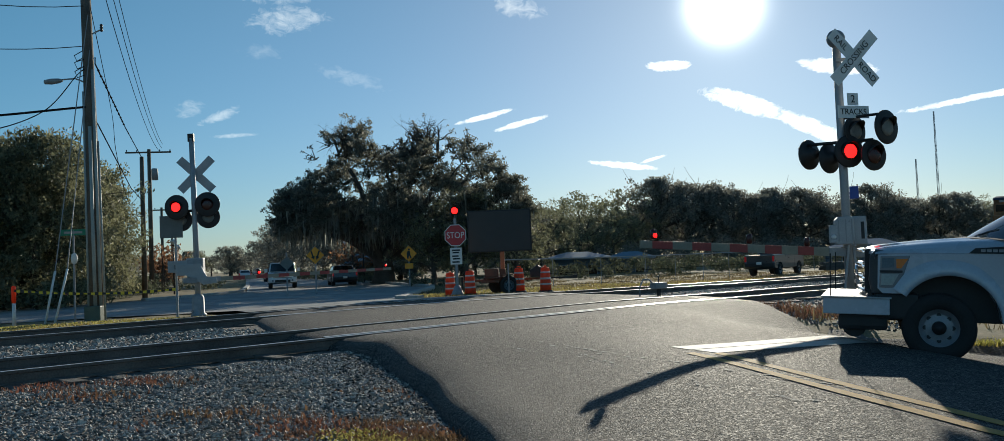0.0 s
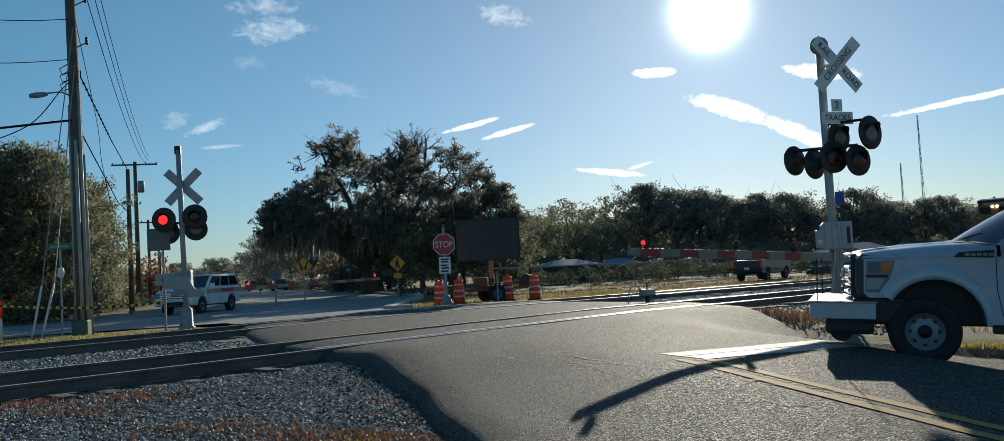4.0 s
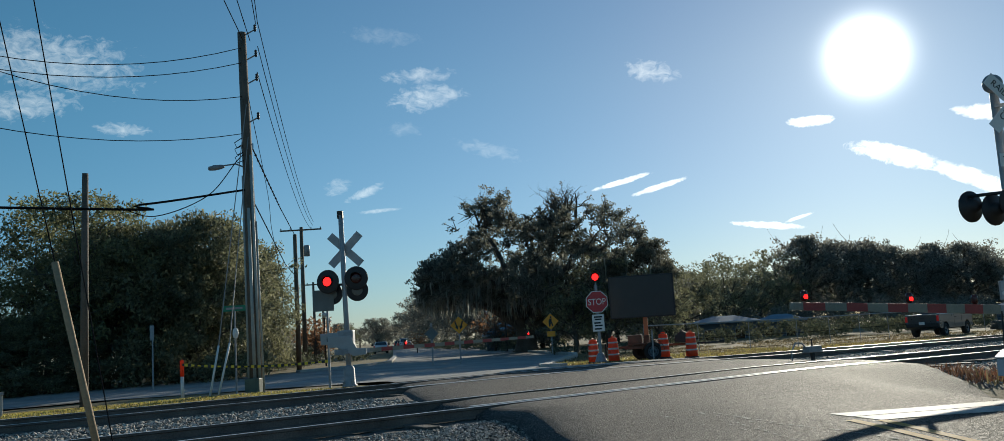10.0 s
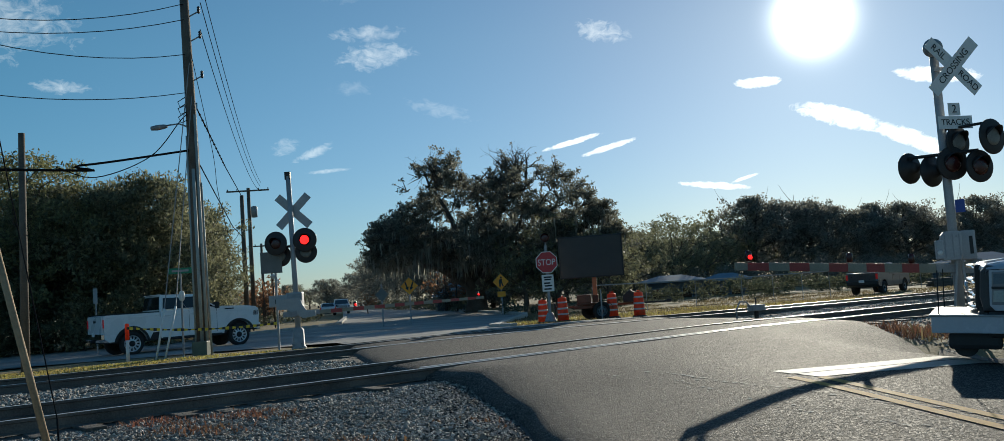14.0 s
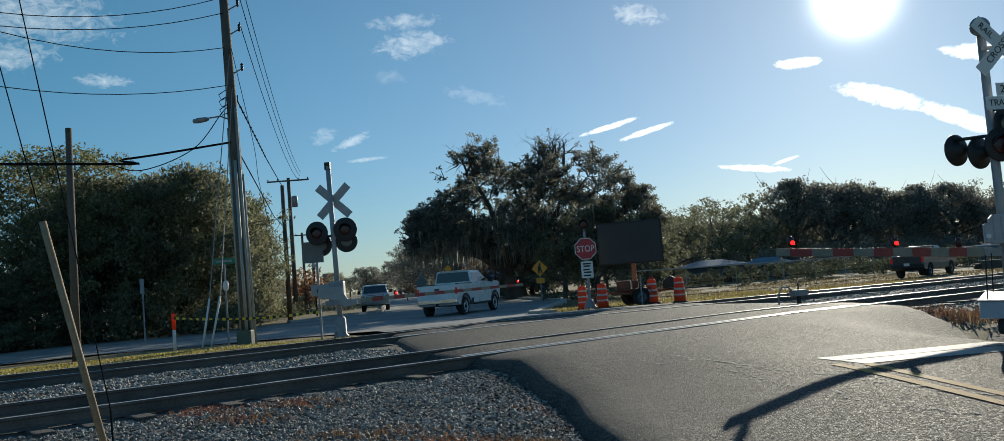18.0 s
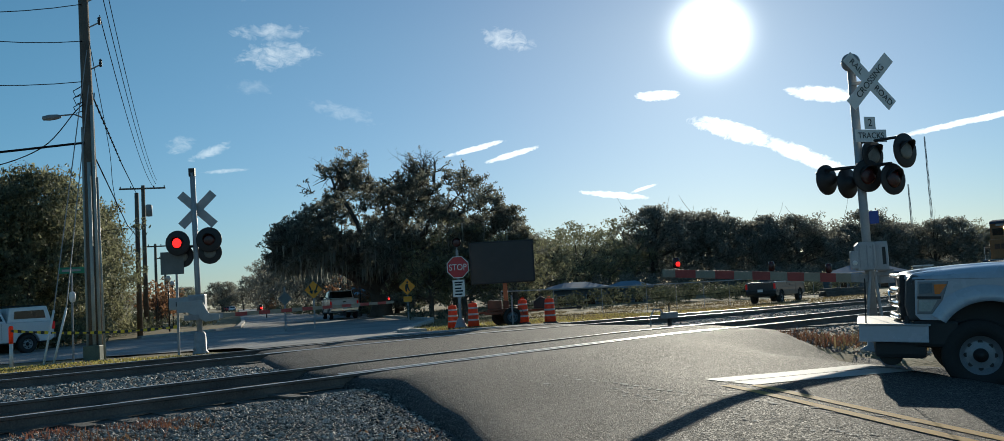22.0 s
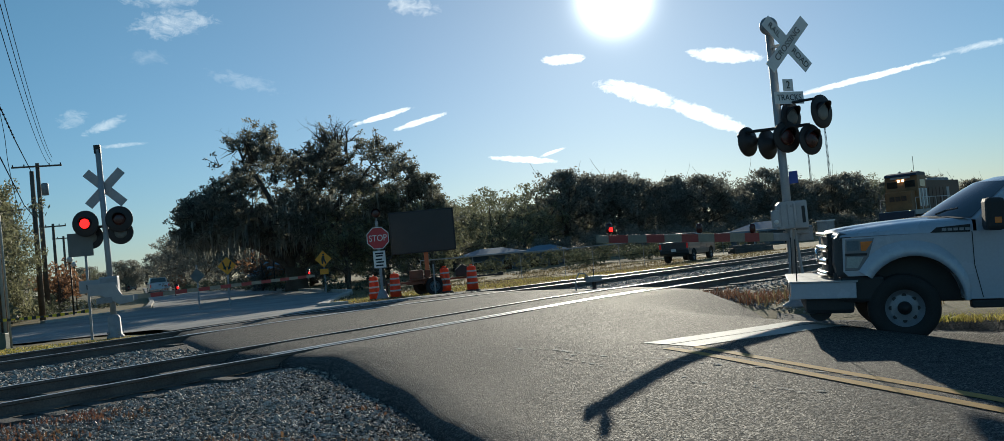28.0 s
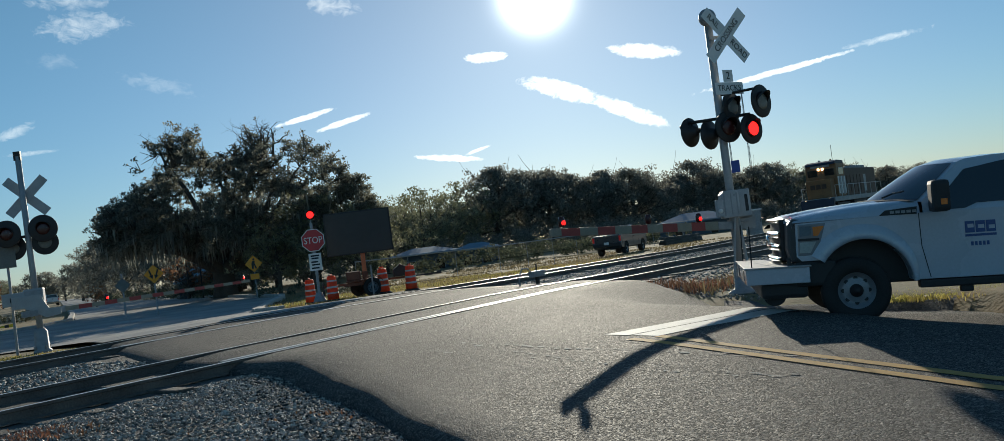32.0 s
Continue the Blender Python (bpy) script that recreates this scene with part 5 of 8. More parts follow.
    root = Vector((x, y))
    way = (tip - root).normalized()
    gate_arm(sig, (way.x * 0.25, way.y * 0.25, 0.945 - z), way, (tip - root).length - 0.25, (0.94, 0.46, 0.13), "right_arm", 0.15, 3.2)
    return sig


def left_signal():
    x, y = -8.12, 24.33
    z = land_z(x, y)
    sig = thing("crossing_signal", pose(x, y, z, 0, -0.9, 0), "leaning aluminium crossing signal with dark flashers and lowered gate", "crossing signal", "crossing signals")
    h = 4.85
    part("mast", bm_tube([(0, 0, 0), (0, 0, h)], [0.075, 0.07], 16), M["alu"], sig, "", True)
    put(part("cap", bm_box(-0.06, 0.10, -0.06, 0.06, 0, 0.22, 0.01), M["black"], sig), pose(-0.03, 0, h - 0.1))
    part("base", bm_lathe([(0.21, 0), (0.21, 0.05), (0.165, 0.09), (0.155, 0.52), (0.10, 0.60), (0.0, 0.60)], 20), M["galv"], sig, "cast mast base sleeve", True)
    for k in range(4):
        a = radians(45 + 90 * k)
        put(part("anchor_bolt", bm_lathe([(0.02, 0), (0.02, 0.10), (0.035, 0.10), (0.035, 0.14), (0, 0.14)], 8), M["galv"], sig), pose(0.185 * math.cos(a), 0.185 * math.sin(a), 0.03))
    blade_pair(sig, pose(0.05, 0.13, 3.86, 0, 0, 8), False)
    zl = 2.82
    put(part("crossarm", bm_tube([(-0.45, 0, 0), (0.45, 0, 0)], 0.035, 10), M["black"], sig, "lamp crossarm", True), pose(0, 0, zl + 0.05, 0, 0, 12))
    lamp_head(sig, pose(-0.41, -0.20, zl + 0.15, 0, 0, -6), "left_a", 0.335)
    lamp_head(sig, pose(0.39, -0.10, zl + 0.19, 0, 0, 6), "left_b", 0.335)
    lamp_head(sig, pose(-0.39, 0.10, zl - 0.18, 0, 0, -8), "", 0.31, "lens_grey")
    lamp_head(sig, pose(0.35, 0.06, zl - 0.14, 0, 0, 12), "", 0.31, "lens_grey")
    gate_mechanism(sig, pose(-0.06, 0.10, 1.30, 0, 0, 10))
    put(part("side_box", bm_box(-0.36, 0.36, -0.05, 0.05, -0.15, 0.17, 0.02), M["alu"], sig, "pale casting with two dark slots"), pose(-0.36, -0.12, 1.36, 0, 0, 10))
    for q in (-0.5, -0.24):
        put(part("slot", bm_box(-0.03, 0.03, -0.01, 0.01, -0.06, 0.06, 0.004), M["black"], sig), pose(q, -0.20, 1.36, 0, 0, 10))
    bm = bm_prism([(-0.5, 0.2), (0.14, 0.2), (0.22, -0.02), (0.30, -0.16), (0.55, -0.18), (0.55, -0.34), (0.2, -0.38), (-0.05, -0.20), (-0.25, -0.1), (-0.5, -0.1)], -0.03, 0.03, 0.01)
    put(part("counterweight", bm, M["alu"], sig, "pale gate arm counterweight casting"), pose(0.0, -0.14, 1.22, 0, 0, 14))
    tip = Vector((-3.72, 30.6))
    root = Vector((x, y))
    way = (tip - root).normalized()
    gate_arm(sig, (0.30, 0.25, 0.98), way, (tip - root).length - 0.4, (0.96, 0.19), "left_arm", 0.115)
    return sig


right_signal()
left_signal()


# ---------- vehicles ----------
# Own frame: x ahead, y to the left, z up, origin on the ground midway between the axles.
def wheel(parent, x, y, r, width, rim_mat, rim_r, side, spokes=0):
    """A tyre with its rim and hub; side is +1 for the left wheels."""
    turn = pose(x, y, r, -90 * side, 0, 0)
    tyre = part("wheel", bm_lathe([(rim_r, -width / 2), (r - 0.05, -width / 2), (r - 0.012, -width / 2 + 0.03), (r, -width / 4), (r, width / 4), (r - 0.012, width / 2 - 0.03), (r - 0.05, width / 2), (rim_r, width / 2 - 0.01), (rim_r, -width / 2)], 36), M["rubber"], parent, "black tyre", True)
    put(tyre, turn)
    rim = part("rim", bm_lathe([(0.0, 0.0), (rim_r * 0.55, 0.0), (rim_r * 0.82, -0.035), (rim_r * 0.90, -0.02), (rim_r, 0.03), (rim_r + 0.012, 0.035), (rim_r + 0.012, -0.02), (0.0, -0.03)], 32), rim_mat, tyre, "", True)
    rim.location.z = width / 2 - 0.055
    hub = part("hub", bm_lathe([(rim_r * 0.36, -0.02), (rim_r * 0.36, 0.012), (rim_r * 0.2, 0.03), (rim_r * 0.18, 0.06), (0.0, 0.065)], 20), M["trim"], tyre, "dark hub centre", True)
    hub.location.z = width / 2 - 0.05
    for k in range(8 if not spokes else spokes):
        a = 2 * math.pi * k / (8 if not spokes else spokes)
        if spokes:
            gl, gw = (rim_r * 0.20, rim_r * 0.085) if spokes > 6 else (0.03, 0.02)
            gap = part("spoke_gap", bm_prism([(-gl, -gw * 0.5), (gl, -gw * 1.3), (gl, gw * 1.3), (-gl, gw * 0.5)], -0.005, 0.005, m=pose(0, 0, 0, 90, 0, 0)), M["trim"], tyre)
            put(gap, pose(rim_r * 0.68 * math.cos(a), rim_r * 0.68 * math.sin(a), width / 2 - 0.06, 0, 0, math.degrees(a)))
        else:
            hole = part("hand_hole", bm_lathe([(0.026, 0), (0.026, 0.006), (0, 0.006)], 10), M["trim"], tyre)
            put(hole, pose(rim_r * 0.68 * math.cos(a), rim_r * 0.68 * math.sin(a), width / 2 - 0.074))
    return tyre


def panel(parent, name, corners, material, label="", thick=0.006):
    """A flat plate through corner points, thickened outward."""
    bm = bmesh.new()
    vs = [bm.verts.new(c) for c in corners]
    f = bm.faces.new(vs)
    bm.normal_update()
    n = f.normal.copy()
    c = sum((Vector(q) for q in corners), Vector()) / len(corners)
    if n.dot(Vector((c.x * 0.3, c.y, c.z - 0.8))) < 0:
        n = -n
    top = [bm.verts.new(Vector(q) + n * thick) for q in corners]
    bm.faces.new(top)
    k = len(vs)
    for i in range(k):
        bm.faces.new((vs[i], vs[(i + 1) % k], top[(i + 1) % k], top[i]))
    bmesh.ops.recalc_face_normals(bm, faces=bm.faces[:])
    return part(name, bm, material, parent, label)


def vehicle(name, label, category, paint, sp, rim_mat=None, tail=True, group=""):
    """sp: half width w, axles xf and xr, wheel radius r, sill z, outline of the body above the sill from nose to tail,
    cab (windscreen foot, top, rear top, rear foot) as (x, z), pillars."""
    car = thing(name, pose(0, 0, 0), label, category, group)
    w, r, zs, xf, xr = sp["w"], sp["r"], sp["sill"], sp["xf"], sp["xr"]
    ra = r + sp.get("gap", 0.09)
    nose, back = sp["top"][0], sp["top"][-1]

    def arc(xc):
        pts = [(xc + ra * math.cos(t), r + ra * math.sin(t)) for t in np.linspace(0, math.pi, 11)]
        return [(xc + ra, zs)] + [p for p in pts if p[1] > zs + 0.02] + [(xc - ra, zs)]

    front = arc(xf)[::-1] + [(nose[0] - 0.12, zs), (nose[0], zs + 0.10)]
    if "chin" in sp:
        ch = sp["chin"]
        front = [p for p in arc(xf)[::-1] if p[0] < xf or p[1] > ch + 0.02] + [(xf + math.sqrt(ra ** 2 - (ch - r) ** 2), ch), (nose[0] - 0.03, ch)]
    low = [(back[0], zs + 0.12), (back[0] + 0.15, zs)] + arc(xr)[::-1] + front
    outline = low + sp["top"]
    part("body", bm_prism(outline, -w, w, 0.035), paint, car)
    part("underbody", bm_box(back[0] + 0.2, nose[0] - 0.25, -w + 0.22, w - 0.22, zs - 0.06, zs + 0.5, 0.02), M["trim"], car)
    c = sp["cab"]
    wt = w * sp.get("tumble", 0.83)
    wb = w - 0.03

    def y_at(z):
        return wb + (wt - wb) * (z - c[0][1]) / (c[1][1] - c[0][1])

    bm = bmesh.new()
    ring = []
    for sgn in (1, -1):
        ring.append([bm.verts.new((x, sgn * y_at(z), z)) for x, z in c])
    bm.faces.new(ring[0]), bm.faces.new(ring[1][::-1])
    for k in range(4):
        bm.faces.new((ring[0][(k + 1) % 4], ring[0][k], ring[1][k], ring[1][(k + 1) % 4]))
    bmesh.ops.recalc_face_normals(bm, faces=bm.faces[:])
    bmesh.ops.bevel(bm, geom=bm.edges[:], offset=0.05, segments=3, affect="EDGES", profile=0.6)
    part("cab", bm, paint, car, "", True)
    # windscreen, rear window, side windows
    (x0, z0), (x1, z1), (x2, z2), (x3, z3) = c

    def between(a, b, k):
        return (a[0] + (b[0] - a[0]) * k, a[1] + (b[1] - a[1]) * k)

    lo, hi = between(c[0], c[1], 0.08), between(c[0], c[1], 0.90)
    m = 0.09
    panel(car, "windscreen", [(lo[0] + 0.004, y_at(lo[1]) - m, lo[1]), (lo[0] + 0.004, -y_at(lo[1]) + m, lo[1]), (hi[0] + 0.004, -y_at(hi[1]) + m, hi[1]), (hi[0] + 0.004, y_at(hi[1]) - m, hi[1])], M["windshield"], "tinted windscreen", 0.012)
    lo, hi = between(c[3], c[2], 0.15), between(c[3], c[2], 0.88)
    panel(car, "rear_window", [(lo[0] - 0.004, y_at(lo[1]) - m, lo[1]), (lo[0] - 0.004, -y_at(lo[1]) + m, lo[1]), (hi[0] - 0.004, -y_at(hi[1]) + m, hi[1]), (hi[0] - 0.004, y_at(hi[1]) - m, hi[1])], M["glass"], "dark rear window", 0.012)
    zb, zt = z0 + 0.10, z1 - 0.10
    kb, kt = (zb - z0) / (z1 - z0), (zt - z0) / (z1 - z0)
    fb, ft = between(c[0], c[1], kb)[0] - 0.12, between(c[0], c[1], kt)[0] - 0.10
    rb, rt = between(c[3], c[2], kb)[0] + 0.10, between(c[3], c[2], kt)[0] + 0.10
    cuts = [0.0] + sp["pillars"] + [1.0]
    for sgn in (1, -1):
        for i, (p, q) in enumerate(zip(cuts, cuts[1:])):
            g = sp.get("post", 0.035)
            xa, xb = fb + (rb - fb) * p - (g if i else 0), fb + (rb - fb) * q + (g if q < 1 else 0)
            xc, xd = ft + (rt - ft) * p - (g if i else 0), ft + (rt - ft) * q + (g if q < 1 else 0)
            panel(car, "side_window", [(xa, sgn * (y_at(zb) + 0.002), zb), (xb, sgn * (y_at(zb) + 0.002), zb), (xd, sgn * (y_at(zt) + 0.002), zt), (xc, sgn * (y_at(zt) + 0.002), zt)], M["glass"], "dark side window")
        for q in sp.get("doors", []):
            put(part("door_seam", bm_box(-0.005, 0.005, -0.003, 0.003, zs + 0.1, z0 + 0.02, 0.0), M["trim"], car), pose(q, sgn * (w + 0.001), 0))
        for q in sp.get("handles", []):
            put(part("door_handle", bm_box(-0.10, 0.10, -0.02, 0.02, -0.02, 0.02, 0.008), sp.get("handle_mat", M["trim"]), car), pose(q, sgn * (w + 0.012), z0 - 0.14))
        mir = part("mirror", bm_box(-0.06, 0.06, -0.11, 0.11, -0.11, 0.13, 0.03), sp.get("mirror_mat", M["trim"]), car, "door mirror")
        put(mir, pose(x0 - 0.22, sgn * (w + 0.16), z0 + 0.12))
        put(part("mirror_stalk", bm_box(-0.02, 0.02, -0.10, 0.10, -0.02, 0.02, 0.006), M["trim"], car), pose(x0 - 0.22, sgn * (w + 0.02), z0 + 0.04))
        put(part("headlight", bm_box(-0.22, 0.03, -0.20, 0.05, -0.12, 0.12, 0.03), M["headlight"], car, "clear headlight"), pose(nose[0] - 0.02, sgn * (w - 0.06) - (0.0 if sgn > 0 else -0.0), sp["light_z"], 0, 0, 0) if sgn > 0 else pose(nose[0] - 0.02, -(w - 0.20), sp["light_z"]))
        put(part("tail_lamp", bm_box(-0.03, 0.12, -0.08, 0.03, -0.15, 0.15, 0.02), M["tail_red"], car, "red tail lamp"), pose(back[0] + 0.0, sgn * (w - 0.02) if sgn > 0 else -(w - 0.09), sp["tail_z"]))
    for x in (xf, xr):
        for sgn in (1, -1):
            wheel(car, x, sgn * (w - 0.13), r, 0.27, rim_mat or sp.get("rim_mat", M["galv"]), r * sp.get("rim", 0.54), sgn, sp.get("spokes", 6) if rim_mat is None else 0)
    # bumpers, grille
    put(part("front_bumper", bm_box(-0.10, 0.09, -w + 0.03, w - 0.03, -0.13, 0.13, 0.04), sp.get("bumper", M["trim"]), car), pose(nose[0], 0, zs + 0.16))
    put(part("rear_bumper", bm_box(-0.10, 0.10, -w + 0.03, w - 0.03, -0.11, 0.11, 0.03), sp.get("bumper", M["trim"]), car), pose(back[0], 0, zs + 0.20))
    grille = part("grille", bm_box(-0.03, 0.03, -w + 0.34, w - 0.34, -0.16, 0.16, 0.02), M["trim"], car, "dark grille")
    put(grille, pose(nose[0] + 0.01, 0, sp["light_z"]))
    for k in range(3):
        put(part("grille_bar", bm_box(-0.01, 0.02, -w + 0.36, w - 0.36, -0.03, 0.03, 0.006), M["silver_paint"], grille), pose(0.025, 0, -0.1 + 0.1 * k))
    put(part("plate", bm_box(-0.008, 0.008, -0.15, 0.15, -0.075, 0.075, 0.003), M["sign_white"], car, "blank pale plate"), pose(back[0] - 0.10, 0, zs + 0.30))
    return car


def arch_trim(car, q):
    """A dark moulding round a wheel opening, in the plane of the body side."""
    bm = bmesh.new()
    ts = np.linspace(0.15, math.pi - 0.15, 18)
    a = [bm.verts.new((q * math.cos(t), 0, q * math.sin(t))) for t in ts]
    b = [bm.verts.new(((q + 0.075) * math.cos(t), 0, (q + 0.075) * math.sin(t))) for t in ts]
    for k in range(17):
        bm.faces.new((a[k], a[k + 1], b[k + 1], b[k]))
    ob = part("arch_trim", bm, M["trim"], car, "black wheel arch moulding")
    sol = ob.modifiers.new("thick", "SOLIDIFY")
    sol.thickness, sol.offset = 0.02, 0
    return ob


def light_pickup():
    """A tall crew cab pickup: high bonnet, straight belt, bed with a black rail, black arch mouldings and steps."""
    sp = dict(w=1.02, r=0.42, sill=0.52, xf=2.0, xr=-2.02, light_z=1.22, tail_z=1.18, gap=0.14, tumble=0.84, rim=0.70, spokes=12, post=0.008, chin=0.62,
              rim_mat=M["silver_paint"], top=[(2.80, 0.85), (2.83, 1.16), (2.80, 1.38), (2.70, 1.46), (2.40, 1.51), (1.35, 1.56), (1.22, 1.53), (-0.985, 1.52), (-0.995, 1.30), (-1.015, 1.30), (-1.025, 1.475), (-2.93, 1.475), (-2.98, 1.42), (-2.97, 0.80)],
              cab=[(1.30, 1.47), (0.34, 2.08), (-0.93, 2.11), (-1.01, 1.47)], pillars=[0.54], doors=[1.12, 0.06], handles=[0.26, -0.72], bumper=M["chrome"], handle_mat=M["silver_paint"], mirror_mat=M["trim"])
    car = vehicle("pickup_truck", "white crew cab pickup truck driving on the side street", "pickup truck", M["white_paint"], sp)
    part("bed_opening", bm_box(-2.90, -1.08, -0.90, 0.90, 1.476, 1.482), M["trim"], car, "dark open cargo bed")
    part("windscreen_cowl", bm_box(1.18, 1.42, -0.80, 0.80, 1.555, 1.575, 0.006), M["trim"], car, "black cowl below the windscreen")
    part("roof_lip", bm_box(-1.02, -0.84, -0.70, 0.70, 2.09, 2.125, 0.012), M["white_paint"], car, "raised rear edge of the roof")
    part("roof_aerial", bm_prism([(0.0, 0.0), (-0.14, 0.0), (-0.13, 0.06)], -0.02, 0.02, 0.005, pose(-0.5, 0, 2.115)), M["trim"], car, "shark-fin aerial")
    for sgn in (1, -1):
        put(part("bed_rail", bm_box(-2.95, -1.04, -0.05, 0.05, -0.02, 0.03, 0.01), M["trim"], car, "black bed rail cap"), pose(0, sgn * 0.955, 1.485))
        put(part("shoulder_line", bm_box(-2.9, 2.45, -0.008, 0.008, -0.012, 0.012, 0.006), M["white_paint"], car, "pressed shoulder crease"), pose(0, sgn * 1.02, 1.36, 0, 0.35, 0))
        put(part("door_moulding", bm_box(-0.92, 1.08, -0.008, 0.012, -0.03, 0.03, 0.006), M["white_paint"], car, "body-coloured door moulding"), pose(0, sgn * 1.02, 0.80))
        put(part("belt_strip", bm_box(-0.94, 1.10, -0.008, 0.008, -0.012, 0.012, 0.004), M["chrome"], car, "bright strip below the windows"), pose(0, sgn * 0.995, 1.545))
        for wx in (2.0, -2.02):
            put(arch_trim(car, 0.42 + 0.13), pose(wx, sgn * 1.024, 0.42))
        put(part("side_step", bm_tube([(1.30, 0, 0), (-0.95, 0, 0)], 0.055, 8), M["trim"], car, "black side step"), pose(0, sgn * 1.0, 0.50))
        # black panel laid on the body in place of the dark chassis below the bed
        put(part("bed_sill", bm_prism([(-1.42, 0.50), (-1.0, 0.50), (-1.0, 0.78), (-1.28, 0.76)], -0.006, 0.006), M["trim"], car, "black panel in place of the dark chassis below the bed"), pose(0, sgn * 1.024, 0))
        put(part("badge", bm_box(-0.18, 0.18, -0.004, 0.004, -0.022, 0.022, 0.003), M["trim"], car, "small dark badge bar"), pose(1.62, sgn * 1.022, 1.44))
        put(part("tow_mirror_foot", bm_box(-0.05, 0.05, -0.10, 0.08, -0.03, 0.03, 0.01), M["trim"], car), pose(1.02, sgn * 1.08, 1.68))
    put(part("tailgate", bm_box(-0.02, 0.02, -0.80, 0.80, -0.32, 0.32, 0.02), M["white_paint"], car), pose(-2.985, 0, 1.12))
    put(part("tailgate_handle", bm_box(-0.02, 0.02, -0.12, 0.12, -0.04, 0.04, 0.01), M["trim"], car), pose(-3.01, 0, 1.27))
    put(part("tow_hook", bm_tube([(0, 0, 0), (0.12, 0, 0)], 0.03, 8), M["trim"], car), pose(2.82, 0.5, 0.60))
    put(part("hitch", bm_box(-0.16, 0.0, -0.05, 0.05, -0.05, 0.05, 0.01), M["trim"], car), pose(-3.0, 0, 0.58))
    return car


def white_suv():
    sp = dict(w=0.96, r=0.38, sill=0.42, xf=1.42, xr=-1.46, light_z=0.92, tail_z=1.15, gap=0.08, tumble=0.85,
              top=[(2.30, 0.70), (2.28, 1.00), (2.0, 1.14), (0.95, 1.20), (-2.35, 1.22), (-2.42, 0.70)],
              cab=[(1.0, 1.16), (0.25, 1.82), (-2.15, 1.84), (-2.38, 1.18)], pillars=[0.36, 0.68], doors=[0.75, -0.25, -1.1], handles=[-0.1, -0.95], handle_mat=M["silver_paint"], bumper=M["white_paint"], mirror_mat=M["white_paint"])
    car = vehicle("suv", "white sport utility vehicle with roof rack on the street", "suv", M["white_paint"], sp)
    for sgn in (1, -1):
        put(part("fog_lamp", bm_lathe([(0, 0), (0.07, 0), (0.07, 0.02), (0, 0.03)], 14), M["headlight"], car, "round fog lamp"), pose(2.39, sgn * 0.66, 0.58, 0, 90, 0))
        put(part("roof_rail", bm_tube([(0.1, 0, 0), (0.0, 0, 0.05), (-1.9, 0, 0.05), (-2.0, 0, 0)], 0.02, 6), M["galv"], car, "roof rail"), pose(0, sgn * 0.68, 1.84))
    put(part("lower_intake", bm_box(-0.01, 0.02, -0.52, 0.52, -0.08, 0.08, 0.01), M["trim"], car, "dark lower intake"), pose(2.385, 0, 0.54))
    for k in range(3):
        put(part("chrome_bar", bm_box(-0.01, 0.03, -0.66, 0.66, -0.025, 0.025, 0.01), M["chrome"], car, "chrome grille bar"), pose(2.33, 0, 0.82 + 0.085 * k))
    return car


def capped_pickup():
    sp = dict(w=0.95, r=0.37, sill=0.45, xf=1.75, xr=-1.75, light_z=0.95, tail_z=1.05, gap=0.10, tumble=0.83,
              top=[(2.70, 0.75), (2.68, 1.05), (2.45, 1.17), (1.1, 1.24), (-0.8, 1.22), (-2.75, 1.22), (-2.8, 0.75)],
              cab=[(1.1, 1.2), (0.3, 1.78), (-0.75, 1.80), (-0.95, 1.2)], pillars=[0.55], doors=[0.8, -0.2, -0.75], handles=[-0.05], handle_mat=M["trim"], bumper=M["galv"])
    car = vehicle("pickup_truck", "silver pickup truck with a white bed cap", "pickup truck", M["silver_paint"], sp)
    part("bed_cap", bm_prism([(-1.0, 1.22), (-1.1, 1.80), (-2.55, 1.84), (-2.75, 1.22)], -0.86, 0.86, 0.04), M["white_paint"], car, "white fibreglass bed cap")
    for sgn in (1, -1):
        panel(car, "cap_window", [(-1.25, sgn * 0.862, 1.36), (-2.5, sgn * 0.862, 1.36), (-2.42, sgn * 0.862, 1.68), (-1.28, sgn * 0.862, 1.66)], M["glass"], "dark cap window", 0.008)
    for k in (-0.5, 0.0, 0.5):
        put(part("roof_bar", bm_box(-0.03, 0.03, -0.8, 0.8, -0.02, 0.02, 0.006), M["trim"], car), pose(-1.9 + k, 0, 1.87))
    return car


def small_car(paint, label):
    sp = dict(w=0.88, r=0.32, sill=0.30, xf=1.32, xr=-1.35, light_z=0.68, tail_z=0.85, gap=0.06, tumble=0.76,
              top=[(2.25, 0.50), (2.22, 0.74), (1.85, 0.88), (0.95, 0.96), (-1.7, 1.0), (-2.3, 0.98), (-2.36, 0.52)],
              cab=[(0.98, 0.94), (0.15, 1.42), (-1.1, 1.44), (-1.85, 0.98)], pillars=[0.5], doors=[0.75, -0.25, -1.0], handles=[-0.1, -0.9])
    return vehicle("car", label, "car", paint, sp)


def grid_bm(rows):
    """A sheet through rows of points of equal count."""
    bm = bmesh.new()
    vs = [[bm.verts.new(p) for p in row] for row in rows]
    for a, b in zip(vs, vs[1:]):
        for k in range(len(a) - 1):
            bm.faces.new((a[k], a[k + 1], b[k + 1], b[k]))
    bmesh.ops.recalc_face_normals(bm, faces=bm.faces[:])
    return bm


def truck_hood(x, ay, h, base):
    """Height of the bonnet at half-width ay, for its crown height h."""
    return lerp_table(ay, ((0, h + 0.012), (0.30, h + 0.010), (0.50, h + 0.004), (0.56, h - 0.012), (0.80, h - 0.022), (0.90, h - 0.04), (0.955, h - 0.078), (0.985, (h * 0.4 + base * 0.6)), (1.0, base)))


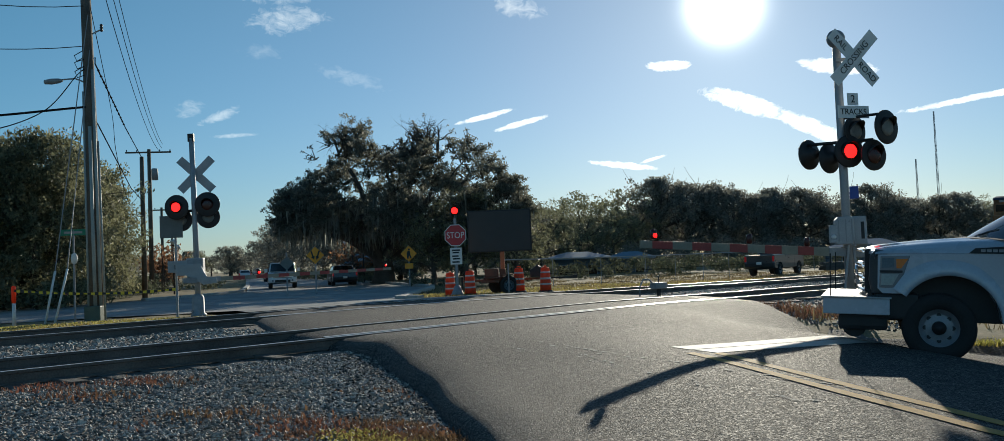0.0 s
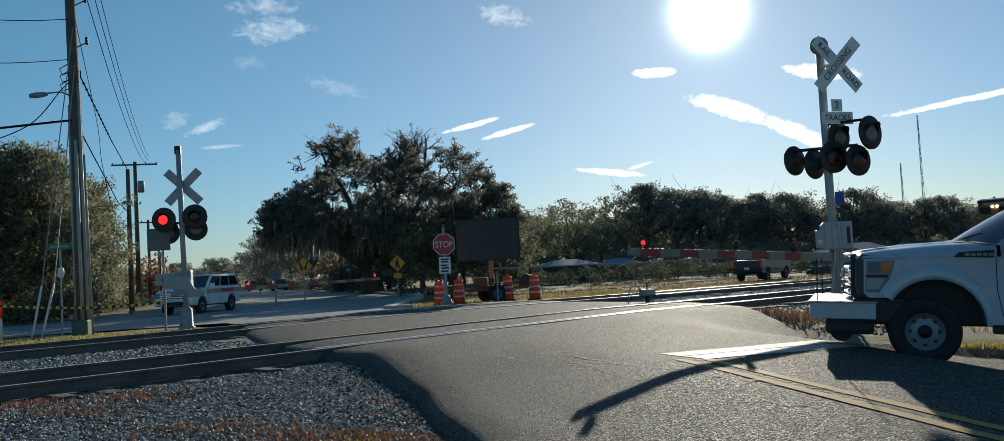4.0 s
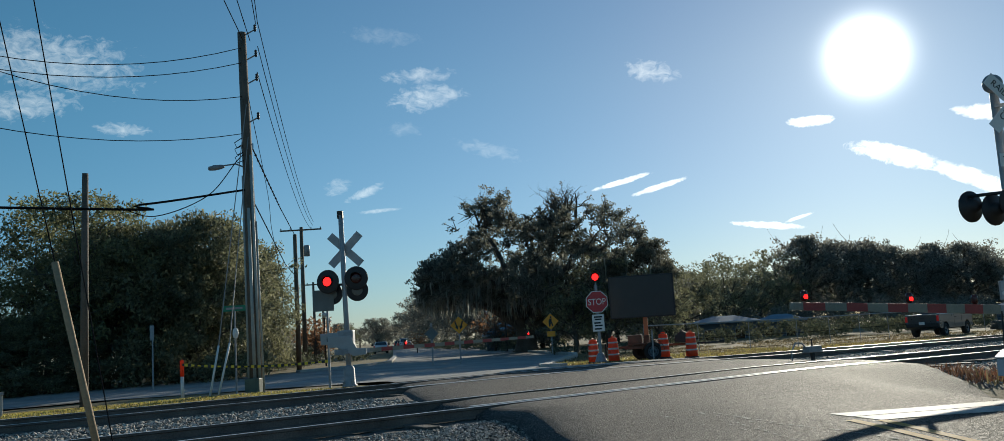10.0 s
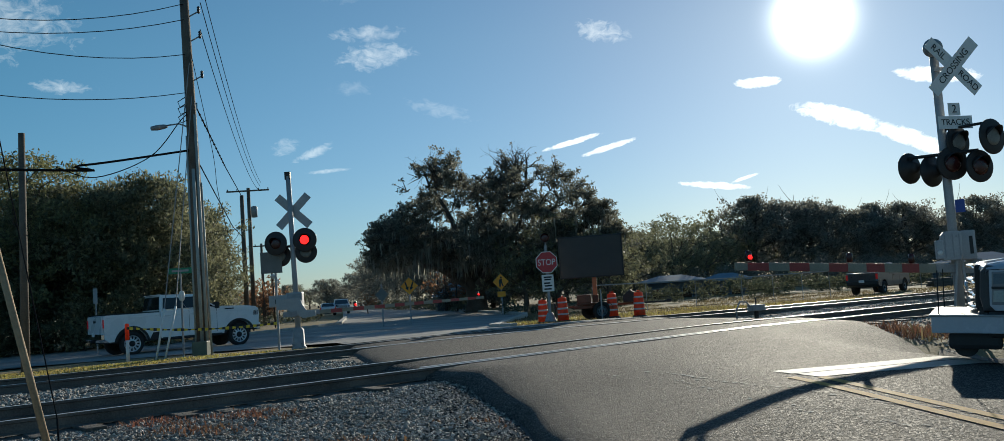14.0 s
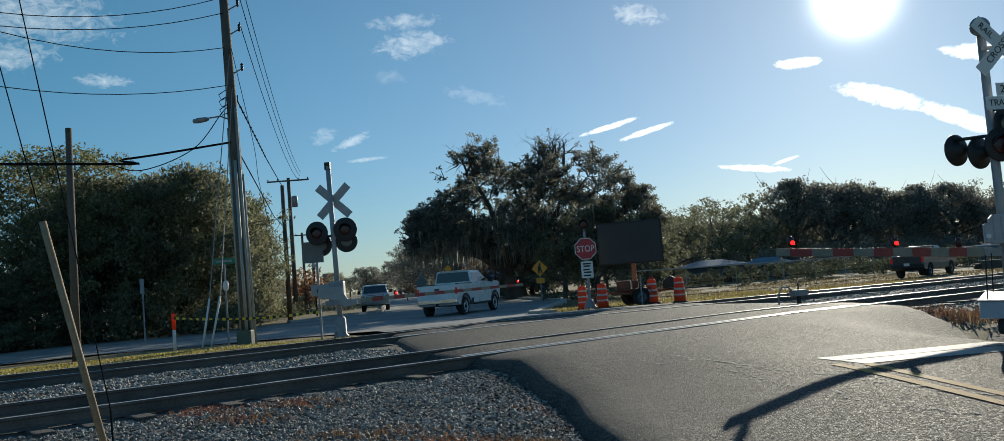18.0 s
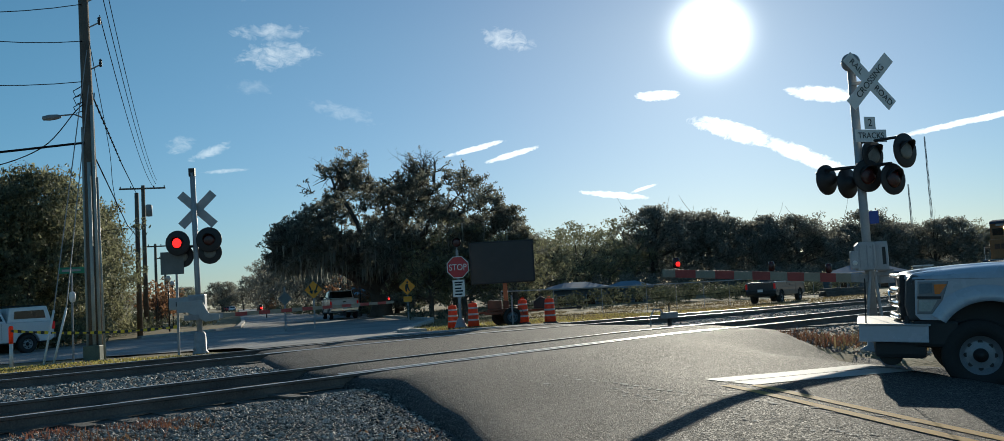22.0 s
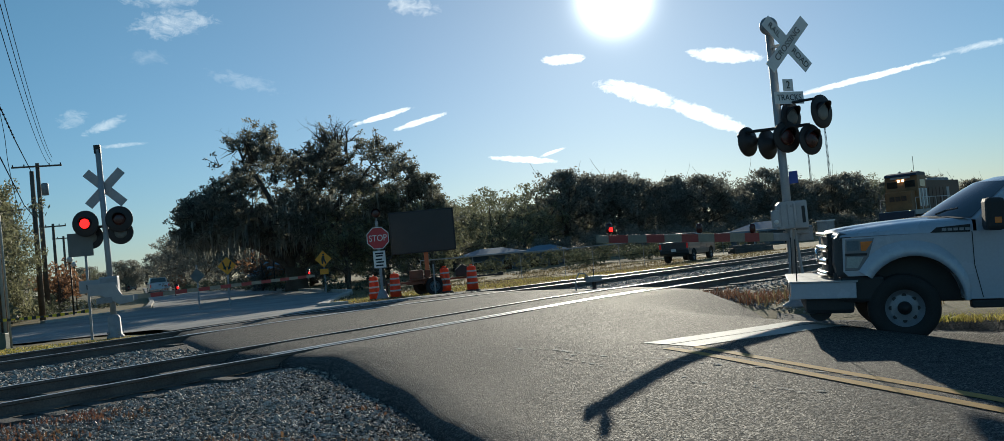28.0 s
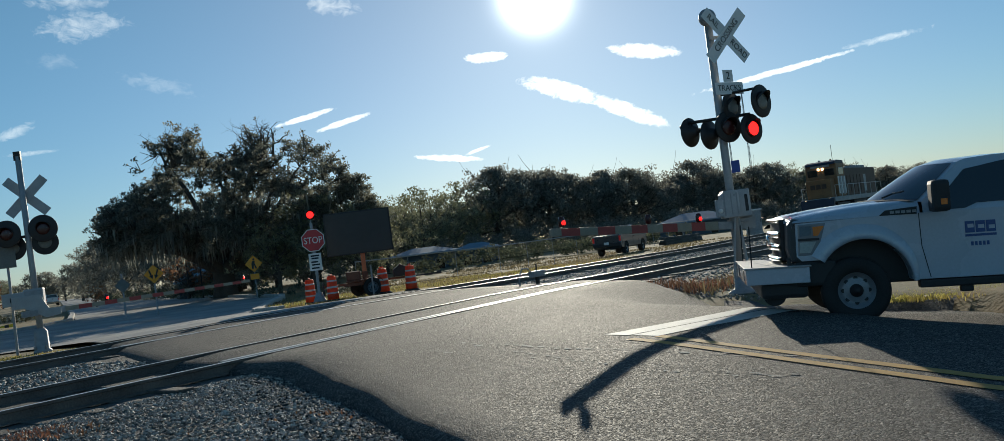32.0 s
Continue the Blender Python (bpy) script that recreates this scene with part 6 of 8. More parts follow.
CAB_ROWS = [(1.62, 1.16, 1.455, 1.42, 0.945), (1.40, 1.00, 1.60, 1.57, 0.90), (1.17, 0.85, 1.745, 1.72, 0.85), (0.93, 0.70, 1.885, 1.865, 0.80), (0.74, 0.60, 1.935, 1.90, 0.775),
            (0.30, 0.28, 1.957, 1.925, 0.765), (-0.60, -0.60, 1.957, 1.925, 0.765), (-0.88, -0.86, 1.90, 1.87, 0.78), (-1.02, -1.02, 1.32, 1.30, 0.95)]


def cab_point(row, v, push=0.0):
    i = min(int(row), len(CAB_ROWS) - 2)
    xc, xe, zc, ze, ye = (a + (b - a) * (row - i) for a, b in zip(CAB_ROWS[i], CAB_ROWS[i + 1]))
    return (xc + (xe - xc) * v * v + push * 0.6, ye * v, zc + (ze - zc) * v * v + push * 0.8)


def work_truck():
    """The railway work pickup that stands at the stop line."""
    car = thing("work_truck", pose(0, 0, 0), "white railway work pickup with front box, at the stop line", "pickup truck")
    white, dark = M["truck_shade_white"], M["trim"]

    def arc(xc, zc, r, t0, t1, n=14):
        return [(xc + r * math.cos(t), zc + r * math.sin(t)) for t in np.linspace(t0, t1, n)]

    outline = [(-3.0, 0.70), (-2.88, 0.56), (-2.5, 0.54)] + arc(-1.98, 0.46, 0.53, math.pi - 0.1, 0.1) + [(-1.3, 0.50)] + arc(1.86, 0.48, 0.545, math.pi - 0.04, 0.627)
    outline += [(2.58, 0.80), (2.635, 0.86), (2.63, 1.262), (2.0, 1.276), (1.25, 1.29), (-1.05, 1.30), (-1.10, 1.37), (-2.95, 1.37), (-3.0, 1.32)]
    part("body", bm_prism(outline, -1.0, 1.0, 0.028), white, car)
    part("underbody", bm_box(-2.8, 2.52, -0.74, 0.74, 0.46, 1.18, 0.02), dark, car, "dark wheel wells and chassis")
    # bonnet with its raised middle, curved in plan
    half = [0.0, 0.15, 0.30, 0.42, 0.50, 0.56, 0.68, 0.80, 0.87, 0.92, 0.955, 0.985, 1.0]
    ys = [-a for a in half[:0:-1]] + half
    rows = []
    for x, h in ((2.655, 1.285), (2.65, 1.315), (2.62, 1.338), (2.56, 1.358), (2.40, 1.386), (2.1, 1.425), (1.8, 1.452), (1.5, 1.47), (1.2, 1.475)):
        base = 1.272 + 0.018 * (2.6 - x) / 1.4
        bow = min(max((x - 1.4) / 1.1, 0.0), 1.0)
        rows.append([(x + 0.13 * (1 - y * y) * bow, y, truck_hood(x, abs(y), h, base)) for y in ys])
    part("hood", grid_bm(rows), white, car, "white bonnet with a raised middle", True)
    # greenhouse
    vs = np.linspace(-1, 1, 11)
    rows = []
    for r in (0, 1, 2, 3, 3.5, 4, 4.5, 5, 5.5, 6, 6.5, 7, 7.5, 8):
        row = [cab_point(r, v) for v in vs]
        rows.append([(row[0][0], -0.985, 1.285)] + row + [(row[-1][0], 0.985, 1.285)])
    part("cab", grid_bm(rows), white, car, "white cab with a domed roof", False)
    part("windscreen", grid_bm([[cab_point(r, v, 0.008) for v in np.linspace(-0.95, 0.95, 13)] for r in np.linspace(0.12, 2.9, 8)]), M["windshield"], car, "tinted windscreen", True)
    part("rear_window", grid_bm([[cab_point(r, v, -0.012) for v in np.linspace(-0.8, 0.8, 5)] for r in np.linspace(7.15, 7.8, 4)]), M["glass"], car, "dark rear window", True)
    part("cowl", grid_bm([[(1.62 + f * 0.12 - 0.44 * v * v, 0.93 * v, 1.487 - 0.01 * f - 0.035 * v * v) for v in vs] for f in (0, 1)]), dark, car, "black wiper cowl")
    for q in (-0.35, 0.45):
        put(part("wiper", bm_tube([(0, 0, 0), (-0.10, 0.16, 0.045), (-0.16, 0.46, 0.06)], 0.011, 5), dark, car, "black wiper"), pose(1.58 - q * q * 0.4, q, 1.50))

    def side_y(z):
        return 0.985 - (z - 1.285) * 0.32

    for sgn in (1, -1):
        for pts in ([(1.09, 1.305), (0.69, 1.31), (0.56, 1.362), (0.02, 1.37), (0.02, 1.85), (0.20, 1.845), (0.64, 1.77)], [(-0.08, 1.37), (-0.78, 1.37), (-0.72, 1.82), (-0.08, 1.845)]):
            panel(car, "side_window", [(x, sgn * (side_y(z) + 0.004), z) for x, z in pts], M["glass"], "dark side window")
        for a, b in (((1.215, 1.29), (1.205, 0.90)), ((1.205, 0.90), (1.13, 0.52)), ((-0.03, 1.30), (-0.03, 0.52)), ((-1.07, 1.34), (-1.07, 0.55))):
            part("door_seam", bm_tube([(a[0], sgn * 1.0, a[1]), (b[0], sgn * 1.0, b[1])], 0.0065, 4), dark, car, "dark door seam")
        put(part("door_handle", bm_box(-0.10, 0.10, -0.02, 0.02, -0.025, 0.025, 0.01), white, car), pose(0.13, sgn * 1.012, 1.22))
        # headlight with amber corner, between bonnet and bumper
        out = [(2.275, 1.252), (2.60, 1.245), (2.615, 0.868), (2.455, 0.868), (2.345, 1.03)]
        lamp = part("headlight", bm_prism(out, -0.10, 0.0, 0.012), M["headlight"], car, "tall clear headlight with amber corner")
        put(lamp, pose(0, sgn * (1.012 if sgn > 0 else 0.912), 0))
        face = 0.002 if sgn > 0 else -0.102
        put(part("turn_lamp", bm_prism([(2.295, 1.215), (2.43, 1.21), (2.425, 1.10), (2.375, 1.10)], -0.006, 0.006), M["amber"], lamp, "amber turn lamp"), pose(0, face, 0))
        put(part("reflector", bm_prism([(2.45, 1.225), (2.585, 1.22), (2.59, 1.10), (2.45, 1.11)], -0.006, 0.006), M["cart_paint"], lamp, "dark upper reflector bowl"), pose(0, face, 0))
        put(part("reflector", bm_prism([(2.40, 1.03), (2.59, 1.03), (2.60, 0.90), (2.47, 0.90)], -0.005, 0.005), M["conduit"], lamp, "bright lower reflector bowl"), pose(0, face, 0))
        put(part("lamp_bezel", bm_prism([(2.36, 1.075), (2.61, 1.075), (2.61, 1.045), (2.36, 1.045)], -0.008, 0.008), dark, lamp, "dark divider"), pose(0, face, 0))
        # flared wheel opening, broader towards the nose
        ts = np.linspace(0.56, math.pi - 0.02, 26)
        rows = []
        for f, dy in ((0.0, -0.03), (0.0, 0.036), (0.22, 0.046), (0.6, 0.036), (1.0, 0.0)):
            row = []
            for t in ts:
                wide = lerp_table(t, ((0.56, 0.19), (1.2, 0.195), (2.0, 0.17), (2.6, 0.11), (3.2, 0.05)))
                row.append((1.86 + (0.543 + wide * f) * math.cos(t), sgn * (1.0 + dy), 0.48 + (0.543 + wide * f) * math.sin(t)))
            rows.append(row)
        part("wheel_flare", grid_bm(rows), white, car, "flared wheel arch", True)
        vent = panel(car, "fender_vent", [(1.66, sgn * 1.003, 1.285), (1.59, sgn * 1.003, 1.345), (1.23, sgn * 1.003, 1.37), (1.235, sgn * 1.003, 1.28)], dark, "black fender vent")
        for k in range(5):
            put(part("vent_mark", bm_box(-0.024, 0.024, -0.002, 0.002, -0.016, 0.016, 0.0), M["galv"], vent, "pale unit mark"), pose(1.51 - 0.062 * k, sgn * 1.012, 1.318))
        mir = part("mirror", bm_box(-0.10, 0.10, -0.13, 0.13, -0.185, 0.185, 0.05), dark, car, "large black towing mirror")
        put(mir, pose(1.04, sgn * 1.26, 1.475))
        put(part("mirror_arm", bm_box(-0.03, 0.03, -0.14, 0.14, -0.02, 0.02, 0.008), dark, car), pose(1.04, sgn * 1.08, 1.40))
        put(part("mirror_lamp", bm_box(-0.035, 0.035, -0.008, 0.008, -0.035, 0.035, 0.006), M["amber"], mir, "amber mirror lamp"), pose(-0.02, sgn * 0.128, -0.07))
        # the company mark and lines of small writing, as plain shapes
        for i, q in enumerate((0.665, 0.55, 0.435)):
            mark = part("mark_block", bm_box(-0.052, 0.052, -0.002, 0.002, -0.068, 0.068, 0.004), M["logo_blue"], car, "blue company mark")
            put(mark, pose(q, sgn * 1.004, 1.083))
            put(part("mark_gap", bm_box(-0.03, 0.036, -0.002, 0.002, -0.022, 0.022, 0.002), white, mark), pose(-0.012 * sgn, 0.003 * sgn, 0.012 * (1 - i)))
        put(part("small_writing", bm_box(-0.17, 0.17, -0.002, 0.002, -0.014, 0.014, 0.0), M["logo_blue"], car, "bar of small blue writing"), pose(0.55, sgn * 1.004, 0.984))
        for k in range(5):
            put(part("unit_mark", bm_box(-0.014, 0.014, -0.002, 0.002, -0.024, 0.024, 0.0), M["logo_blue"], car, "dark unit mark"), pose(0.65 - 0.043 * k, sgn * 1.004, 0.885))
        put(part("side_step", bm_box(-1.2, 1.25, -0.10, 0.04, -0.055, 0.04, 0.02), dark, car, "black running board"), pose(0, sgn * 0.95, 0.45))
        put(part("step_bracket", bm_box(-0.07, 0.07, -0.05, 0.05, -0.09, 0.0, 0.02), dark, car), pose(0.72, sgn * 0.90, 0.41))
        cheek = part("grille_cheek", bm_prism([(2.50, 0.79), (2.70, 0.79), (2.735, 0.95), (2.72, 1.25), (2.65, 1.325), (2.52, 1.30)], -0.16, 0.16, 0.035), M["cheek_grey"], car, "dark grey grille surround")
        put(cheek, pose(0.0, sgn * 0.79, 0))
        put(part("tail_lamp", bm_box(-0.03, 0.12, -0.05, 0.05, -0.15, 0.15, 0.02), M["tail_red"], car, "red tail lamp"), pose(-2.99, sgn * 0.955, 1.12))
        for x in (1.968, -1.98):
            wheel(car, x, sgn * 0.872, 0.405, 0.25, M["steel_shade_white"], 0.222, sgn)
    # nose: bright bars before a dark core, with an oval badge
    core = part("grille", bm_box(-0.08, 0.06, -0.64, 0.64, -0.26, 0.27, 0.03), dark, car, "dark grille core behind bright bars")
    put(core, pose(2.72, 0, 1.055))
    for z0, z1 in ((0.225, 0.285), (0.03, 0.12), (-0.13, -0.04), (-0.27, -0.20)):
        rows = [[(0.055 + 0.075 * (1 - (y / 0.66) ** 2) + dx, y, z) for y in np.linspace(-0.64, 0.64, 11)] for dx, z in ((-0.03, z0), (0.02, z0 + 0.01), (0.035, (z0 + z1) / 2), (0.02, z1 - 0.01), (-0.03, z1))]
        part("grille_bar", grid_bm(rows), M["chrome"], core, "chrome grille bar", True)
    put(part("badge", bm_lathe([(0.0, 0), (0.10, 0.0), (0.085, 0.025), (0, 0.03)], 22), M["chrome"], core, "oval badge", True), pose(0.15, 0, 0.0, 0, 90, 0) @ Matrix.Diagonal((0.8, 1.35, 1, 1)))
    put(part("valance", bm_box(-0.42, 0.06, -0.97, 0.97, -0.18, 0.13, 0.04), dark, car, "dark lower valance"), pose(2.60, 0, 0.665))
    put(part("rear_bumper", bm_box(-0.12, 0.05, -0.95, 0.95, -0.11, 0.11, 0.03), M["galv"], car, "steel rear bumper"), pose(-3.02, 0, 0.62))
    put(part("tailgate", bm_box(-0.02, 0.02, -0.80, 0.80, -0.28, 0.28, 0.02), white, car), pose(-3.005, 0, 1.06))
    put(part("plate", bm_box(-0.008, 0.008, -0.15, 0.15, -0.075, 0.075, 0.003), M["sign_white"], car, "blank pale plate"), pose(-3.145, 0, 0.64))
    # the platform box carried ahead of the nose
    box = part("front_box", bm_box(2.50, 3.25, -0.94, 1.03, 0.54, 0.735, 0.012), white, car, "white steel tread plate box")
    put(part("box_lid", bm_box(2.48, 3.27, -0.96, 1.05, 0.0, 0.018, 0.004), M["alu"], box, "bright tread plate lid"), pose(0, 0, 0.735))
    for q in (-0.5, 0.5):
        put(part("box_slot", bm_box(-0.003, 0.003, -0.05, 0.05, -0.065, 0.065, 0.002), dark, box, "dark slot"), pose(3.252, q, 0.635))
    put(part("under_gear", bm_box(2.52, 3.08, -0.9, 0.94, 0.35, 0.54, 0.05), dark, car, "dark guide wheel gear"), pose(0, 0, 0))
    for sgn in (1, -1):
        put(part("guide_wheel", bm_lathe([(0.0, -0.06), (0.12, -0.06), (0.12, 0.03), (0.14, 0.03), (0.14, 0.06), (0.0, 0.06)], 20), dark, car, "small steel guide wheel"), pose(2.90, sgn * 0.72, 0.38, 90, 0, 0))
        put(part("marker_rod", bm_tube([(0, 0, 0), (0, 0, 0.52)], 0.008, 6), dark, car, "thin dark marker rod"), pose(3.17, sgn * 0.9, 0.75))
        put(part("lid_post", bm_box(-0.025, 0.025, -0.02, 0.02, 0, 0.09, 0.004), dark, car), pose(2.72, sgn * 0.9, 0.75))
    return car


TRUCK = work_truck()
WHITE_PICKUP = light_pickup()
SUV = white_suv()
CAPPED = capped_pickup()
DARK_CAR = small_car(M["dark_paint"], "dark sedan driving away along the street")
RED_CAR = small_car(M["red_paint"], "red car far along the street")
PALE_CAR = small_car(M["silver_paint"], "pale car far along the street")


# ---------- things that stand still ----------
put(TRUCK, pose(7.41, 10.60, -0.465, 0, -3.0, 158.0))


def stop_sign(x, y):
    sign = thing("stop_sign", on_land(x, y, 4, 0.08), "red stop sign with a flashing beacon on its post", "stop sign")
    part("post", bm_box(-0.05, 0.05, -0.04, 0.04, 0, 2.85, 0.008), M["galv"], sign, "galvanised square post")
    part("base", bm_lathe([(0.26, 0), (0.22, 0.05), (0.12, 0.30), (0.09, 0.34), (0, 0.34)], 16), M["galv"], sign, "flared post base", True)
    r = 0.40
    octo = [(r / math.cos(radians(22.5)) * math.cos(radians(22.5 + 45 * k)), r / math.cos(radians(22.5)) * math.sin(radians(22.5 + 45 * k))) for k in range(8)]
    rim = part("sign_border", bm_prism(octo, -0.004, 0.004), M["sign_white"], sign, "white border")
    put(rim, pose(0, -0.055, 2.22))
    face = part("sign_face", bm_prism([(a * 0.93, b * 0.93) for a, b in octo], -0.003, 0.003), M["sign_red"], sign, "red octagon")
    put(face, pose(0, -0.062, 2.22))
    put(link_data("lettering", text_mesh("STOP", 0.30), M["sign_white"], face, "white letters"), pose(0, -0.006, -0.01, 90, 0, 0) @ Matrix.Diagonal((0.92, 1.1, 1, 1)))
    plate = part("plate", bm_box(-0.22, 0.22, -0.004, 0.004, -0.31, 0.31, 0.002), M["sign_white"], sign, "white plate with small unreadable lines")
    put(plate, pose(0, -0.055, 1.44))
    for k, q in enumerate((0.22, 0.13, 0.0, -0.10, -0.22)):
        put(part("line", bm_box(-0.15 + 0.02 * (k % 2), 0.15 - 0.03 * (k % 3), -0.002, 0.002, -0.028, 0.028, 0.0), M["black"], plate), pose(0, -0.006, q))
    part("beacon_stem", bm_tube([(0, 0, 2.8), (0, 0, 3.0)], 0.02, 8), M["galv"], sign)
    lamp_head(sign, pose(0, -0.06, 3.14), "beacon", 0.17)
    return sign


def traffic_barrel(x, y, group="orange barrels by the message board"):
    b = thing("traffic_barrel", on_land(x, y, random.Random(int(x * 77)).uniform(0, 90)), "orange plastic traffic barrel with white bands on a black base", "traffic barrel", group)
    part("body", bm_lathe([(0.29, 0.08), (0.285, 0.30), (0.275, 0.32), (0.268, 0.52), (0.258, 0.54), (0.25, 0.74), (0.24, 0.76), (0.225, 0.93), (0.19, 0.97), (0.10, 0.98), (0, 0.98)], 28), M["orange"], b, "", True)
    for z0, z1, r0, r1 in ((0.30, 0.37, 0.276, 0.272), (0.52, 0.59, 0.270, 0.262), (0.76, 0.82, 0.243, 0.236)):
        part("band", bm_lathe([(r0 + 0.004, z0), (r1 + 0.004, z1), (r1 - 0.01, z1), (r0 - 0.01, z0), (r0 + 0.004, z0)], 28), M["band"], b, "pale reflective band", True)
    part("base", bm_lathe([(0.40, 0.0), (0.40, 0.04), (0.33, 0.10), (0.0, 0.10)], 24), M["rubber"], b, "black rubber base", True)
    b.scale = (0.72, 0.72, 0.96)
    put(part("handle", bm_tube([(-0.10, 0, 0), (-0.09, 0, 0.06), (0.09, 0, 0.06), (0.10, 0, 0)], 0.015, 6), M["orange"], b), pose(0, 0, 0.97))
    return b


def message_board(x, y):
    t = thing("message_board_trailer", on_land(x, y, -2), "dark electronic message board, switched off, on a small rusty trailer", "message board")
    zb = 1.62
    part("board", bm_box(-1.22, 1.22, -0.10, 0.12, zb, zb + 1.60, 0.02), M["black"], t, "black board housing")
    part("screen", bm_box(-1.17, 1.17, -0.11, -0.10, zb + 0.05, zb + 1.55, 0.004), M["screen"], t, "dark unlit screen")
    for q in (-1.19, 1.19):
        part("board_edge", bm_box(q - 0.03, q + 0.03, -0.125, -0.10, zb, zb + 1.60, 0.006), M["trim"], t, "raised edge of the housing")
    part("mast", bm_box(-0.02, 0.14, -0.02, 0.12, 0.45, zb + 0.2, 0.01), M["mast_orange"], t, "orange mast")
    part("mast_sleeve", bm_box(-0.05, 0.17, -0.05, 0.15, 0.55, 0.95, 0.015), M["trailer"], t, "rusty mast sleeve")
    part("chassis", bm_box(-1.55, 1.75, -0.06, 0.06, 0.50, 0.58, 0.01), M["trailer"], t, "rusty trailer frame")
    for q in (-0.55, 0.55):
        part("cross_member", bm_box(-0.75, 0.75, q - 0.04, q + 0.04, 0.46, 0.56, 0.01), M["trailer"], t)
    part("drawbar", bm_box(1.75, 2.75, -0.035, 0.035, 0.51, 0.57, 0.01), M["black"], t, "black drawbar")
    part("coupling", bm_box(2.72, 2.90, -0.06, 0.06, 0.50, 0.62, 0.02), M["black"], t)
    part("deck", bm_box(-0.65, 0.75, -0.6, 0.6, 0.60, 0.66, 0.01), M["trailer"], t)
    part("tool_box", bm_box(-0.62, -0.10, -0.50, 0.1, 0.66, 0.98, 0.03), M["trailer"], t, "dark rusty tool box")
    part("battery_box", bm_prism([(1.10, 0.60), (1.62, 0.60), (1.62, 0.92), (1.38, 1.06), (1.10, 0.86)], -0.3, 0.25, 0.03), M["trim"], t, "dark battery box with a sloping lid")
    for sx in (-1.5, 1.68):
        part("jack", bm_tube([(sx, -0.1, 0.0), (sx, -0.1, 0.70)], 0.035, 8), M["black"], t, "stabiliser jack")
        part("jack_foot", bm_box(sx - 0.10, sx + 0.10, -0.2, 0.0, 0.0, 0.02, 0.004), M["black"], t)
    for sy in (-0.75, 0.75):
        wheel(t, 0.30 if sy < 0 else -0.2, sy, 0.35, 0.2, M["cart_paint"], 0.20, -1 if sy < 0 else 1)
        mid = 0.30 if sy < 0 else -0.2
        bm = bmesh.new()
        arcs = [[bm.verts.new((mid + q * math.cos(a), sy + e, 0.36 + q * math.sin(a))) for q in (0.41, 0.43) for e in (-0.13, 0.13)] for a in np.linspace(0.15, math.pi - 0.15, 9)]
        for a, b in zip(arcs, arcs[1:]):
            for m, n in ((0, 1), (1, 3), (3, 2), (2, 0)):
                bm.faces.new((a[m], a[n], b[n], b[m]))
        part("fender", bm, M["trailer"], t, "rusty round fender")
    part("front_post", bm_tube([(0.30, -0.95, 0.0), (0.30, -0.95, 1.15)], 0.03, 6), M["galv"], t, "thin steel post")
    return t


def diamond_sign(x, y, zc, half, kind, label, az):
    s = thing("warning_sign", on_land(x, y, az), label, "warning sign", "yellow warning signs")
    part("post", bm_box(-0.04, 0.04, -0.03, 0.03, 0, zc + half, 0.006), M["galv"], s)
    face = part("sign_face", bm_prism([(0, -half), (half, 0), (0, half), (-half, 0)], -0.004, 0.004), M["sign_yellow"], s, "yellow diamond")
    put(face, pose(0, -0.05, zc))
    if kind == "arrows":
        for sgn in (-1, 1):
            put(part("arrow", bm_prism([(-0.05, -0.34), (0.05, -0.34), (0.05, 0.05), (0.14, 0.05), (0.0, 0.30), (-0.14, 0.05), (-0.05, 0.05)], -0.003, 0.003), M["black"], face), pose(sgn * 0.17 * half / 0.6, -0.008, -0.02, 0, sgn * 18 + 180, 0) @ Matrix.Diagonal((half / 0.62, 1, half / 0.62, 1)))
    else:
        put(part("figure", bm_prism([(-0.10, -0.3), (-0.02, -0.3), (0.02, -0.08), (0.10, -0.3), (0.17, -0.28), (0.07, 0.02), (0.08, 0.18), (-0.06, 0.18), (-0.12, 0.0)], -0.003, 0.003), M["black"], face, "dark walking pictogram"), pose(0, -0.008, 0))
        put(part("figure_head", bm_lathe([(0, 0), (0.06, 0), (0.06, 0.004), (0, 0.004)], 12), M["black"], face), pose(0.02, -0.008, 0.26, 90, 0, 0))
    if kind != "arrows":
        put(part("lower_plate", bm_box(-0.25, 0.25, -0.004, 0.004, -0.16, 0.16, 0.002), M["sign_yellow"], s, "small yellow plate"), pose(0, -0.05, zc - half - 0.25))
    return s


def wire(host, pts, r=0.012, name="wire", sag=0.0):
    a, b = Vector(pts[0]), Vector(pts[-1])
    if sag:
        pts = [a.lerp(b, k / 16) - Vector((0, 0, sag * 4 * (k / 16) * (1 - k / 16))) for k in range(17)]
    return part(name, bm_tube(pts, r, 4), M["wire"], host)


